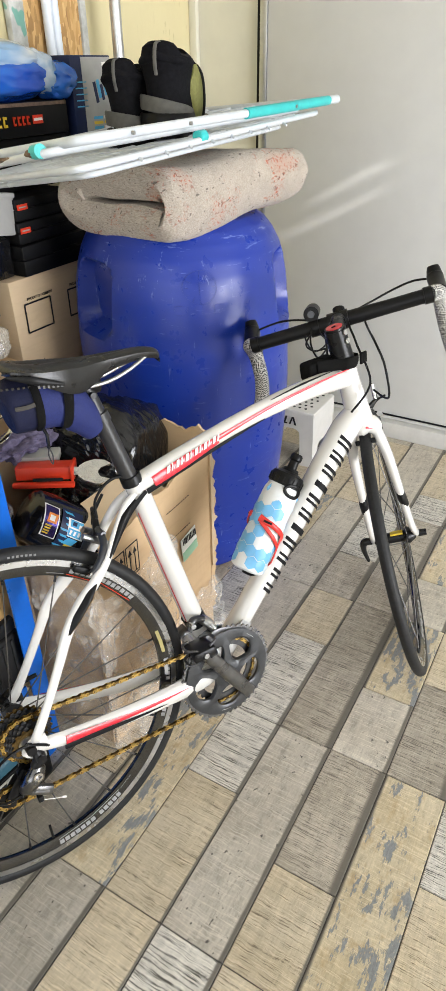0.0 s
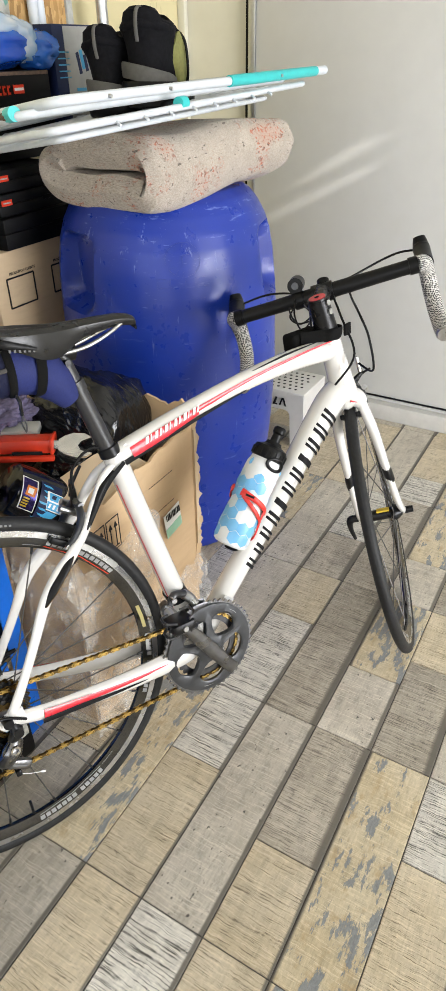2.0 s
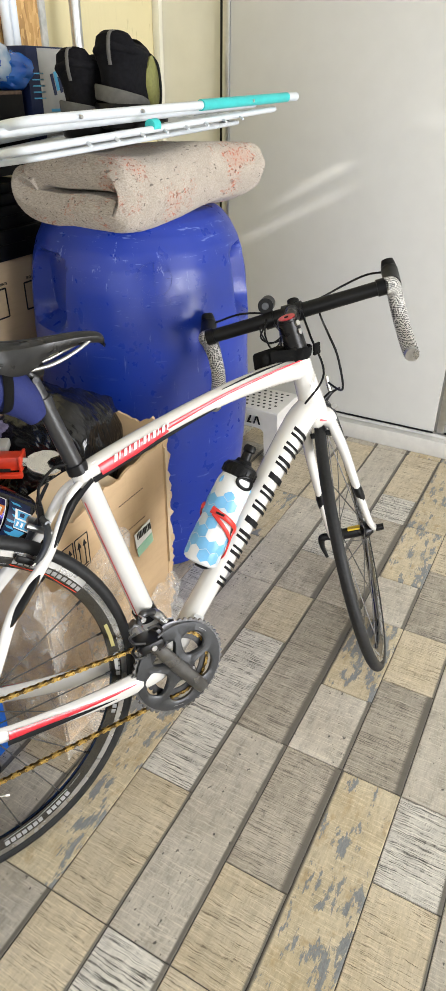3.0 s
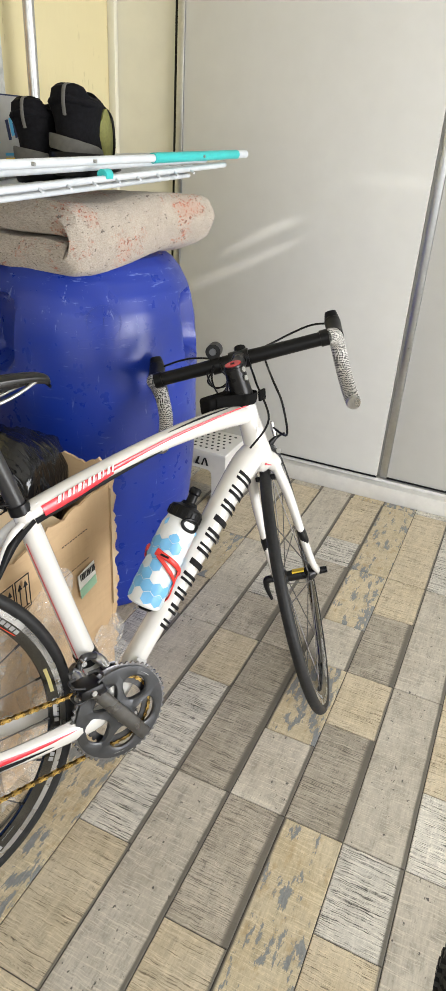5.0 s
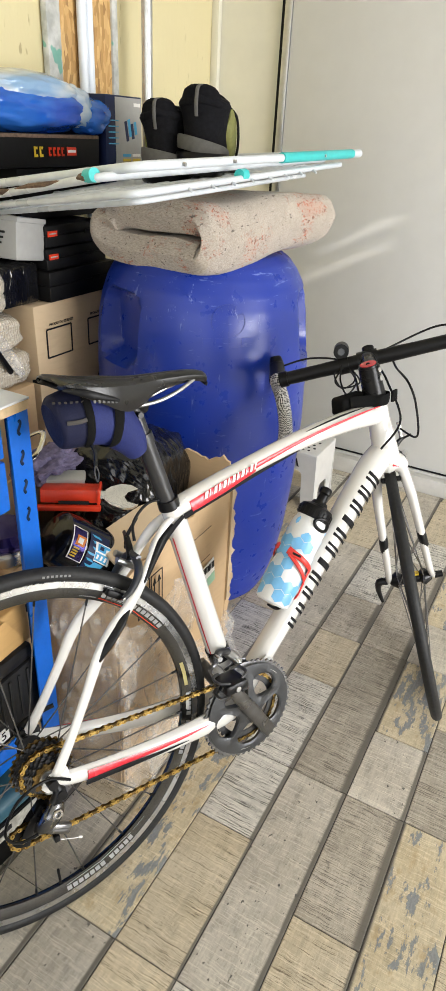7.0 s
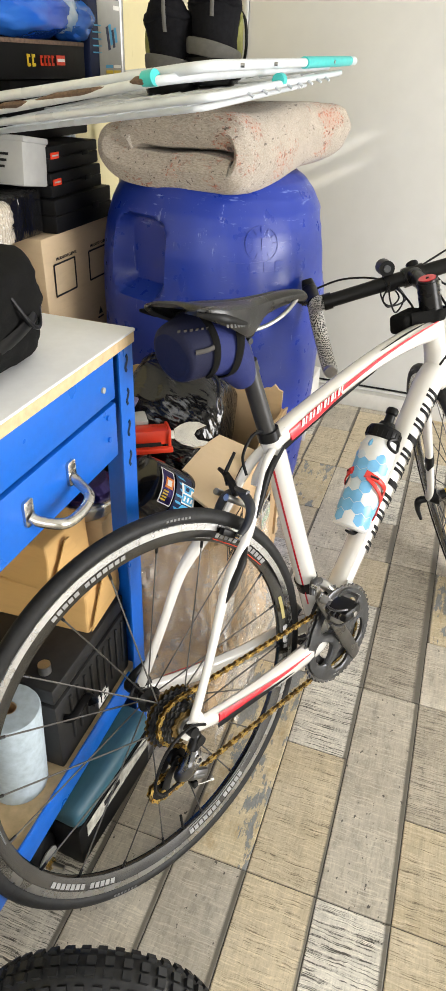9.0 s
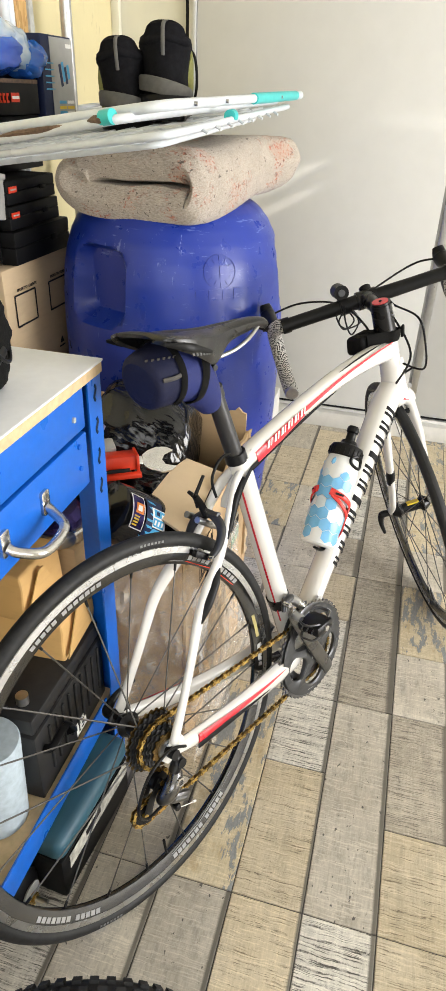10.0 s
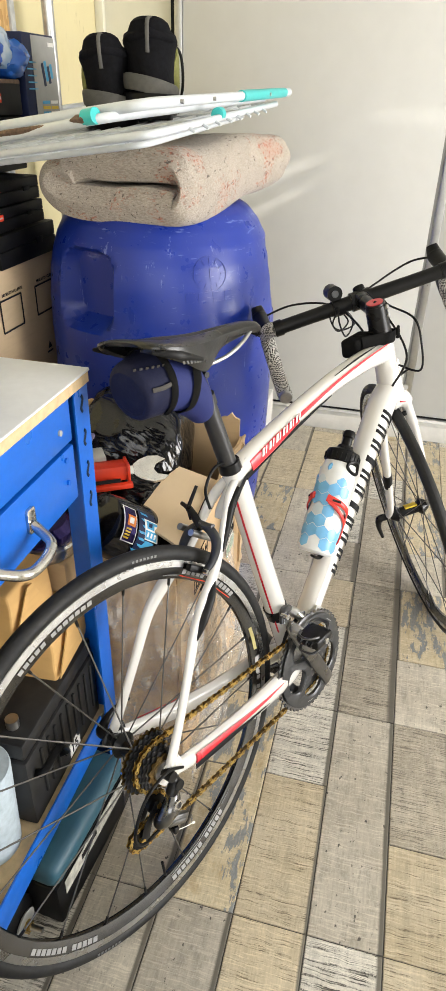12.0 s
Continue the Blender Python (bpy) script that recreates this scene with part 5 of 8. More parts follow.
def open_carton():
    c = empty("open_carton", pose((CX0 + CX1) / 2, (CY0 + CY1) / 2, 0), "large open cardboard carton full of clutter, torn at the rim", "carton")
    ox, oy = (CX0 + CX1) / 2, (CY0 + CY1) / 2

    def wall(name, a, b, rim, t=0.006, amp=0.014, seed=1):
        # an upright sheet from a to b with an uneven torn upper edge
        bm = bmesh.new()
        n, rows = 40, 10
        d = Vector((b[0] - a[0], b[1] - a[1], 0))
        nr = Vector((-d.y, d.x, 0)).normalized()
        sheets = []
        for s in (-0.5, 0.5):
            g = []
            for i in range(n + 1):
                f = i / n
                top = rim(f) + amp * noise.noise(Vector((f * 9, seed, 0))) + amp * 0.5 * noise.noise(Vector((f * 31, seed, 4)))
                col = []
                for j in range(rows + 1):
                    z = top * j / rows
                    bulge = 0.010 * noise.noise(Vector((f * 2.2, z * 4, seed * 3.0))) * math.sin(math.pi * f)
                    p = Vector((a[0] - ox, a[1] - oy, z)) + d * f + nr * (s * t + bulge)
                    col.append(bm.verts.new(p))
                g.append(col)
            sheets.append(g)
        for k, g in enumerate(sheets):
            for i in range(n):
                for j in range(rows):
                    q = (g[i][j], g[i + 1][j], g[i + 1][j + 1], g[i][j + 1])
                    bm.faces.new(q if k == 0 else q[::-1])
        A, B = sheets
        for i in range(n):
            bm.faces.new((A[i][rows], A[i + 1][rows], B[i + 1][rows], B[i][rows]))
            bm.faces.new((A[i][0], B[i][0], B[i + 1][0], A[i + 1][0]))
        for i in (0, n):
            for j in range(rows):
                bm.faces.new((A[i][j], A[i][j + 1], B[i][j + 1], B[i][j]))
        bmesh.ops.recalc_face_normals(bm, faces=bm.faces)
        return part(name, bm, CARD, c)
    front = wall("front_side", (CX1, CY0), (CX1 + 0.012, CY1), lambda f: CH - 0.045 * (1 - f), seed=2)
    wall("back_side", (CX0, CY0), (CX0, CY1), lambda f: CH + 0.02, seed=5)
    wall("end_side", (CX0, CY1), (CX1 + 0.008, CY1), lambda f: CH + 0.04, seed=7)
    wall("end_side", (CX0, CY0), (CX1 - 0.004, CY0), lambda f: CH - 0.07, seed=9)
    part("bottom", box((CX1 - CX0 - 0.02, CY1 - CY0 - 0.02, 0.006), (0, 0, 0.006)), CARD, c, smooth=False)
    # inner flap folded down into the box
    part("flap", plate([(0.0, 0.0), (0.225, 0.0), (0.205, 0.085), (0.15, 0.098), (0.012, 0.105)], 0.005, facing((CX1 - ox - 0.004, CY0 - oy + 0.035, CH - 0.048), (0.02, 1, 0.06), (-0.88, 0.12, 0.30))), CARD_PALE, c, "raised cardboard flap", smooth=False)
    for k, (lo_z, hi_z, wide, mat_) in enumerate(((0.10, 0.575, 0.020, CARD), (0.24, 0.56, 0.012, CARD_PALE))):
        n = 34
        edge = [(0.0, lo_z + (hi_z - lo_z) * q / n) for q in range(n + 1)]
        torn = [(wide * (0.75 + 1.1 * noise.noise(Vector((q * 0.37, k * 7, 1))) + 0.9 * noise.noise(Vector((q * 1.7, k * 5, 2)))), z) for q, (_, z) in enumerate(edge)]
        part("torn_strip", plate([(max(0.002, a), z) for a, z in torn] + edge[::-1], 0.004, facing((CX1 - ox + 0.012 + 0.005 * k, CY1 - oy - 0.004, 0), (0.25, 1, 0), (0, 0, 1))), mat_, c, "ragged torn cardboard edge", smooth=False)
    x = CX1 - ox + 0.016
    # handling arrows in frames, dashed outline and a delivery label
    for yy in (0.968 - oy, 1.012 - oy):
        bm = bmesh.new()
        for sy, sz, ww, hh in ((0, -0.038, 0.038, 0.002), (0, 0.038, 0.038, 0.002), (-0.019, 0, 0.002, 0.078), (0.019, 0, 0.002, 0.078)):
            box((0.001, ww, hh), (x, yy + sy, 0.466 + sz), into=bm)
        for k in (-0.008, 0.008):
            box((0.001, 0.0022, 0.045), (x, yy + k, 0.458), into=bm)
            plate([(-0.006, 0), (0.006, 0), (0, 0.014)], 0.001, east_face(x, yy + k, 0.480), into=bm)
        box((0.001, 0.03, 0.002), (x, yy, 0.434), into=bm)
        tagged(part("printed_mark", bm, INK, c, smooth=False), kind="stuff")
    bm = bmesh.new()
    for k in range(10):
        box((0.001, 0.006, 0.0015), (x, 1.14 - oy + k * 0.009, 0.50), into=bm)
        box((0.001, 0.006, 0.0015), (x, 1.14 - oy + k * 0.009, 0.425), into=bm)
    tagged(part("printed_mark", bm, INK, c, smooth=False), kind="stuff")
    part("label", box((0.001, 0.062, 0.066), (x + 0.001, 1.215 - oy, 0.372), 0, pose(0, 0, 0, 8, 0, 0)), WHITE_PRINT, c, "white and green delivery label", smooth=False)
    part("label_print", box((0.001, 0.060, 0.026), (x + 0.002, 1.217 - oy, 0.352), 0, pose(0, 0, 0, 8, 0, 0)), GREEN_PRINT, c, smooth=False)
    bm = bmesh.new()
    for k in range(9):
        box((0.001, 0.0022 + 0.0014 * (k % 3), 0.018), (x + 0.002, 1.19 - oy + k * 0.0062, 0.391), turn=pose(0, 0, 0, 8, 0, 0), into=bm)
    tagged(part("label_print", bm, INK, c, smooth=False), kind="stuff")
    return c


open_carton()
film = empty("stretch_film", pose(-0.25, 1.10, 0.0), "crumpled clear stretch film hanging over the carton side", "plastic film")


def film_sheet(w, h, x, y, z, seed, lean=0.0):
    bm = bmesh.new()
    n, m = 46, 46
    g = [[bm.verts.new((x + 0.022 * noise.noise(Vector((i * 0.13, j * 0.09, seed))) + 0.012 * noise.noise(Vector((i * 0.4, j * 0.33, seed))) + lean * j / m,
                        y + w * (i / n - 0.5) * (1 + 0.2 * noise.noise(Vector((0, j * 0.15, seed)))), z + h * j / m + 0.02 * noise.noise(Vector((i * 0.2, 3, seed))))) for j in range(m + 1)] for i in range(n + 1)]
    for i in range(n):
        for j in range(m):
            bm.faces.new((g[i][j], g[i + 1][j], g[i + 1][j + 1], g[i][j + 1]))
    return bm


part("sheet", film_sheet(0.26, 0.46, 0.178, -0.115, 0.012, 1.0), FILM, film)
part("sheet", film_sheet(0.40, 0.20, 0.190, 0.03, 0.004, 4.0, -0.03), FILM, film)

bm = film_sheet(0.25, 0.50, 0.0, 0.0, 0.004, 9.0)
bmesh.ops.transform(bm, matrix=pose(0.055, -0.228, 0, 0, 0, -83), verts=bm.verts)
part("sheet", bm, FILM, film)

bagk = empty("rubbish_bag", pose(-0.30, 1.20, 0.30), "shiny black plastic bag bulging out of the carton", "plastic bag")
part("bag_body", lump((0.25, 0.26, 0.46), (-0.03, -0.01, 0.155), 71, 0.08, 1.7, 3.6, 5, pose(0, 0, 0, -16, 10, 8)), BAG_BLACK, bagk)
part("bag_fold", lump((0.20, 0.20, 0.24), (0.035, -0.10, 0.160), 75, 0.12, 2.0, 2.6, 5, pose(0, 0, 0, 8, 20, 0)), BAG_BLACK, bagk)

# things on top of the carton: a red sheath, a spanner, grey case, glove, packaged gloves
tool = empty("red_tool_holder", pose(-0.306, 1.014, 0.588, 0, 0, 32), "open-ended orange-red plastic tool sheath", "tool holder")
part("sheath", box((0.112, 0.042, 0.027), (0, 0.006, 0.023), 0.002, pose(0, 0, 0, -8, 0, 0)), ORANGE_RED, tool)
part("end_flange", box((0.006, 0.050, 0.034), (0.057, 0.006, 0.023), 0.002, pose(0, 0, 0, -8, 0, 0)), ORANGE_RED, tool)
part("lower_lip", box((0.124, 0.012, 0.010), (0, -0.024, 0.006), 0.002), ORANGE_RED, tool)
part("grip_mark", box((0.06, 0.001, 0.007), (0.01, -0.0245, 0.018), 0, pose(0, 0, 0, -8, 0, 0)), INK, tool, smooth=False)
sp = empty("spanner", pose(-0.250, 1.052, 0.606, 38, 8, 36), "large chrome open-end spanner", "spanner")
head_pts = [(0.0, -0.011), (0.012, -0.02), (0.034, -0.026), (0.056, -0.022), (0.066, -0.014), (0.044, -0.010), (0.038, 0.0), (0.044, 0.010), (0.064, 0.020), (0.05, 0.027), (0.03, 0.027), (0.012, 0.020), (0.0, 0.011)]
part("jaw", plate(head_pts, 0.009), CHROME, sp, smooth=False)
part("shaft", box((0.045, 0.019, 0.008), (-0.020, 0, 0.0045), 0.003), CHROME, sp)
gc = tagged(link("grey_plastic_case", box((0.080, 0.045, 0.020), (0, 0, 0.010), 0.004), GREY_BOX), "small pale grey plastic case", "case")
gc.matrix_world = pose(-0.346, 1.046, 0.610, 0, 0, 34)
gl = tagged(link("work_glove", lump((0.10, 0.15, 0.06), (0, 0, 0.028), 81, 0.35, 2.6, 2.2, 5), GLOVE), "crumpled grey-purple work glove", "glove")
gl.matrix_world = pose(-0.40, 1.06, 0.605)
clmp = tagged(link("hose_clamp", sweep([(0, 0, 0), (0.03, 0.02, 0.03), (0.01, 0.06, 0.055), (-0.03, 0.04, 0.03), (-0.02, 0.0, 0.0)], 0.006, 10, 0.4), CHROME), "bent chrome hose clamp among the clutter", "clamp")
clmp.matrix_world = pose(-0.40, 0.98, 0.66)
TUB = facing((-0.240, 0.948, 0.545), (0.42, 0.62, -0.66), (-0.80, 0.58, 0.04)) @ Matrix.Scale(0.92, 4)
pk = empty("wax_tub", TUB, "glossy black plastic tub with bright blue printed label", "tub")
part("tub_body", lathe([(0.0, -0.062), (0.048, -0.062), (0.056, -0.056), (0.060, -0.030), (0.062, 0.030), (0.064, 0.034), (0.064, 0.050), (0.060, 0.058), (0.040, 0.063), (0.0, 0.064)], 48, pose(0, 0, 0, 0, 90, 0)), GLOSS_BLACK, pk)


def tub_label(a0, a1, x0, x1, material, lift, name="label", label="", skew=0.0):
    bm_ = bmesh.new()
    n_ = 10
    rows_ = []
    for k_ in range(n_ + 1):
        w_ = radians(a0 + (a1 - a0) * k_ / n_)
        rr_ = 0.0625 + lift
        rows_.append([bm_.verts.new((x_ + skew * (k_ / n_ - 0.5), rr_ * math.cos(w_), rr_ * math.sin(w_))) for x_ in (x0, x1)])
    for p_, q_ in zip(rows_, rows_[1:]):
        bm_.faces.new((p_[0], p_[1], q_[1], q_[0]))
    return part(name, bm_, material, pk, label)


mid = math.degrees(math.atan2((TUB.inverted().to_3x3() @ Vector((0.62, -0.62, 0.48))).z, (TUB.inverted().to_3x3() @ Vector((0.62, -0.62, 0.48))).y))
tub_label(mid - 46, mid + 36, -0.012, 0.046, NAVY_BOX, 0.0012, "label", "dark blue printed label", 0.010)
for k in range(7):
    a = mid - 40 + k * 11
    tub_label(a, a + 4, -0.010 + 0.004 * (k % 3), 0.010 + 0.006 * (k % 2), CYAN_PRINT, 0.0018, "label_print", "", 0.006)
# bold pale blocks edged in blue
tub_label(mid - 30, mid + 4, 0.004, 0.042, WHITE_PRINT, 0.0022, "label_print", "", 0.010)
tub_label(mid - 28, mid - 15, 0.007, 0.039, CYAN_PRINT, 0.0028, "label_print", "", 0.004)
tub_label(mid - 12, mid + 2, 0.007, 0.039, CYAN_PRINT, 0.0028, "label_print", "", 0.004)
tub_label(mid - 25, mid - 18, 0.012, 0.022, NAVY_BOX, 0.0034, "label_print")
tub_label(mid - 23, mid - 15, 0.028, 0.036, WHITE_PRINT, 0.0034, "label_print")
tub_label(mid - 9, mid - 1, 0.011, 0.016, WHITE_PRINT, 0.0034, "label_print")
tub_label(mid - 9, mid - 1, 0.021, 0.026, WHITE_PRINT, 0.0034, "label_print")
tub_label(mid - 9, mid - 1, 0.031, 0.036, WHITE_PRINT, 0.0034, "label_print")
tub_label(mid + 6, mid + 20, 0.010, 0.034, CYAN_PRINT, 0.0022, "label_print", "", -0.008)
tub_label(mid + 20, mid + 28, 0.014, 0.044, YELLOW_PRINT, 0.0022, "label_print")
# upper sticker with a white edge
tub_label(mid - 40, mid + 20, -0.054, -0.018, WHITE_PRINT, 0.0014, "sticker", "purple and yellow sticker with a white edge", 0.012)
tub_label(mid - 38, mid + 18, -0.0515, -0.0205, PURPLE, 0.0020, "label_print", "", 0.012)
tub_label(mid - 26, mid - 8, -0.046, -0.024, ORANGE_PRINT, 0.0026, "label_print")
tub_label(mid - 22, mid - 12, -0.042, -0.030, WHITE_PRINT, 0.0032, "label_print")
for k in range(4):
    tub_label(mid - 4 + k * 5, mid - 1 + k * 5, -0.046, -0.032, YELLOW_PRINT, 0.0026, "label_print")
tin = empty("polish_tin", pose(-0.345, 0.866, 0.547), "round polish tin with a shiny purple lid", "tin")
part("can", lathe([(0.0, 0.0), (0.062, 0.0), (0.064, 0.003), (0.064, 0.02), (0.061, 0.023), (0.064, 0.026), (0.064, 0.03), (0.0, 0.032)], 40), CHROME, tin)
part("lid", lathe([(0.058, 0.028), (0.057, 0.04), (0.045, 0.052), (0.0, 0.056)], 40), PURPLE, tin, "shiny purple domed lid")
bx, s = carton("carton", (-0.46, 0.826, 0.27), (-0.285, 0.898, 0.545), CARD, "brown cardboard carton beside the bench leg", "carton")
part("printed_mark", box((0.001, 0.05, 0.018), (s[0] / 2 + 0.002, 0.0, 0.18)), INK, bx, smooth=False)
carton("carton", (-0.46, 0.826, 0.0), (-0.29, 0.896, 0.268), CARD, "plain cardboard carton on the floor", "carton")

# ---- white plastic step stool behind the drum ----
SW, SD, SH = 0.300, 0.200, 0.226
st = empty("step_stool", pose(-0.225 - SW / 2, 2.250 + SD / 2, 0), "low white perforated plastic step stool behind the drum", "stool")
part("top", box((SW, SD, 0.012), (0, 0, SH - 0.006), 0.005), STOOL_WHITE, st)
for i in range(11):
    for j in range(6):
        x, y = -0.125 + i * 0.0235 + (0.006 if j % 2 else -0.006), -0.072 + j * 0.028
        part("hole", rod((x, y, SH - 0.002), (x, y, SH + 0.0008), 0.0055, seg=10), INK, st, smooth=False)


def arched(width, leg, rise):
    """A stool side with flared legs and a round-cornered arch, as an outline."""
    w, top, r = width / 2, SH - 0.010, 0.022
    pts = [(-w * 1.05, 0.0), (-w, top), (w, top), (w * 1.05, 0.0), (w * 1.05 - leg, 0.0)]
    for k in range(5):
        a = radians(90 * k / 4)
        pts.append((w - leg - r + r * math.cos(a), rise - r + r * math.sin(a)))
    for k in range(5):
        a = radians(90 + 90 * k / 4)
        pts.append((-w + leg + r + r * math.cos(a), rise - r + r * math.sin(a)))
    return pts + [(-w * 1.05 + leg, 0.0)]


for y in (-SD / 2, SD / 2 - 0.006):
    part("side", plate(arched(SW - 0.004, 0.052, 0.150), 0.006, facing((0, y + 0.006, 0), (1, 0, 0), (0, 0, 1))), STOOL_WHITE, st, smooth=False)
for x in (-SW / 2 + 0.001, SW / 2 - 0.007):
    part("side", plate(arched(SD - 0.014, 0.050, 0.080), 0.006, facing((x, 0, 0), (0, 1, 0), (0, 0, 1))), STOOL_WHITE, st, smooth=False)
part("printed_mark", plate([(0, 0), (0.007, 0), (0.015, 0.026), (0.023, 0), (0.031, 0), (0.020, 0.032), (0.011, 0.032)], 0.001, facing((0.052, -SD / 2 - 0.0025, SH - 0.060), (1, 0, 0), (0, 0, 1))), INK, st, smooth=False)
part("printed_mark", plate([(0, 0), (0.020, 0), (0.020, 0.006), (0.012, 0.006), (0.020, 0.032), (0.012, 0.032)], 0.001, facing((0.026, -SD / 2 - 0.0025, SH - 0.060), (1, 0, 0), (0, 0, 1))), INK, st, smooth=False)



# ---- loose mountain-bike wheels standing near ----
def knobby_wheel(m, label, R, rim_material):
    w = empty("knobby_wheel", m, label, "wheel", "knobby wheels")
    r = 0.027
    up = pose(0, 0, R + 0.004, 90, 0, 0)
    prof = [(R - r + r * math.cos(a), 1.05 * r * math.sin(a)) for a in [2 * math.pi * k / 16 for k in range(16)]]
    part("tyre", ring(prof, 96, up), RUBBER, w)
    bm = bmesh.new()
    n = round(2 * math.pi * R / 0.0215)
    for k in range(n):
        a = 2 * math.pi * k / n
        for off, lift, sx in ((0.006, 0.0, 0.009), (-0.006, 0.0, 0.009), (0.020, -0.009, 0.010), (-0.020, -0.009, 0.010)):
            aa = a + (math.pi / n if abs(off) > 0.01 else 0)
            mm = up @ Matrix.Rotation(aa, 4, "Z") @ Matrix.Translation((R + lift, 0, off)) @ Matrix.Rotation(-math.copysign(0.75, off) if abs(off) > 0.01 else 0, 4, "Y")
            box((0.009, 0.011, sx), turn=mm, into=bm)
    part("tread", bm, RUBBER, w, "chunky tread knobs", smooth=False)
    rr = R - 2 * r + 0.006
    part("rim", ring([(rr - 0.012, -0.013), (rr, -0.017), (rr + 0.004, 0.0), (rr, 0.017), (rr - 0.012, 0.013), (rr - 0.020, 0.0)], 72, up), rim_material, w)
    part("hub_shell", lathe([(0, -0.05), (0.02, -0.05), (0.024, -0.03), (0.014, -0.02), (0.014, 0.02), (0.024, 0.03), (0.02, 0.05), (0, 0.05)], 20, up), BLACK_ALLOY, w)
    for k in range(20):
        a = 2 * math.pi * k / 20
        b = a + (0.55 if k % 4 < 2 else -0.55)
        z = 0.03 if k % 2 else -0.03
        part("spoke", rod(up @ Vector((0.022 * math.cos(b), 0.022 * math.sin(b), z)), up @ Vector(((rr - 0.016) * math.cos(a), (rr - 0.016) * math.sin(a), 0)), 0.001, seg=5), SPOKE, w)
    return w


knobby_wheel(pose(-0.045, 0.316, 0.0, 0, 0, 18), "small knobby black tyre on a white rim standing on the floor", 0.151, WHITE_PRINT)
knobby_wheel(pose(1.100, 0.78, 0.0, 0, 0, 0), "large knobby black bicycle wheel standing on the floor", 0.345, RIM_BLACK)


# ---- the road bicycle: x forwards, y to its left, z up, leaning against the drum ----
HEAD, LEAN = radians(63.55), radians(11.4)
bu = Vector((math.cos(HEAD), math.sin(HEAD), 0))
bn = Vector((math.sin(HEAD) * math.cos(LEAN), -math.cos(HEAD) * math.cos(LEAN), math.sin(LEAN)))
bv = bn.cross(bu)
bv = bv if bv.z > 0 else -bv
BIKE = Matrix(((bu.x, -bn.x, bv.x, -0.0530), (bu.y, -bn.y, bv.y, 0.6416), (bu.z, -bn.z, bv.z, 0.0005), (0, 0, 0, 1)))
bike = empty("road_bike", BIKE, "white carbon road bicycle with red stripes leaning on a drum", "bicycle")
BB, RH = Vector((0.402, 0, 0.264)), Vector((0, 0, 0.334))
CAP = Vector((0.778, 0, 0.873))
AX = Vector((0.270, 0, -0.963)).normalized()
STEER = Matrix.Translation(CAP) @ Matrix.Rotation(radians(46), 4, -AX) @ Matrix.Translation(-CAP)


def V(x, z, y=0.0):
    return Vector((x, y, z))


# frame tubes
part("seat_tube", sweep([V(0.400, 0.262), V(0.352, 0.47), V(0.308, 0.672), V(0.3015, 0.703)], [0.0225, 0.0205, 0.0200, 0.0192], 18), WHITE_PAINT, bike)
part("down_tube", sweep([V(0.408, 0.262), V(0.500, 0.358), V(0.610, 0.472), V(0.720, 0.590), V(0.790, 0.662), V(0.832, 0.690)], [0.024, 0.0235, 0.0245, 0.0275, 0.030, 0.027], 20, 1.0, (0, 1, 0)), WHITE_PAINT, bike)
TT = [V(0.299, 0.688), V(0.330, 0.701), V(0.450, 0.731), V(0.600, 0.760), V(0.715, 0.772), V(0.803, 0.773)]
part("top_tube", sweep(TT, [0.0195, 0.0185, 0.0175, 0.0185, 0.021, 0.023], 20, 1.0, (0, 1, 0)), WHITE_PAINT, bike)
ht0, ht1 = CAP + AX * 0.074, CAP + AX * 0.212
part("head_tube", sweep([ht0, ht0.lerp(ht1, 0.3), ht0.lerp(ht1, 0.7), ht1], [0.0225, 0.0225, 0.026, 0.029], 20), WHITE_PAINT, bike)
part("bottom_bracket_shell", rod(BB + Vector((0, 0.038, 0)), BB - Vector((0, 0.038, 0)), 0.0245, seg=24), WHITE_PAINT, bike)
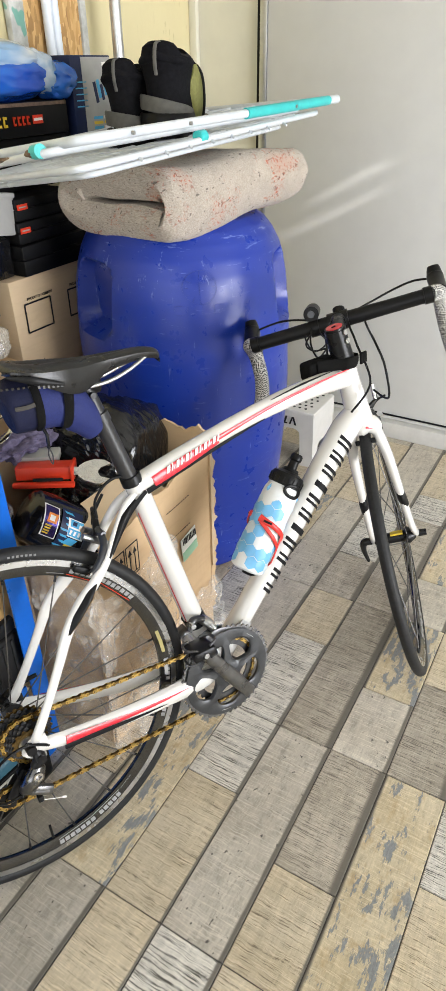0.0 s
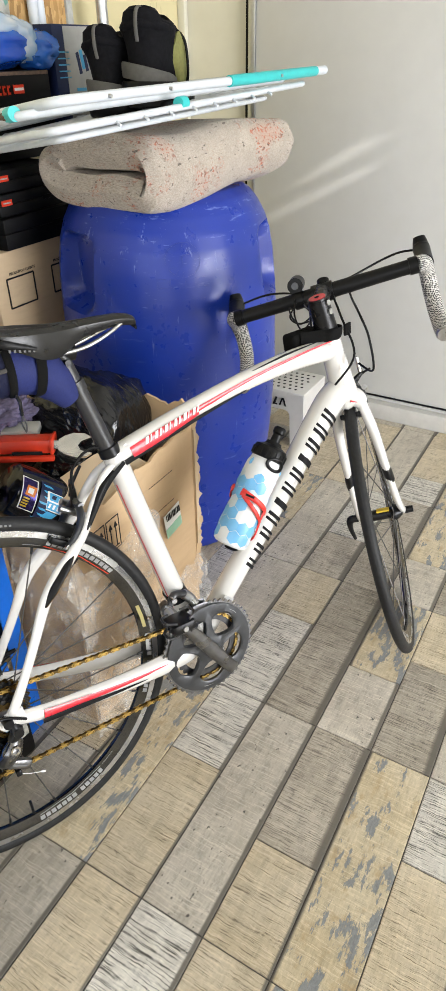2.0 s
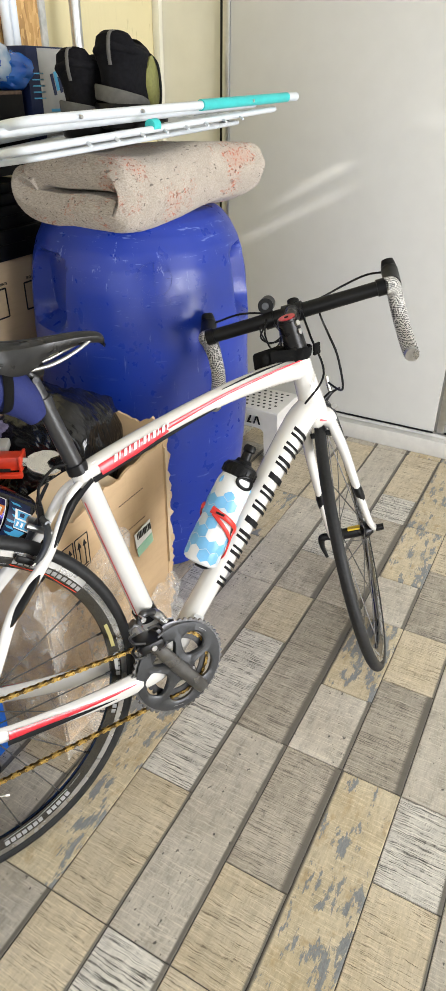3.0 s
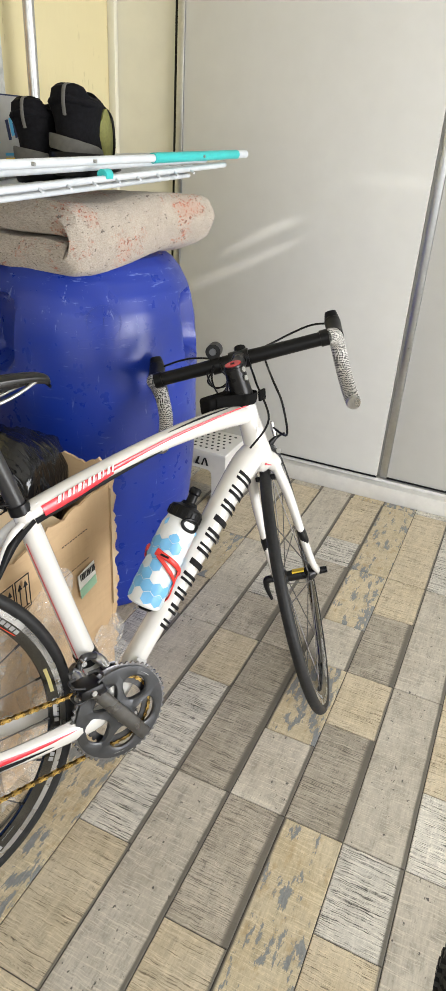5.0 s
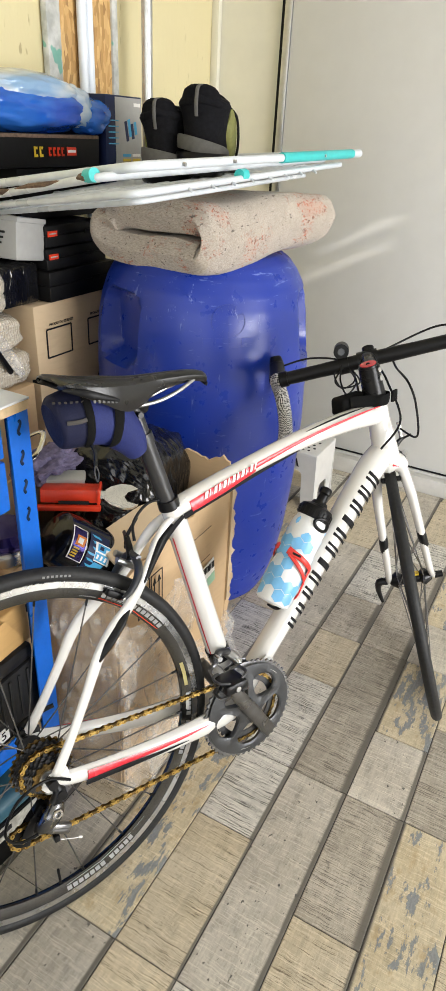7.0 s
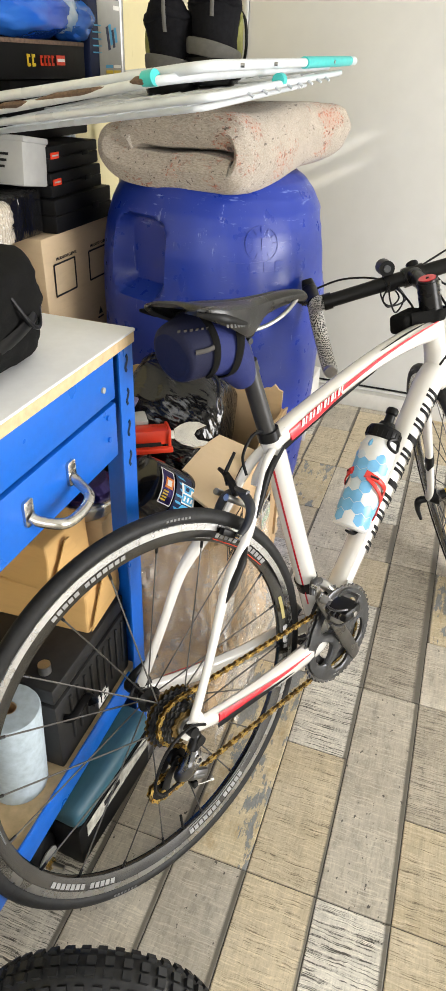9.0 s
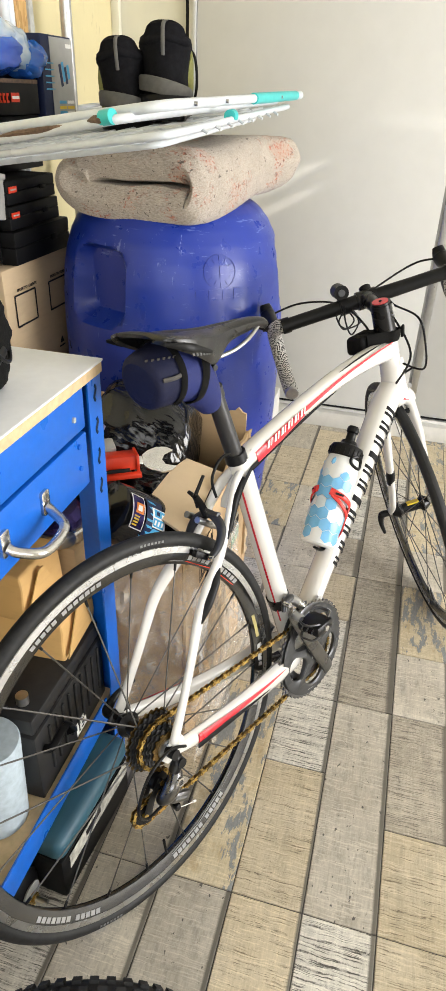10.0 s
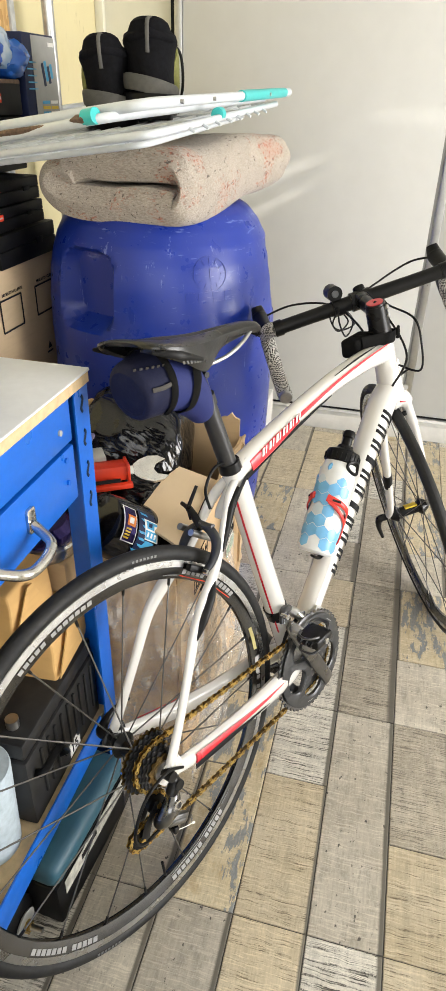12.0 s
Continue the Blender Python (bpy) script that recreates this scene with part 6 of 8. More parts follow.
for s in (1, -1):
    part("chain_stay", sweep([V(0.395, 0.264, s * 0.022), V(0.345, 0.266, s * 0.036), V(0.22, 0.277, s * 0.046), V(0.09, 0.303, s * 0.058), V(0.012, 0.327, s * 0.066)], [0.021, 0.0230, 0.0195, 0.0158, 0.0120], 14, 0.66, (0, 0, 1)), WHITE_PAINT, bike)
    part("seat_stay", sweep([V(0.303, 0.684, s * 0.008), V(0.272, 0.668, s * 0.015), V(0.246, 0.638, s * 0.023), V(0.216, 0.598, s * 0.031), V(0.190, 0.573, s * 0.038), V(0.150, 0.543, s * 0.047), V(0.115, 0.507, s * 0.053), V(0.082, 0.450, s * 0.058), V(0.046, 0.390, s * 0.063), V(0.010, 0.336, s * 0.067)], [0.0100, 0.0098, 0.0088, 0.0086, 0.0098, 0.0128, 0.0108, 0.0088, 0.0084, 0.0100], 16, 0.72, (0, 0, 1)), WHITE_PAINT, bike)
    part("black_stripe", sweep([V(0.290, 0.676, s * 0.0190), V(0.262, 0.656, s * 0.0255), V(0.240, 0.628, s * 0.0305), V(0.216, 0.597, s * 0.0365)], [0.003, 0.0062, 0.0056, 0.002], 12, 0.8), CARBON, bike, "black painted flash")
    nrm_ = Vector((-0.45, s * 0.78, 0.44)).normalized()
    wid_ = Vector((0.75, 0, 0.66)).cross(nrm_)
    part("insert_border", sweep([V(0.184, 0.570, s * 0.0430), V(0.160, 0.551, s * 0.0530), V(0.130, 0.524, s * 0.0585), V(0.108, 0.498, s * 0.0585)], [0.002, 0.0090, 0.0090, 0.002], 14, 0.4, wid_), DARK_GOLD, bike, "bronze insert border")
    part("stay_insert", sweep([V(0.182, 0.569, s * 0.0445), V(0.160, 0.552, s * 0.0547), V(0.131, 0.526, s * 0.0602), V(0.110, 0.502, s * 0.0600)], [0.002, 0.0076, 0.0076, 0.002], 14, 0.42, wid_), CARBON, bike, "dark elastomer insert")
    part("dropout", sweep([V(0.030, 0.331, s * 0.066), V(0.006, 0.330, s * 0.067), V(-0.010, 0.318, s * 0.067)], [0.014, 0.016, 0.009], 12, 0.45, (0, 0, 1)), WHITE_PAINT if s < 0 else BLACK_ALLOY, bike)


part("stay_bridge", sweep([V(0.296, 0.684), V(0.280, 0.664), V(0.262, 0.643), V(0.252, 0.632)], [0.005, 0.009, 0.011, 0.006], 14, 0.3, (0, 1, 0)), WHITE_PAINT, bike)


# painted stripes follow the tubes a little above their skin
def stripe(name, pts, w, material, up=(0, 0, 1)):
    return part(name, sweep(pts, w, 8, 0.22, up), material, bike)


stripe("red_stripe", [V(0.330, 0.697, -0.0180), V(0.40, 0.716, -0.0178), V(0.47, 0.735, -0.0180)], [0.0105, 0.0110, 0.0070], RED_PAINT)
stripe("red_stripe", [V(0.46, 0.735, -0.0176), V(0.60, 0.766, -0.0180), V(0.72, 0.785, -0.0196), V(0.80, 0.794, -0.021)], [0.0048, 0.0030, 0.0020, 0.0008], RED_PAINT)
stripe("black_stripe", [V(0.315, 0.683, -0.0182), V(0.40, 0.703, -0.0152), V(0.50, 0.728, -0.0158), V(0.58, 0.745, -0.016)], [0.0055, 0.0045, 0.003, 0.0008], BLACK_DECAL)
stripe("black_stripe", [V(0.60, 0.776, -0.0118), V(0.68, 0.789, -0.0130), V(0.76, 0.797, -0.0135)], [0.0006, 0.0022, 0.0006], BLACK_DECAL)
bm = bmesh.new()
for k in range(12):
    x = 0.356 + k * 0.0100
    z = 0.7035 + (x - 0.356) * 0.262
    wbar = (0.0062, 0.0020, 0.0054, 0.0030)[k % 4]
    fr = facing((x, -0.0206, z), (1, 0, 0.262), (0.25, 0, 1))
    plate([(0, 0.001), (wbar, 0.001), (wbar, 0.0143), (0, 0.0143)], 0.001, fr, into=bm)
part("pale_marking", bm, WHITE_PRINT, bike, smooth=False)
for s in (-1, 1):
    stripe("red_stripe", [V(0.330, 0.272, s * 0.0515), V(0.22, 0.283, s * 0.0585), V(0.12, 0.301, s * 0.0665), V(0.06, 0.312, s * 0.071)], [0.0014, 0.0040, 0.0068, 0.0098], RED_PAINT)
    stripe("black_stripe", [V(0.26, 0.268, s * 0.0575), V(0.20, 0.276, s * 0.0612), V(0.13, 0.289, s * 0.0672), V(0.055, 0.302, s * 0.0735)], [0.0004, 0.0030, 0.0052, 0.0048], BLACK_DECAL)
stripe("black_stripe", [V(0.312, 0.686, -0.0205), V(0.284, 0.668, -0.0245), V(0.258, 0.645, -0.0300), V(0.222, 0.600, -0.0385)], [0.004, 0.0052, 0.0046, 0.0006], BLACK_DECAL)
stripe("red_stripe", [V(0.3139, 0.645) + Vector((-0.0195, -0.0075, 0)), V(0.3324, 0.56) + Vector((-0.0198, -0.0075, 0)), V(0.3566, 0.45) + Vector((-0.0198, -0.0075, 0)), V(0.382, 0.34) + Vector((-0.0205, -0.0078, 0))], 0.0026, RED_PAINT, (0, 1, 0))

# the maker's wordmark along the down tube: a row of slanted black strokes
bm = bmesh.new()
d0, d1 = V(0.527, 0.378), V(0.779, 0.650)
dd = (d1 - d0).normalized()
up = Vector((-dd.z, 0, dd.x))
for k in range(11):
    f = (k + 0.12) / 11
    c = d0.lerp(d1, f)
    rad = 0.0240 + 0.0062 * f
    base = Matrix(((dd.x, up.x, 0, c.x), (0, 0, -1, 0), (dd.z, up.z, 0, c.z), (0, 0, 0, 1)))
    w, h = 0.0245, 0.0205 + 0.004 * f

    def stroke(pts):
        # slanted flat strokes wrapped onto the side of the tube
        made = plate([(x * w + y * h * 0.34, (y - 0.5) * 2 * h) for x, y in pts], 0.0006, Matrix())
        for v in made.verts:
            ang = v.co.y / rad
            depth = rad * math.cos(min(1.45, abs(ang))) + 0.0006 + v.co.z
            v.co = base @ Vector((v.co.x, rad * math.sin(max(-1.45, min(1.45, ang))), depth))
        tmp = bpy.data.meshes.new("stroke")
        made.to_mesh(tmp)
        made.free()
        bm.from_mesh(tmp)
        bpy.data.meshes.remove(tmp)
    n = 8
    for x0, x1 in (((0.04, 0.33), (0.56, 0.78)), ((0.04, 0.28), (0.50, 0.80)), ((0.14, 0.66),))[(0, 1, 0, 1, 2, 0, 1, 2, 1, 0, 1)[k] % 3]:
        for j in range(n):
            stroke([(x0, j / n), (x1, j / n), (x1, (j + 1) / n), (x0, (j + 1) / n)])
part("black_wordmark", bm, BLACK_DECAL, bike, smooth=False)
part("sticker", box((0.026, 0.001, 0.042), (0.463, -0.0245, 0.322), 0, pose(0, 0, 0, 0, 44, 0)), SILVER_PRINT, bike, "small faded tube sticker", smooth=False)

# seat post and saddle
part("seat_collar", sweep([V(0.2985, 0.700), V(0.2945, 0.717)], [0.0196, 0.0190], 20, raw=True), BLACK_ALLOY, bike)
part("collar_bolt", rod(V(0.324, 0.710, -0.013), V(0.324, 0.710, 0.013), 0.004, seg=10), STEEL, bike)
post = part("seat_post", sweep([V(0.297, 0.70), V(0.2475, 0.888)], [0.0130, 0.0130], 18, raw=True), POST_GREY, bike, "matt black carbon seat post")
part("post_sleeve", sweep([V(0.2955, 0.706), V(0.262, 0.833)], [0.0152, 0.0146], 18, raw=True), POST_GREY, post)
part("sleeve_lip", sweep([V(0.2652, 0.8205), V(0.2608, 0.8375)], [0.0166, 0.0166], 18, raw=True), POST_GREY, post)
part("clamp_head", sweep([V(0.224, 0.888), V(0.272, 0.884)], [0.013, 0.013], 12, 1.2, raw=True), BLACK_ALLOY, post)
part("clamp_bolt", rod(V(0.252, 0.872, -0.022), V(0.252, 0.872, 0.022), 0.005, seg=12), BLACK_ALLOY, post)


# the saddle sits a little crooked on its post
SEAT = Matrix(((0.900, 0, 0, 0.0135), (-0.052, 1, 0, -0.002), (0.043, 0, 1, -0.0035), (0, 0, 0, 1)))


def saddle():
    bm = bmesh.new()
    st_ = [(0.104, 0.046, 0.955, 0.006), (0.112, 0.062, 0.956, 0.014), (0.135, 0.070, 0.951, 0.024), (0.165, 0.069, 0.944, 0.034), (0.20, 0.060, 0.939, 0.053), (0.230, 0.046, 0.934, 0.056), (0.258, 0.034, 0.931, 0.045),
           (0.290, 0.0250, 0.929, 0.027), (0.35, 0.0205, 0.925, 0.017), (0.378, 0.018, 0.920, 0.015), (0.390, 0.012, 0.914, 0.013), (0.394, 0.004, 0.908, 0.006)]
    seg = 22
    rings = []
    st_ = [(a + 0.008, b, c - 0.005, d) for a, b, c, d in st_]
    pts = smooth_path([(a, b, c) for a, b, c, _ in st_], 3)
    deps = smooth_path([(a, d, 0) for a, _, _, d in st_], 3)
    for p, q in zip(pts, deps):
        x, w, z, dep = p.x, p.y, p.z, q.y
        r = []
        for s in range(seg + 1):
            f = s / seg * 2 - 1
            a = abs(f)
            if a < 0.72:
                g = a / 0.72
                y = w * 0.93 * g
                dz = 0.007 * g ** 3 + 0.004 * math.exp(-(g / 0.2) ** 2) * (1 if 0.15 < x < 0.32 else 0)
            else:
                g = (a - 0.72) / 0.28
                y = w * (0.93 + 0.07 * math.sin(g * math.pi / 2)) - 0.010 * g * g
                dz = 0.007 + 0.72 * dep * g
            r.append(bm.verts.new((x, math.copysign(y, f), z - dz)))
        rings.append(r)
    for a, b in zip(rings, rings[1:]):
        for s in range(seg):
            bm.faces.new((a[s], a[s + 1], b[s + 1], b[s]))
    bmesh.ops.recalc_face_normals(bm, faces=bm.faces)
    bmesh.ops.solidify(bm, geom=bm.faces[:], thickness=0.006)
    bm.transform(SEAT)
    sd = part("saddle", bm, LEATHER, bike, "black synthetic leather racing saddle")

    def seated(made):
        made.transform(SEAT)
        return made
    for s in (1, -1):
        part("rail", seated(sweep([V(0.200, 0.890, s * 0.022), V(0.235, 0.885, s * 0.022), V(0.29, 0.884, s * 0.022), V(0.335, 0.893, s * 0.020), V(0.375, 0.905, s * 0.010)], 0.0032, 10)), STEEL, sd, "bright saddle rail")
        part("trim_strip", seated(sweep([V(0.112, 0.938, s * 0.060), V(0.15, 0.926, s * 0.0725), V(0.20, 0.908, s * 0.064)], [0.002, 0.006, 0.002], 8, 0.3, (0, 0, 1))), CARBON, sd)
    bm = bmesh.new()
    for k in range(6):
        box((0.0036, 0.0010, 0.0042), (0.156 + k * 0.0078, -0.0700 + k * k * 0.00030, 0.915 - k * 0.0016), turn=pose(0, 0, 0, -20, 14, 8), into=bm)
    part("silver_marking", seated(bm), DULL_PRINT, sd, smooth=False)


saddle()


# wheels
def road_wheel(name, m, rear):
    """m: a frame whose origin is the hub and whose z is the axle."""
    w = part(name, lathe([(0, -0.050), (0.010, -0.050), (0.021, -0.034), (0.022, -0.030), (0.0135, -0.022), (0.0135, 0.022), (0.022, 0.030), (0.021, 0.034), (0.010, 0.050), (0, 0.050)], 28, m), BLACK_ALLOY, bike)
    tyre = [(0.3215 + 0.0128 * math.cos(a), 0.0124 * math.sin(a)) for a in [2 * math.pi * k / 18 for k in range(18)]]
    part("tyre", ring(tyre, 144, m), RUBBER, w, "smooth black racing tyre")
    part("rim", ring([(0.2815, -0.0015), (0.2825, -0.0045), (0.299, -0.0090), (0.3035, -0.0093), (0.3035, 0.0093), (0.299, 0.0090), (0.2825, 0.0045), (0.2815, 0.0015)], 120, m), RIM_BLACK, w, "black alloy rim")
    part("brake_track", ring([(0.3015, -0.0095), (0.312, -0.0098), (0.3135, -0.008), (0.3135, 0.008), (0.312, 0.0098), (0.3015, 0.0095)], 120, m), RIM_SILVER, w, "machined silver brake track")
    n = 20
    for k in range(n):
        a = 2 * math.pi * (k + 0.5) / n
        side = 1 if k % 2 else -1
        b = a + (0.9 if k % 4 < 2 else -0.9) * (1 if side > 0 or not rear else 0.08)
        p = m @ Vector((0.021 * math.cos(b), 0.021 * math.sin(b), side * 0.031))
        q = m @ Vector((0.2860 * math.cos(a), 0.2860 * math.sin(a), side * 0.001))
        part("spoke", sweep([p, q], [0.0013, 0.0013], 6, raw=True), SPOKE, w)
        part("nipple", sweep([p.lerp(q, 0.945), p.lerp(q, 1.0)], [0.0022, 0.0026], 8, raw=True), BLACK_ALLOY, w)
    # wordmarks on the rim: rows of short bars, and a long silver and red flash
    def decal(a0, a1, r0, r1, n_, material, label="", gap=0.35):
        bm = bmesh.new()
        for s in (1, -1):
            for k in range(n_):
                b0 = a0 + (a1 - a0) * k / n_
                b1 = b0 + (a1 - a0) / n_ * (1 - gap)
                row = []
                for a in (b0, (b0 + b1) / 2, b1):
                    for r in (r0, r1):
                        z = 0.0045 + (r - 0.2825) / (0.299 - 0.2825) * 0.0045 if r < 0.299 else 0.0098
                        row.append(bm.verts.new(m @ Vector((r * math.cos(a), r * math.sin(a), s * (z + 0.0006)))))
                bm.faces.new((row[0], row[1], row[3], row[2]))
                bm.faces.new((row[2], row[3], row[5], row[4]))
        return part("rim_marking", bm, material, w, label, smooth=False)
    for q in range(3):
        o = 2 * math.pi * q / 3 + 0.55
        decal(o, o + 0.27, 0.2905, 0.2985, 7, RIM_PRINT, gap=0.22)
        decal(o + 0.30, o + 0.49, 0.2905, 0.2985, 5, RIM_PRINT, gap=0.22)
        decal(o, o + 0.49, 0.2872, 0.2886, 1, RIM_PRINT if q else ORANGE_RED, gap=0)
        decal(o + 0.51, o + 0.62, 0.2872, 0.2892, 9, DULL_PRINT, gap=0.3)
        decal(o + 1.08, o + 1.33, 0.2905, 0.2985, 7, RIM_PRINT, gap=0.22)
        decal(o + 1.36, o + 1.54, 0.2905, 0.2985, 5, RIM_PRINT, gap=0.22)
    decal(0.04, 0.22, 0.2890, 0.2955, 1, GOLD_PRINT, "gold flash", 0)
    decal(-0.14, -0.02, 0.2890, 0.2955, 1, SILVER_PRINT, "", 0)
    # pale lettering bars on the tyre wall
    for s in (1, -1):
        for o in (1.25, 4.2):
            bm = bmesh.new()
            for k in range(7):
                a = o + k * 0.022
                c = m @ Vector((0.3225 * math.cos(a), 0.3225 * math.sin(a), s * 0.0125))
                fr = Matrix.Translation(c) @ m.to_3x3().to_4x4() @ Matrix.Rotation(a, 4, "Z")
                box((0.0036, 0.0040, 0.0006), turn=fr, into=bm)
            part("tyre_marking", bm, DULL_PRINT, w, smooth=False)
    part("valve", rod(m @ Vector((0, -0.284, 0)), m @ Vector((0, -0.250, 0)), 0.0026, seg=8), BLACK_ALLOY, w)
    part("axle", rod(m @ Vector((0, 0, -0.070)), m @ Vector((0, 0, 0.070)), 0.0065, seg=14), BLACK_ALLOY, w)
    return w


rear_m = Matrix.Translation(RH) @ Matrix.Rotation(radians(90), 4, "X")
rear = road_wheel("rear_wheel", rear_m, True)
# cassette and chain on the right side (y < 0)
for k in range(9):
    rr = 0.0235 + 0.0033 * (8 - k)
    bm = bmesh.new()
    nt_ = 12 + 2 * (8 - k)
    y = -0.026 - 0.0040 * k
    outer, inner = [], []
    for s in range(nt_ * 4):
        a = 2 * math.pi * s / (nt_ * 4)
        r = rr + (0.0035 if s % 4 in (0, 1) else 0.0)
        outer.append((r * math.cos(a), r * math.sin(a)))
    plate(outer, 0.0018, Matrix.Translation((0, y, 0.334)) @ Matrix.Rotation(radians(90), 4, "X"), into=bm)
    part("sprocket", bm, DARK_STEEL if k % 4 else DARK_GOLD, rear, smooth=False)
part("lock_ring", rod((0, -0.060, 0.334), (0, -0.0635, 0.334), 0.016, seg=24), STEEL, rear)
part("quick_release_nut", rod((0, -0.066, 0.334), (0, -0.084, 0.334), 0.0095, 0.0085, 16), BLACK_ALLOY, rear)
part("quick_release_lever", sweep([V(0.0, 0.334, 0.070), V(0.0, 0.334, 0.086), V(0.03, 0.345, 0.094), V(0.068, 0.352, 0.09)], [0.009, 0.010, 0.0055, 0.004], 10), BLACK_ALLOY, rear)

# crankset
cr = part("crankset", rod(BB + Vector((0, 0.052, 0)), BB - Vector((0, 0.063, 0)), 0.0135, seg=24), CRANK_GREY, bike)


def toothed(teeth, r_out, r_in, thick, y, material, name):
    bm = bmesh.new()
    mm = Matrix.Translation((BB.x, y, BB.z)) @ Matrix.Rotation(radians(90), 4, "X")
    n = teeth * 4
    rows = []
    for z in (0, thick):
        o, i = [], []
        for s in range(n):
            a = 2 * math.pi * s / n
            ro = r_out + (0.0034 if s % 4 in (0, 1) else -0.0008)
            o.append(bm.verts.new(mm @ Vector((ro * math.cos(a), ro * math.sin(a), z))))
            i.append(bm.verts.new(mm @ Vector((r_in * math.cos(a), r_in * math.sin(a), z))))
        rows.append((o, i))
    (o0, i0), (o1, i1) = rows
    for s in range(n):
        k = (s + 1) % n
        bm.faces.new((o0[s], i0[s], i0[k], o0[k]))
        bm.faces.new((o1[s], o1[k], i1[k], i1[s]))
        bm.faces.new((o0[s], o0[k], o1[k], o1[s]))
        bm.faces.new((i0[s], i1[s], i1[k], i0[k]))
    return part(name, bm, material, cr, smooth=False)


toothed(50, 0.1005, 0.078, 0.0035, -0.044, RING_GREY, "large_chainring")
toothed(34, 0.0685, 0.056, 0.0028, -0.0365, DARK_STEEL, "small_chainring")
mm = Matrix.Translation((BB.x, -0.0478, BB.z)) @ Matrix.Rotation(radians(90), 4, "X")
ARM = math.atan2(0.150, -0.093)
# spider: a domed plate with five rounded openings, the arms between them
bm = bmesh.new()
for k in range(5):
    mid_a = ARM + 2 * math.pi * k / 5
    hc = Vector((0.0535 * math.cos(mid_a), 0.0535 * math.sin(mid_a), 0))
    rad_d, tan_d = Vector((math.cos(mid_a), math.sin(mid_a), 0)), Vector((-math.sin(mid_a), math.cos(mid_a), 0))
    loops = [[], [], [], []]
    n_s = 48
    for s_ in range(n_s):
        w = 2 * math.pi * s_ / n_s
        d = rad_d * math.cos(w) + tan_d * math.sin(w)
        # walk outward from the opening's middle to the sector's border
        far_t = 0.0
        while True:
            p = hc + d * far_t
            rr_, aa_ = p.length, (math.atan2(p.y, p.x) - mid_a + math.pi) % (2 * math.pi) - math.pi
            if rr_ > 0.0955 or rr_ < 0.014 or abs(aa_) > math.pi / 5:
                break
            far_t += 0.0005
        q = hc + rad_d * math.cos(w) * 0.0242 + tan_d * math.sin(w) * (0.0292 if math.cos(w) > 0 else 0.0292 - 0.013 * abs(math.cos(w)))
        p = hc + d * far_t

        def lift(v):
            return 0.0105 - 0.0075 * min(1.0, v.length / 0.09)
        for lp_, (v, z) in zip(loops, ((p, lift(p)), (q + (p - q) * 0.2, lift(q) + 0.0012), (q, lift(q) - 0.001), (q, -0.002))):
            lp_.append(bm.verts.new(mm @ Vector((v.x, v.y, z))))
    for a_, b_ in zip(loops, loops[1:]):
        for s_ in range(n_s):
            bm.faces.new((a_[s_], a_[(s_ + 1) % n_s], b_[(s_ + 1) % n_s], b_[s_]))
bmesh.ops.remove_doubles(bm, verts=bm.verts, dist=0.0006)
bmesh.ops.recalc_face_normals(bm, faces=bm.faces)
part("spider", bm, CRANK_GREY, cr, "dark grey five-armed spider")
for k in range(5):
    a = ARM + math.pi / 5 + 2 * math.pi * k / 5
    bm = bmesh.new()
    for j in range(5):
        b = a + 0.42 + j * 0.05
        box((0.004, 0.0008, 0.0025), BB + Vector((0.086 * math.cos(b), -0.0518, 0.086 * math.sin(b))), turn=pose(0, 0, 0, 0, -math.degrees(b) + 90, 0), into=bm)
    if k in (1, 3):
        part("silver_marking", bm, SILVER_PRINT, cr, smooth=False)
    else:
        bm.free()
ad = Vector((math.cos(ARM), 0, math.sin(ARM)))
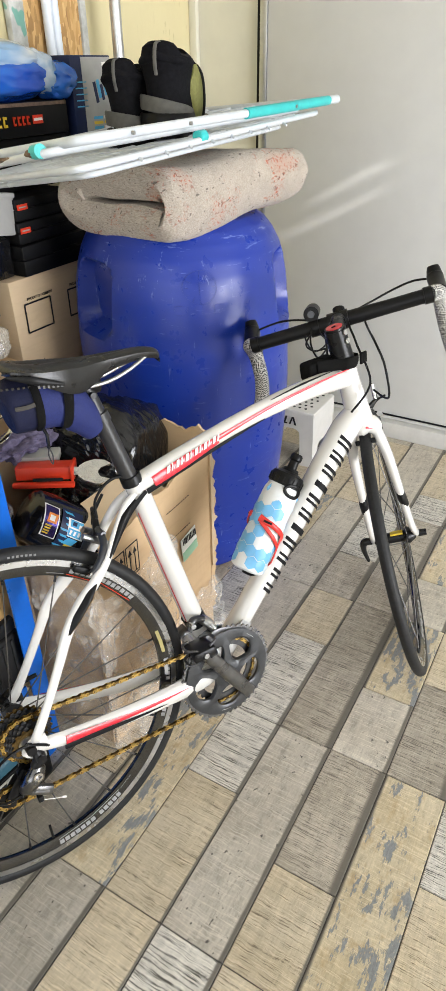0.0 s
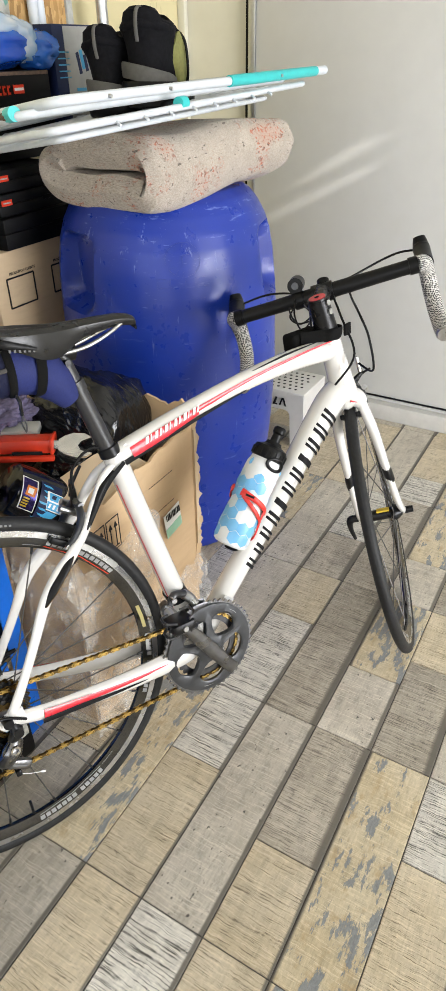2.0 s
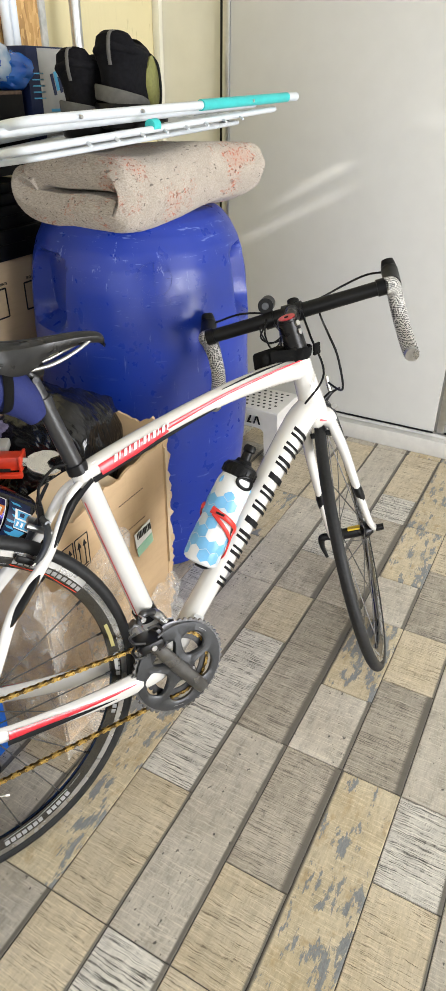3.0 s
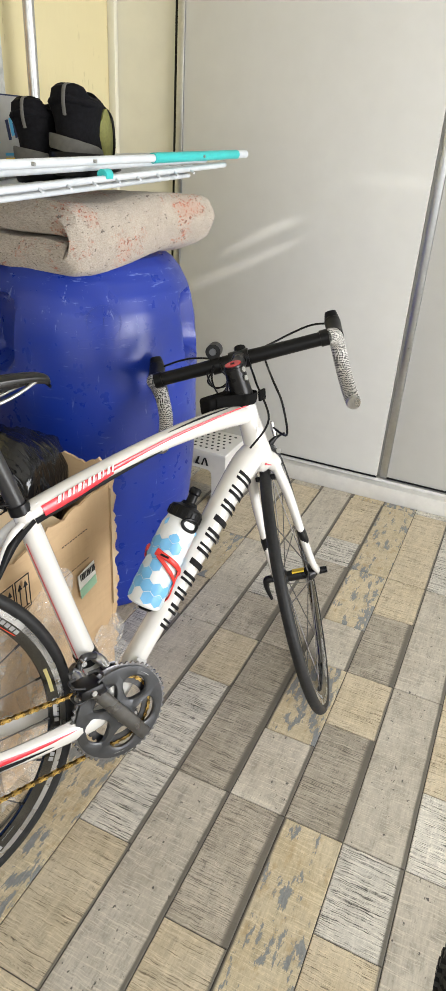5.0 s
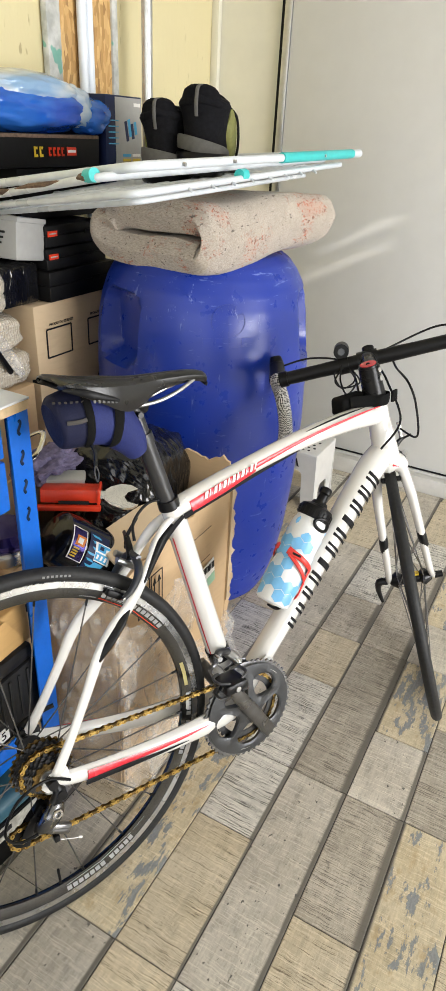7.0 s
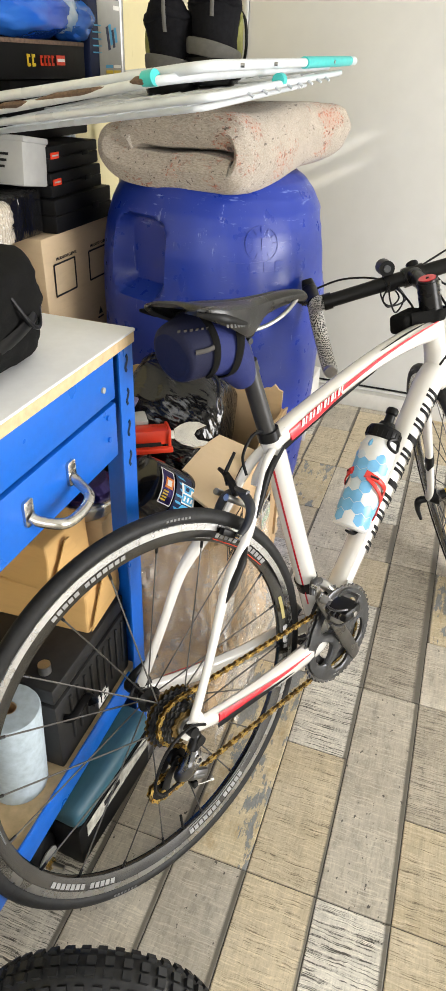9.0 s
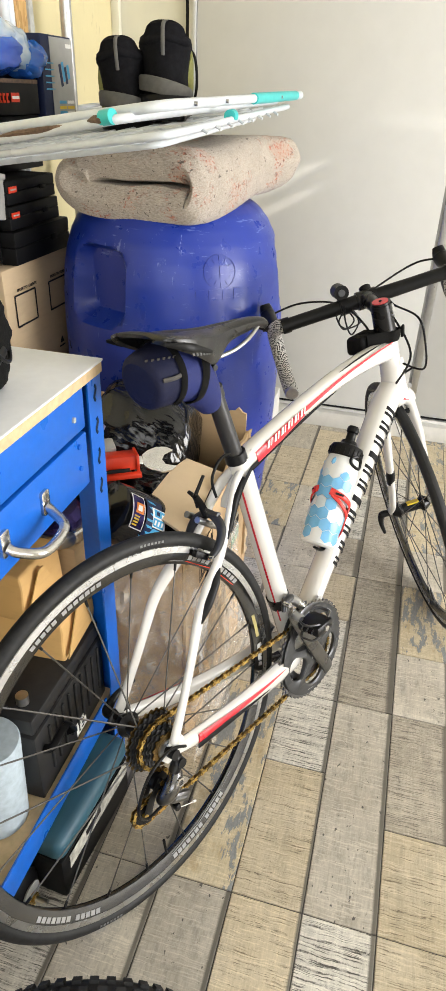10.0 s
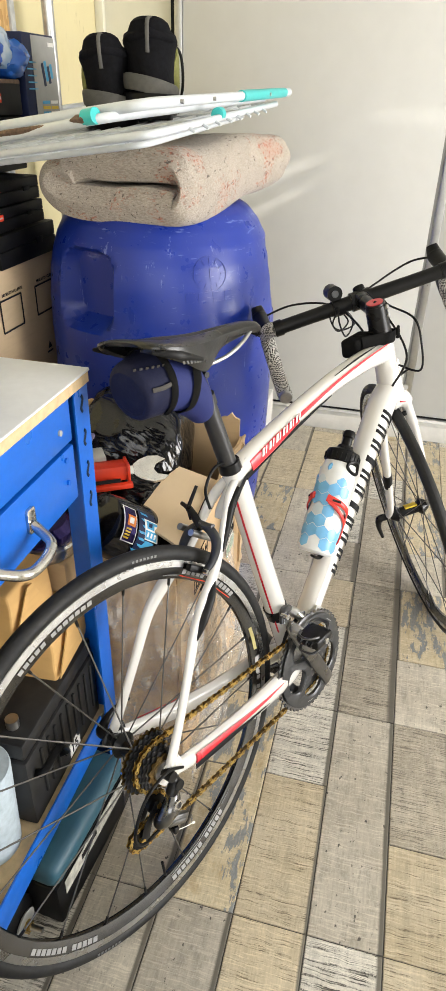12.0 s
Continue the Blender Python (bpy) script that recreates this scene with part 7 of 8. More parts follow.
for s, label in ((-1, "dark grey right crank arm"), (1, "dark grey left crank arm")):
    y0_ = -0.060 if s < 0 else 0.056
    y1_ = -0.082 if s < 0 else 0.078
    e = ad * (0.1725 if s < 0 else -0.1725)
    part("crank_arm", sweep([BB + Vector((0, y0_ * 0.88, 0)) - e * 0.50, BB + Vector((0, y0_ * 0.97, 0)) - e * 0.26, BB + Vector((0, y0_ * 1.03, 0)), BB + e * 0.5 + Vector((0, (y0_ + y1_) / 2, 0)), BB + e * 0.95 + Vector((0, y1_, 0)), BB + e * 1.06 + Vector((0, y1_, 0))], [0.0135, 0.0140, 0.0150, 0.0132, 0.0125, 0.008], 16, 0.40, (-ad.z, 0, ad.x), power=2.6), RING_GREY, cr, label)
    ya = y1_ * 1.06
    o_ = -1 if s < 0 else 1
    c = BB + e + Vector((0, ya, 0))
    part("pedal", sweep([c, c + Vector((0, o_ * 0.012, 0)), c + Vector((0, o_ * 0.018, 0)), c + Vector((0, o_ * 0.07, 0))], [0.0085, 0.008, 0.006, 0.005], 16, raw=True), STEEL, cr, "small black and steel clipless pedal")
    pc = c + Vector((0, o_ * 0.044, 0))
    part("pedal_body", box((0.046, 0.046, 0.020), pc, 0.006), BLACK_ALLOY, cr)
    for q in (1, -1):
        for r_ in (1, -1):
            part("pedal_cleat_plate", sweep([pc + V(q * 0.012, r_ * 0.012, 0.018), pc + V(q * 0.026, r_ * 0.015, 0.012), pc + V(q * 0.029, r_ * 0.014, 0), pc + V(q * 0.026, r_ * 0.015, -0.012), pc + V(q * 0.012, r_ * 0.012, -0.018)], 0.0029, 8, 0.8), DARK_STEEL, cr, "dark steel cleat plate")
        part("pedal_screw", rod(pc + V(q * 0.016, 0.0, 0.0235 * -o_), pc + V(q * 0.016, 0.0, 0.026 * -o_), 0.0045, seg=10), STEEL, cr)
        part("spring", sweep([pc + V(q * 0.020, 0.006 * math.sin(j * 1.6), -0.016 + j * 0.0027) + V(0.006 * math.cos(j * 1.6), 0) for j in range(13)], 0.0014, 6), DARK_STEEL, cr)

# chain: rows of outer and inner plates
bm = bmesh.new()
SP = Vector((0.0, -0.043, 0.334))
JW = Vector((-0.014, -0.043, 0.268))
LW = Vector((-0.056, -0.043, 0.232))
path = []
for k in range(21):
    a = radians(98 - k * 9.3)
    path.append(BB + Vector((0.0705 * math.cos(a), -0.0380, 0.0705 * math.sin(a))))
for k in range(6):
    a = radians(-100 - k * 30)
    path.append(LW + Vector((0.020 * math.cos(a), 0, 0.020 * math.sin(a))))
for k in range(6):
    a = radians(-60 + k * 26)
    path.append(JW + Vector((0.020 * math.cos(a), 0, 0.020 * math.sin(a))))
for k in range(10):
    a = radians(-120 - k * 17.5)
    path.append(SP + Vector((0.040 * math.cos(a), 0, 0.040 * math.sin(a))))
path.append(path[0])
pts_c = []
step = 0.0127
acc = 0.0
for a, b in zip(path, path[1:]):
    L = (b - a).length
    while acc < L:
        pts_c.append(a.lerp(b, acc / L))
        acc += step
    acc -= L
inner = bmesh.new()
for k, (a, b) in enumerate(zip(pts_c, pts_c[1:])):
    d = b - a
    if d.length > 0.02:
        continue
    turn = facing((a + b) / 2, d, (0, 1, 0))
    wide = 0.0064 if k % 2 else 0.0042
    link_bm = bm if k % 2 else inner
    for q in (1, -1):
        mm = turn @ Matrix.Translation((0, q * wide / 2, 0)) @ Matrix.Rotation(radians(90), 4, "X")
        plate([(-0.0092, 0), (-0.0075, 0.0036), (-0.0045, 0.0036), (0, 0.0022), (0.0045, 0.0036), (0.0075, 0.0036), (0.0092, 0), (0.0075, -0.0036), (0.0045, -0.0036), (0, -0.0022), (-0.0045, -0.0036), (-0.0075, -0.0036)], 0.0011, mm, into=link_bm)
    rod(a + Vector((0, 0.0046, 0)), a - Vector((0, 0.0046, 0)), 0.0017, seg=6, into=inner)
chain = part("chain", bm, GOLD, bike, "gold coloured chain", smooth=False)
tagged(part("inner_chain", inner, DARK_GOLD, chain, smooth=False), kind="stuff")

# derailleurs
rd = part("rear_derailleur", sweep([V(0.008, 0.322, -0.066), V(0.010, 0.306, -0.070), V(0.000, 0.292, -0.070)], [0.010, 0.013, 0.012], 14, 0.8), BLACK_ALLOY, bike, "black and grey rear derailleur")
part("hanger_bolt", rod(V(0.011, 0.307, -0.070), V(0.011, 0.307, -0.082), 0.0095, 0.0085, 18), BLACK_ALLOY, rd)
part("knuckle", sweep([V(0.006, 0.290, -0.068), V(-0.006, 0.274, -0.072), V(-0.018, 0.256, -0.066), V(-0.026, 0.246, -0.056)], [0.014, 0.0205, 0.019, 0.012], 18, 0.72), RING_GREY, rd, "silver-grey parallelogram")
part("outer_link", box((0.044, 0.012, 0.019), (-0.003, -0.075, 0.245), 0.005, pose(0, 0, 0, 0, 31, 0)), RING_GREY, rd, "silver-grey link plate")
part("link_marking", box((0.026, 0.001, 0.004), (-0.003, -0.0815, 0.245), 0, pose(0, 0, 0, 0, 31, 0)), DULL_PRINT, rd, smooth=False)
part("pivot_ring", ring([(0.0050, 0), (0.0085, 0), (0.0085, 0.010), (0.0050, 0.010)], 24, Matrix.Translation((-0.003, -0.078, 0.282)) @ Matrix.Rotation(radians(90), 4, "X")), CHROME, rd)
part("pivot_bolt", rod(V(-0.003, 0.282, -0.078), V(-0.003, 0.282, -0.083), 0.0050, seg=6), INK, rd)
part("clamp_tab", box((0.010, 0.016, 0.012), (-0.008, -0.068, 0.224), 0.002), BLACK_ALLOY, rd)
for c in (JW, LW):
    part("pulley", rod(c + Vector((0, 0.004, 0)), c - Vector((0, 0.004, 0)), 0.0165, seg=22), BLACK_PLASTIC, rd)
    part("pulley_bolt", rod(c - Vector((0, 0.004, 0)), c - Vector((0, 0.0105, 0)), 0.0045, seg=12), GOLD, rd)
for y in (-0.0355, -0.0515):
    part("cage_plate", sweep([V(JW.x, JW.z + 0.010, y), V((JW.x + LW.x) / 2 - 0.006, (JW.z + LW.z) / 2, y), V(LW.x, LW.z - 0.012, y)], [0.006, 0.008, 0.0095], 10, 0.14, (1, 0, 0.4)), BLACK_ALLOY, rd)
part("cable_loop", sweep([V(0.030, 0.322, -0.072), V(-0.010, 0.350, -0.082), V(-0.058, 0.338, -0.085), V(-0.084, 0.288, -0.080), V(-0.066, 0.250, -0.070), V(-0.034, 0.244, -0.066)], 0.0025, 8), BLACK_PLASTIC, rd)
part("cable_end", sweep([V(-0.012, 0.222, -0.070), V(0.010, 0.208, -0.069), V(0.032, 0.196, -0.067)], 0.0008, 6), WHITE_PRINT, rd, "frayed white cable end")
part("cable_tip", rod(V(0.028, 0.1985, -0.0672), V(0.034, 0.195, -0.0668), 0.002, seg=8), WHITE_PRINT, rd)
fd = part("front_derailleur", sweep([V(0.375, 0.388, -0.012), V(0.385, 0.382, -0.030), V(0.392, 0.368, -0.042)], [0.010, 0.010, 0.008], 12), STEEL, bike, "steel front derailleur")
for y in (-0.036, -0.052):
    part("cage_plate", sweep([V(0.338, 0.338, y), V(0.356, 0.356, y), V(0.388, 0.366, y), V(0.412, 0.365, y)], [0.005, 0.007, 0.007, 0.004], 8, 0.18, (0, 0, 1)), DARK_STEEL, fd)
part("clamp_band", rod(V(0.376, 0.372), V(0.368, 0.395), 0.0232, seg=22), BLACK_ALLOY, fd)
part("link_arm", sweep([V(0.378, 0.392, -0.026), V(0.352, 0.402, -0.034), V(0.338, 0.385, -0.040)], [0.007, 0.008, 0.005], 10), DARK_STEEL, fd)
part("clamp_bolt", rod(V(0.345, 0.40, -0.036), V(0.345, 0.40, -0.050), 0.0055, seg=12), STEEL, fd)


# brakes
def caliper(name, m, label):
    """Dual-pivot caliper: origin at its bolt, x along the bike, y across, z up the wheel."""
    b = part(name, rod(m @ V(-0.026, 0), m @ V(0.022, 0), 0.0058, seg=14), STEEL, bike, label)
    for s in (1, -1):
        part("brake_arm", sweep([m @ V(-0.002, 0.018, -s * 0.018), m @ V(-0.004, 0.012, s * 0.012), m @ V(-0.006, -0.004, s * 0.030), m @ V(-0.006, -0.030, s * 0.033), m @ V(-0.004, -0.052, s * 0.026)], [0.005, 0.0085, 0.0092, 0.0078, 0.006], 12, 0.65, m.to_3x3() @ Vector((0, 1, 0.2))), CRANK_GREY, b, "dark polished brake arm")
        part("brake_pad", box((0.052, 0.010, 0.011), turn=m @ Matrix.Translation((-0.002, s * 0.0165, -0.050)), bevel=0.002), BLACK_PLASTIC, b)
        part("pad_bolt", rod(m @ V(-0.004, -0.050, s * 0.026), m @ V(-0.004, -0.050, s * 0.034), 0.0055, seg=12), CHROME, b)
    part("release_lever", sweep([m @ V(0.0, 0.020, -0.026), m @ V(0.0, 0.034, -0.040), m @ V(-0.004, 0.040, -0.060)], [0.0042, 0.0042, 0.0034], 10, 0.7), BLACK_ALLOY, b)
    part("cable_anchor", rod(m @ V(-0.01, 0.004, -0.040), m @ V(0.006, 0.004, -0.040), 0.006, seg=12), STEEL, b)
    part("arm_link", sweep([m @ V(-0.003, 0.010, -0.006), m @ V(-0.002, 0.024, -0.022), m @ V(0.0, 0.036, -0.040)], [0.0075, 0.007, 0.0058], 10, 0.8), BLACK_ALLOY, b)
    part("barrel_adjuster", rod(m @ V(0.0, 0.034, -0.040), m @ V(0.0, 0.072, -0.036), 0.0036, 0.0028, 12), BLACK_ALLOY, b)
    return b


rb_dir = Matrix.Rotation(radians(36), 4, "Y")
caliper("rear_brake", Matrix.Translation((0.208, 0, 0.622)) @ rb_dir @ Matrix.Rotation(radians(180), 4, "Z") @ Matrix.Scale(1.05, 4), "black rear brake caliper")


# steering assembly: fork, front wheel, stem, bar, turned to the left
def S(p):
    return STEER @ Vector(p)


fw = Vector((0.963, 0, 0.270)).normalized()
HUB = CAP + AX * 0.575 + fw * 0.043
crown = CAP + AX * 0.221
part("fork_crown", sweep([S(crown + Vector((-0.004, 0.030, 0)) + AX * 0.022), S(crown + Vector((0, 0.020, 0)) + AX * 0.006), S(crown), S(crown + Vector((0, -0.020, 0)) + AX * 0.006), S(crown + Vector((-0.004, -0.030, 0)) + AX * 0.022)], [0.014, 0.021, 0.026, 0.021, 0.014], 16), WHITE_PAINT, bike)
for s in (1, -1):
    b = sweep([S(crown + Vector((0, s * 0.026, 0)) + AX * 0.010), S(crown + Vector((0.002, s * 0.037, 0)) + AX * 0.09), S(crown + Vector((0.004, s * 0.043, 0)) + AX * 0.20), S(crown + Vector((0.018, s * 0.048, 0)) + AX * 0.30), S(HUB + Vector((0, s * 0.053, 0.004)))], [0.018, 0.0165, 0.014, 0.0125, 0.011], 14, 0.68, S(fw) - S(Vector((0, 0, 0))))
    blade = part("fork_blade", b, WHITE_PAINT, bike)
    part("fork_insert", sweep([S(crown + Vector((0.003, s * 0.0415, 0)) + AX * 0.185), S(crown + Vector((0.004, s * 0.0435, 0)) + AX * 0.208), S(crown + Vector((0.008, s * 0.046, 0)) + AX * 0.232)], [0.0125, 0.0150, 0.0130], 14, 0.72, S(fw) - S(Vector((0, 0, 0)))), CARBON, blade, "dark elastomer insert")
part("red_marking", sweep([S(crown + Vector((-0.024, -0.010, 0)) + AX * 0.004), S(crown + Vector((-0.018, -0.022, 0)) + AX * 0.010)], [0.004, 0.003], 8, 0.4), RED_PAINT, bike)
front_m = Matrix.Translation(S(HUB)) @ STEER.to_3x3().to_4x4() @ Matrix.Rotation(radians(90), 4, "X")
front = road_wheel("front_wheel", front_m, False)
part("quick_release_lever", sweep([S(HUB + Vector((0, 0.056, 0))), S(HUB + Vector((0, 0.076, 0))), S(HUB + Vector((0.006, 0.082, -0.024))), S(HUB + Vector((0.014, 0.078, -0.058)))], [0.009, 0.010, 0.0065, 0.004], 10), BLACK_ALLOY, front)
part("quick_release_nut", rod(S(HUB - Vector((0, 0.056, 0))), S(HUB - Vector((0, 0.076, 0))), 0.009, 0.008, 14), BLACK_ALLOY, front)
part("hub_label", box((0.020, 0.03, 0.004), turn=Matrix.Translation(S(HUB + Vector((-0.006, -0.006, 0.0125)))) @ STEER.to_3x3().to_4x4()), YELLOW_PRINT, front, smooth=False)
caliper("front_brake", Matrix.Translation(S(crown + fw * 0.034 + AX * 0.008)) @ STEER.to_3x3().to_4x4() @ Matrix.Rotation(radians(17), 4, "Y"), "black front brake caliper")

part("headset_spacer", sweep([CAP + AX * 0.080, CAP + AX * 0.046], [0.0240, 0.0222], 22, raw=True), BLACK_ALLOY, bike)
stem = part("stem", sweep([S(CAP + AX * 0.048), S(CAP + AX * 0.0)], [0.0222, 0.0212], 22, raw=True), BLACK_ALLOY, bike, "black alloy stem")
BAR = CAP + Vector((0.122, 0, 0.005))
part("stem_body", sweep([S(CAP + AX * 0.018), S(CAP + Vector((0.05, 0, -0.008))), S(BAR + Vector((-0.012, 0, 0)))], [0.0165, 0.015, 0.018], 18), BLACK_ALLOY, stem)
part("face_plate", rod(S(BAR + Vector((0, 0.022, 0))), S(BAR - Vector((0, 0.022, 0))), 0.0205, seg=22), BLACK_ALLOY, stem)
part("top_cap", rod(S(CAP + AX * 0.001), S(CAP - AX * 0.005), 0.0195, seg=22), BLACK_ALLOY, stem)
part("cap_disc", rod(S(CAP - AX * 0.0048), S(CAP - AX * 0.0062), 0.0165, seg=22), RED_PAINT, stem, "red top cap disc")
part("cap_mark", sweep([S(CAP - AX * 0.0066 + Vector((-0.007, 0.004, 0))), S(CAP - AX * 0.0066 + Vector((0.0, -0.003, 0))), S(CAP - AX * 0.0066 + Vector((0.008, 0.003, 0)))], 0.0016, 6, 0.4), BLACK_DECAL, stem)
for z in (0.010, 0.028):
    part("stem_bolt", rod(S(CAP + AX * z + Vector((-0.0125, -0.0165, 0))), S(CAP + AX * z + Vector((-0.0155, -0.0205, 0))), 0.0055, seg=12), STEEL, stem)

tops = [BAR + Vector((0.0, 0.196, 0.0)), BAR + Vector((0, 0.11, 0)), BAR, BAR - Vector((0, 0.11, 0)), BAR - Vector((0, 0.196, 0.0))]
hb = part("handlebar", sweep([S(p) for p in tops], [0.0150, 0.0150, 0.0165, 0.0150, 0.0150], 18), CARBON, bike, "matt black handlebar")
for s in (1, -1):
    e = BAR + Vector((0, s * 0.190, 0))
    hook = [e, e + Vector((0.022, s * 0.016, -0.001)), e + Vector((0.062, s * 0.022, -0.014)), e + Vector((0.082, s * 0.023, -0.050)), e + Vector((0.070, s * 0.024, -0.092)), e + Vector((0.030, s * 0.026, -0.126)), e + Vector((-0.022, s * 0.028, -0.144))]
    part("bar_tape", sweep([S(p) for p in hook], 0.0168, 16), TAPE_PERF, hb, "black and white perforated bar tape")
    part("end_plug", sweep([S(hook[-1]), S(hook[-1] + Vector((-0.008, s * 0.0005, -0.003)))], [0.0160, 0.0145], 16, raw=True), STEEL, hb, "shiny bar end plug")
    part("tape_collar", sweep([S(e + Vector((0, -s * 0.012, 0))), S(e + Vector((0.001, s * 0.006, 0)))], [0.0176, 0.0176], 16, raw=True), BLACK_PLASTIC, hb)
    h0 = e + Vector((0.050, s * 0.022, -0.004))
    part("brake_hood", sweep([S(h0), S(h0 + Vector((0.035, 0, 0.014))), S(h0 + Vector((0.062, 0, 0.030))), S(h0 + Vector((0.070, 0, 0.052)))], [0.017, 0.0175, 0.018, 0.0125], 16, 1.1), BLACK_PLASTIC, hb, "black rubber brake hood")
    part("brake_lever", sweep([S(h0 + Vector((0.064, 0, 0.022))), S(h0 + Vector((0.080, 0, -0.01))), S(h0 + Vector((0.074, 0, -0.055))), S(h0 + Vector((0.055, s * 0.004, -0.098)))], [0.009, 0.010, 0.008, 0.006], 12, 0.6), CRANK_GREY, hb, "grey brake lever")

# lamp on the bar, and cables
lp = part("bar_lamp", rod(S(BAR + Vector((-0.012, 0.052, 0.030))), S(BAR + Vector((0.034, 0.052, 0.034))), 0.0165, seg=22), BLACK_PLASTIC, bike, "small round black bar lamp")
part("lamp_button", rod(S(BAR + Vector((-0.0125, 0.052, 0.030))), S(BAR + Vector((-0.016, 0.052, 0.030))), 0.0075, seg=18), CRANK_GREY, lp)
part("lamp_mount", rod(S(BAR + Vector((0, 0.042, 0.0))), S(BAR + Vector((0, 0.062, 0.0))), 0.0195, seg=20), BLACK_PLASTIC, lp)
part("sensor_mount", rod(S(BAR + Vector((0.004, -0.004, 0.012))), S(BAR + Vector((0.012, -0.004, 0.024))), 0.013, seg=18), BLACK_PLASTIC, lp)


def cable(pts, r=0.0024):
    return part("cable", sweep(pts, r, 8, steps=8), BLACK_PLASTIC, bike)


hoodr = S(BAR + Vector((0.105, -0.212, 0.022)))
hoodl = S(BAR + Vector((0.105, 0.212, 0.022)))
cable([hoodr, S(BAR + Vector((0.12, -0.16, 0.030))), S(BAR + Vector((0.10, -0.08, 0.016))), S(BAR + Vector((0.05, -0.02, -0.002))), S(CAP + Vector((0.05, -0.03, -0.04))), V(0.830, 0.76, -0.040), V(0.784, 0.706, -0.030)])
cable([S(BAR + Vector((0.03, -0.05, -0.004))), S(BAR + Vector((0.0, -0.055, -0.03))), S(CAP + Vector((0.01, -0.07, -0.05))), V(0.850, 0.79, -0.062), V(0.868, 0.72, -0.052), S(crown + fw * 0.038 + Vector((0, -0.038, 0.05)))])
cable([hoodl, S(BAR + Vector((0.11, 0.13, 0.026))), S(BAR + Vector((0.06, 0.05, 0.0))), S(CAP + Vector((0.03, 0.03, -0.05))), V(0.76, 0.765, 0.022)])
for k, (dx, dy, dz, out, drop) in enumerate(((-0.002, 0.050, -0.028, 0.026, 0.020), (-0.016, 0.040, -0.034, 0.036, 0.012), (-0.030, 0.046, -0.030, 0.018, 0.030))):
    c = BAR + Vector((dx, dy, dz))
    cable([S(c + Vector((0, 0.01, 0.034))), S(c + Vector((-0.012, out, 0.014 - 0.006 * k))), S(c + Vector((-0.004, out * 0.6, -drop))), S(c + Vector((0.012, -0.014, -0.010))), S(c + Vector((0.018 - 0.010 * k, -0.004, 0.020)))], 0.0019)
part("cable_ferrule", rod(S(crown + fw * 0.038 + Vector((0, -0.038, 0.03))), S(crown + fw * 0.038 + Vector((0, -0.038, 0.062))), 0.0042, seg=12), CHROME, bike)
cable([V(0.325, 0.70, -0.006), V(0.36, 0.722, -0.004), V(0.40, 0.733, 0.0)], 0.0022)
cable([V(0.318, 0.705, -0.004), V(0.262, 0.722, -0.006), V(0.222, 0.700, -0.014), V(0.212, 0.672, -0.028)], 0.0025)

# bottle cage
cd = (V(0.667, 0.645) - V(0.508, 0.437)).normalized()
cn = Vector((-cd.z, 0, cd.x))
B0 = V(0.506, 0.439)
cg = part("bottle_cage", sweep([B0 - cn * 0.041 + cd * 0.02, B0 - cn * 0.040 + cd * 0.09, B0 - cn * 0.041 + cd * 0.15], [0.007, 0.0075, 0.006], 10, 0.4, (0, 1, 0)), RED_CAGE, bike, "red plastic bottle cage")
def round_bottle(ang, h, side_, r=0.0405):
    return B0 + cd * h + cn * (-r * math.cos(radians(ang))) + Vector((0, side_ * r * math.sin(radians(ang)), 0))


for s in (1, -1):
    part("cage_arm", sweep([round_bottle(a, h, s) for a, h in ((4, 0.078), (35, 0.086), (70, 0.096), (105, 0.104), (135, 0.108), (158, 0.110))], [0.005, 0.0050, 0.0052, 0.0056, 0.0062, 0.0078], 10, 0.4, cd), RED_CAGE, cg)
    part("cage_arm", sweep([round_bottle(a, h, s) for a, h in ((150, 0.104), (118, 0.092), (88, 0.080), (58, 0.068))], [0.0040, 0.0040, 0.0040, 0.0036], 10, 0.45, cd), RED_CAGE, cg)
    part("cage_arm", sweep([round_bottle(a, h, s) for a, h in ((62, 0.098), (58, 0.070), (42, 0.036), (8, 0.022))], [0.0036, 0.0040, 0.0040, 0.0042], 10, 0.45, cd), RED_CAGE, cg)
    part("cage_mark", sweep([round_bottle(a, 0.108, s, 0.0432) for a in (118, 130, 142)], 0.0022, 8, 0.3, cd), BLACK_DECAL, cg)
part("cage_foot", sweep([B0 - cn * 0.040 + cd * 0.01, B0 - cn * 0.02 - cd * 0.006, B0 + cn * 0.004 - cd * 0.006], [0.005, 0.007, 0.005], 10, 0.5, (0, 1, 0)), BLACK_PLASTIC, cg, "black cage foot")

# ---- things carried on the bicycle ----
bt = empty("water_bottle", BIKE @ axis_to(B0, B0 + cd), "frosted white water bottle with blue hexagons in the cage", "bottle")
part("body", lathe([(0, 0.0), (0.030, 0.0), (0.0350, 0.004), (0.0365, 0.012), (0.0365, 0.078), (0.0345, 0.090), (0.0343, 0.104), (0.0362, 0.116), (0.0365, 0.164), (0.0352, 0.174), (0.0325, 0.182), (0.0315, 0.188), (0.0318, 0.194), (0, 0.196)], 44), BOTTLE, bt)
hexes = random.Random(5)
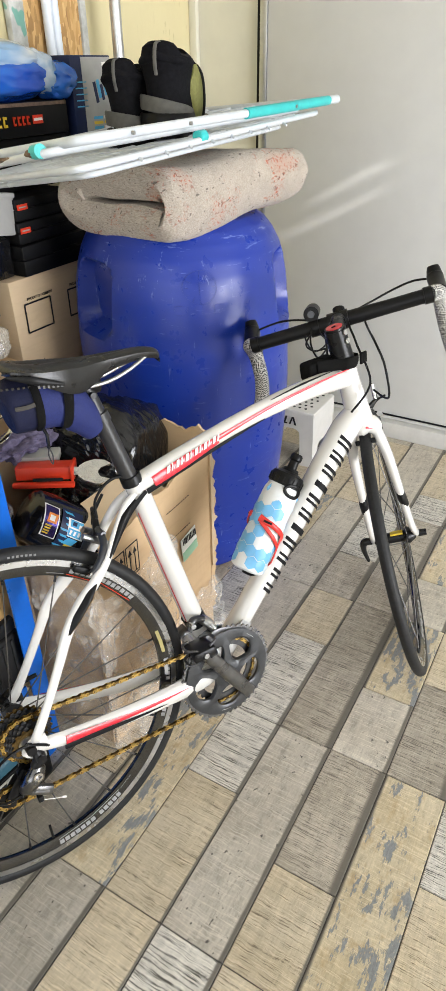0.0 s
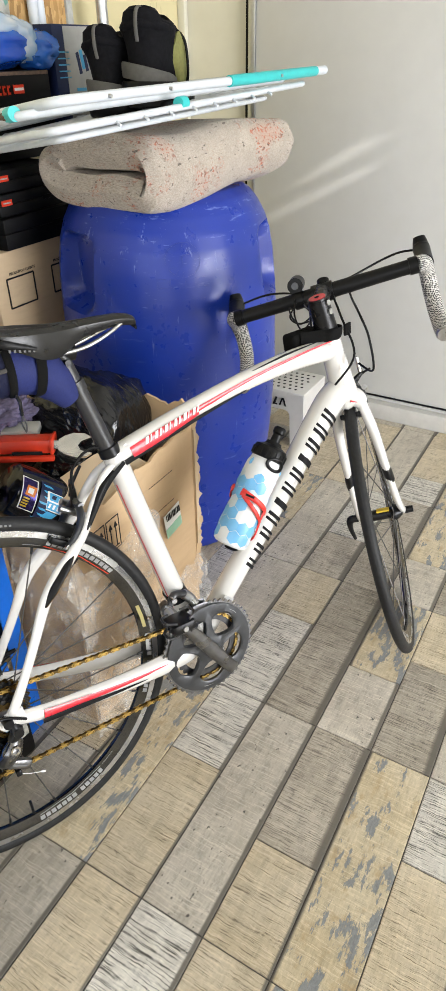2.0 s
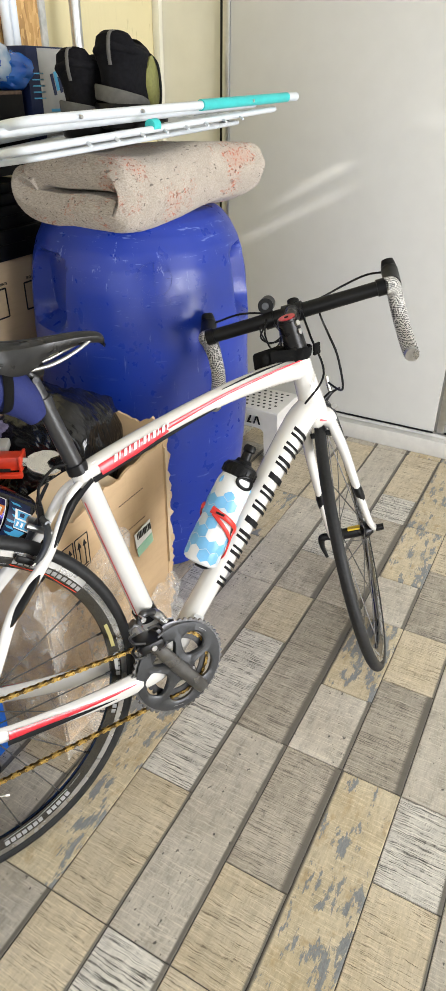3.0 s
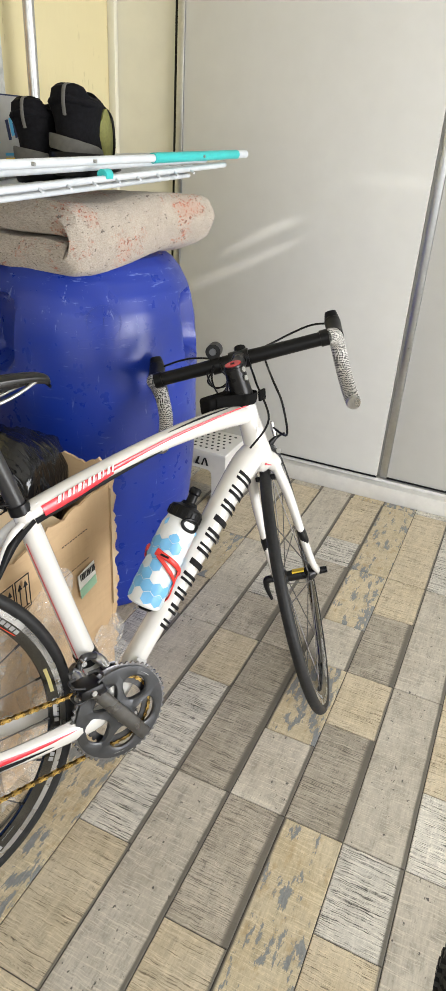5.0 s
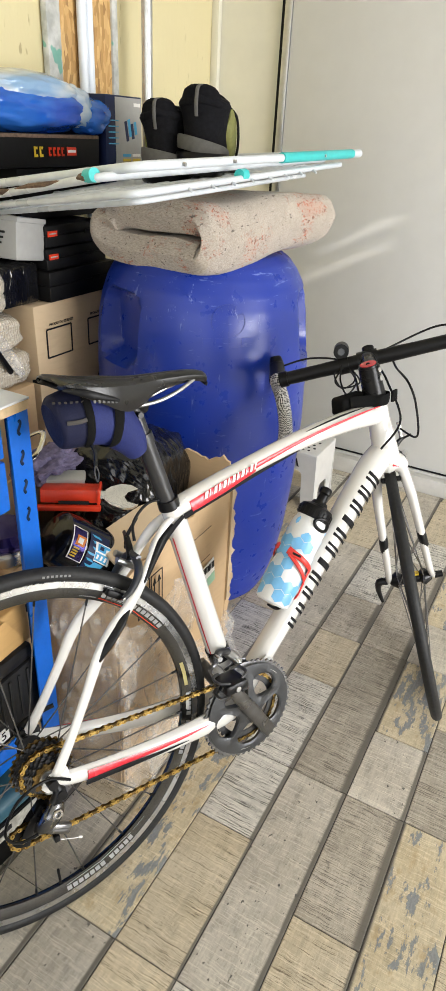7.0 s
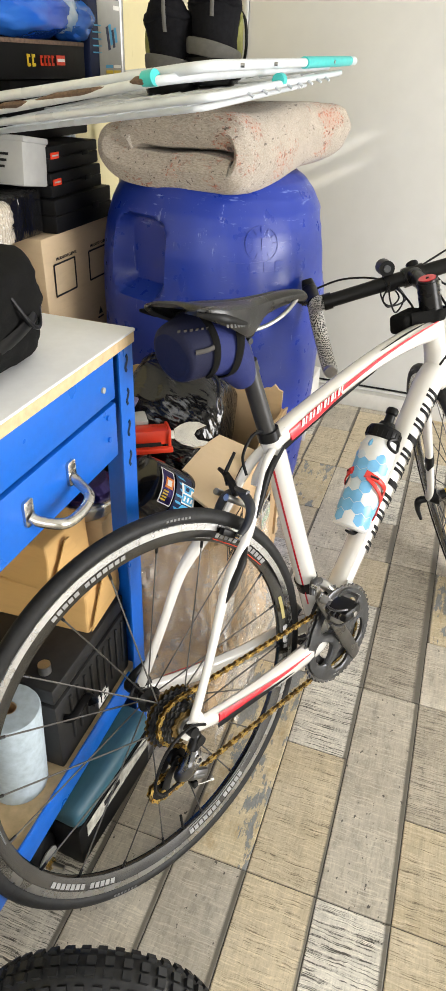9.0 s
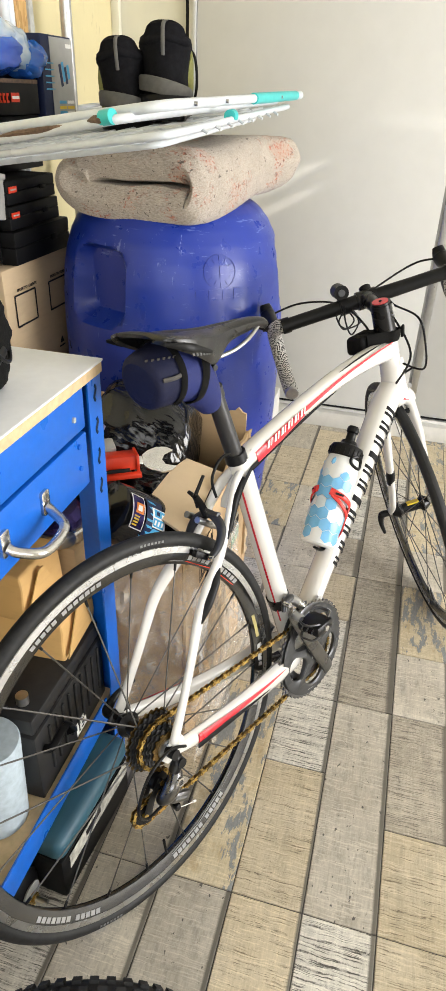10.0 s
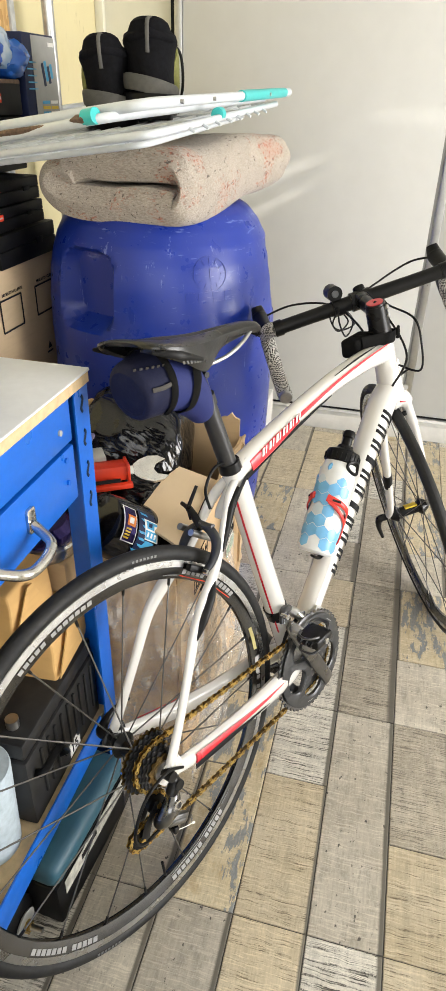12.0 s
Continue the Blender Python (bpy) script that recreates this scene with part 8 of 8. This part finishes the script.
for tone, share, out in ((BOTTLE_PALE, 0.34, 0.0), (BOTTLE_BLUE, 0.46, 0.0002)):
    bm = bmesh.new()
    for row in range(8):
        for col in range(10):
            if hexes.random() > share:
                continue
            zc, ac = 0.020 + row * 0.0218, 2 * math.pi * (col + 0.5 * (row % 2)) / 10
            rim_ = []
            for q in range(6):
                w = radians(60 * q + 30)
                zz = zc + 0.0138 * math.sin(w)
                rr = 0.0369 + out
                if zz > 0.148:
                    rr -= (zz - 0.148) * 0.19
                aa = ac + 0.0132 * math.cos(w) / 0.0365
                rim_.append(bm.verts.new((rr * math.cos(aa), rr * math.sin(aa), zz)))
            mid_ = bm.verts.new(((0.0384 + out) * math.cos(ac), (0.0384 + out) * math.sin(ac), zc))
            for q in range(6):
                bm.faces.new((rim_[q], rim_[(q + 1) % 6], mid_))
    tagged(part("hexagon_print", bm, tone, bt, "blue hexagon print"), kind="stuff")
part("cap", lathe([(0.0325, 0.188), (0.0350, 0.190), (0.0350, 0.207), (0.0320, 0.213), (0.0180, 0.219), (0.0150, 0.226), (0, 0.226)], 44), BLACK_PLASTIC, bt, "black screw cap")
for k in range(22):
    a = 2 * math.pi * k / 22
    part("cap_rib", rod((0.0350 * math.cos(a), 0.0350 * math.sin(a), 0.191), (0.0350 * math.cos(a), 0.0350 * math.sin(a), 0.206), 0.0013, seg=6), BLACK_PLASTIC, bt)
near_side = bt.matrix_world.to_3x3().inverted() @ (BIKE.to_3x3() @ Vector((0.14, -0.95, 0.25)))
near_a = math.atan2(near_side.y, near_side.x)
oval = []
for k in range(20):
    w = 2 * math.pi * k / 20
    zz, aa = 0.183 + 0.0115 * math.sin(w), near_a + 0.56 * math.cos(w)
    rr = 0.0345 + 0.0012 - 0.10 * max(0, zz - 0.176)
    oval.append(Vector((rr * math.cos(aa), rr * math.sin(aa), zz)))
part("cap_ring", sweep(oval, 0.0036, 8, closed=True, raw=True), BLACK_PLASTIC, bt, "black oval ring under the cap")
part("nozzle", lathe([(0.0105, 0.224), (0.0095, 0.242), (0.0125, 0.245), (0.0125, 0.254), (0.0095, 0.258), (0, 0.258)], 24), BLACK_PLASTIC, bt, "black drinking nozzle")

sb = empty("saddle_bag", BIKE @ Matrix.Translation((0.032, -0.006, 0.134)) @ Matrix.Diagonal((0.82, 0.98, 0.885, 1)), "navy nylon saddle bag strapped under the saddle", "saddle bag")
part("bag_body", sweep([V(0.146, 0.851), V(0.16, 0.850), V(0.205, 0.836), V(0.242, 0.800), V(0.262, 0.764)], [0.0528, 0.0525, 0.048, 0.036, 0.020], 28, 0.92, (0, 0, 1)), NAVY, sb)
part("bag_end", sweep([V(0.098, 0.845), V(0.106, 0.846), V(0.150, 0.850)], [0.030, 0.046, 0.0535], 28, 0.92, (0, 0, 1)), NAVY_DARK, sb, "dark navy rear panel")
ring_pts = []
for k in range(17):
    a = radians(-150 + 300 * k / 16)
    ring_pts.append(V(0.150, 0.850 + 0.0545 * math.cos(a), 0.050 * math.sin(a)))
part("zip", sweep(ring_pts, 0.0078, 8, 0.35, (1, 0, 0)), WEBBING, sb, "black zip")
part("zip_pull", sweep([V(0.152, 0.806, -0.034), V(0.154, 0.796, -0.040), V(0.153, 0.782, -0.040), V(0.153, 0.772, -0.038)], 0.0035, 8), BLACK_ALLOY, sb, "black zip pull with a cord")
part("zip_cord", sweep([V(0.153, 0.772, -0.038), V(0.156, 0.758, -0.040), V(0.153, 0.742, -0.038), V(0.150, 0.758, -0.036), V(0.153, 0.772, -0.038)], 0.0014, 8), DARK_STEEL, sb)
part("reflective_band", sweep([V(0.108, 0.846 + 0.006, -0.0445), V(0.128, 0.852, -0.0490), V(0.143, 0.854, -0.0505)], [0.0036, 0.0036, 0.0036], 8, 0.2, (0, 0, 1)), REFLECTIVE, sb, "grey reflective band")
strap = [V(0.213, 0.905, -0.030), V(0.210, 0.875, -0.044), V(0.206, 0.838, -0.047), V(0.200, 0.800, -0.032), V(0.197, 0.790, 0.0), V(0.200, 0.800, 0.032), V(0.206, 0.838, 0.047), V(0.210, 0.875, 0.044), V(0.213, 0.905, 0.030)]
part("strap", sweep(strap, 0.0095, 8, 0.22, (1, 0, 0)), WEBBING, sb, "black webbing strap")
bm = bmesh.new()
for k in range(6):
    box((0.0046, 0.0010, 0.0042), (0.098 + k * 0.009, -0.0245 - 0.0047 * k + 0.0003 * k * k, 0.884 - 0.0004 * k), turn=pose(0, 0, 0, 30, 0, -26 + 4 * k), into=bm)
part("pale_marking", bm, REFLECTIVE, sb, smooth=False)

pouch = empty("frame_pouch", BIKE, "black strapped pouch on the head of the frame", "pouch")
part("pouch_body", box((0.076, 0.040, 0.038), (0.757, 0.030, 0.797), 0.008, pose(0, 0, 0, 0, -4, 0), seg=3), WEBBING, pouch)
wrap = [V(0.735, 0.806, 0.008)]
for k in range(9):
    a = radians(-150 + 300 * k / 8)
    wrap.append(V(0.797 + 0.0275 * math.cos(a), 0.806, 0.0275 * math.sin(a)))
part("strap", sweep(wrap + [V(0.745, 0.806, 0.034)], 0.0115, 8, 0.22, (0.27, 0, 0.96)), WEBBING, pouch, "black hook-and-loop strap")
part("strap_end", box((0.026, 0.006, 0.023), (0.832, -0.020, 0.808), 0.002, pose(0, 0, 0, 0, 0, 22)), WEBBING, pouch)


# ---- floor planks, each a piece of its own ----
PITCH, TILE, Y_LINE, X_LINE = 0.1280, 0.4900, 1.130, 0.318
kinds = ["grey", "white", "beige", "peeled", "smooth"]
plank_mesh = {}


def plank(length, style):
    key = (round(length, 3), style)
    if key not in plank_mesh:
        bm = bmesh.new()
        w, h, b = PITCH / 2 - 0.0011, length / 2 - 0.0011, 0.0014
        low = [bm.verts.new((x, y, -0.003)) for x, y in ((-w, -h), (w, -h), (w, h), (-w, h))]
        mid = [bm.verts.new((x, y, -b * 0.6)) for x, y in ((-w, -h), (w, -h), (w, h), (-w, h))]
        top = [bm.verts.new((x, y, 0)) for x, y in ((-w + b, -h + b), (w - b, -h + b), (w - b, h - b), (-w + b, h - b))]
        for p, q in ((low, mid), (mid, top)):
            for k in range(4):
                bm.faces.new((p[k], p[(k + 1) % 4], q[(k + 1) % 4], q[k]))
        bm.faces.new(top)
        me = bpy.data.meshes.new("plank")
        bm.to_mesh(me)
        bm.free()
        me.materials.append(PLANKS[style])
        plank_mesh[key] = me
    return plank_mesh[key]


# cut places and finishes, column by column from the one at X_LINE; others are drawn by chance
KNOWN = {
    (-2, 0): ((1.42,), ("white", "beige")), (-2, -1): ((0.93,), ("beige", "white")),
    (-1, 0): ((), ("grey",)), (-1, -1): ((), ("smooth",)),
    (0, 0): ((1.336,), ("smooth", "peeled")), (0, -1): ((0.838,), ("beige", "grey")),
    (1, 0): ((1.42,), ("grey", "beige")), (1, -1): ((), ("peeled",)),
    (2, 0): ((), ("smooth",)), (2, -1): ((0.934,), ("beige", "white")),
    (3, 0): ((1.33,), ("white", "beige")), (3, -1): ((), ("smooth",)),
    (-3, 0): ((), ("smooth",)), (-3, -1): ((), ("peeled",)), (-4, -1): ((0.84,), ("smooth", "beige")), (-3, -2): ((), ("smooth",)), (-4, -2): ((), ("smooth",)), (-5, -2): ((), ("white",)), (-5, -1): ((), ("smooth",)), (-2, -2): ((), ("beige",)), (-1, -2): ((), ("white",)),
    (2, 1): ((), ("smooth",)), (1, 1): ((1.907,), ("grey", "beige")), (0, 1): ((1.81,), ("smooth", "peeled")), (3, 1): ((1.90,), ("beige", "grey")),
    (0, 2): ((), ("peeled",)), (-1, 2): ((2.27,), ("white", "beige")), (1, 2): ((), ("beige",)), (2, 2): ((), ("white",)), (-2, 2): ((), ("smooth",)), (-1, 1): ((), ("grey",)),
}
rnd = random.Random(11)
rest = []
for c in range(-11, 23):
    x = X_LINE + (c + 0.5) * PITCH
    if x + PITCH / 2 < -0.99 or x > 3.1:
        continue
    for r in range(-8, 4):
        y0_, y1_ = Y_LINE + r * TILE, Y_LINE + (r + 1) * TILE
        if y0_ > 2.64 or y1_ < -2.3:
            continue
        y1_ = min(y1_, 2.64)
        cuts, style = KNOWN.get((c, r), (None, None))
        if cuts is None:
            cuts = rnd.choice(((), (y0_ + 0.205,), (y0_ + 0.29,), (y0_ + 0.20,)))
            pick = rnd.sample(["white", "beige", "peeled", "smooth", "grey"] if rnd.random() < 0.35 else ["white", "beige", "peeled", "smooth"], 2)
            style = pick[:len(cuts) + 1]
        edges = [y0_] + [q for q in cuts if q < y1_ - 0.03] + [y1_]
        for k, (a, b) in enumerate(zip(edges, edges[1:])):
            near = -0.45 < x < 1.55 and 0.1 < b
            if near:
                ob = new("plank", plank(b - a, style[k % len(style)]))
                ob.location = (x, (a + b) / 2, 0)
                ob.parent = floor
            else:
                rest.append((x, (a + b) / 2, b - a, style[k % len(style)]))
bm = bmesh.new()
slot = {k: i for i, k in enumerate(kinds)}
for x, y, length, style in rest:
    me = plank(length, style)
    vs = [bm.verts.new((v.co.x + x, v.co.y + y, v.co.z)) for v in me.vertices]
    for p in me.polygons:
        f = bm.faces.new([vs[k] for k in p.vertices])
        f.material_index = slot[style]
far = part("outer_planks", bm, FAR_PLANKS[kinds[0]], floor, smooth=False)
for k in kinds[1:]:
    far.data.materials.append(FAR_PLANKS[k])
tagged(far, kind="stuff")
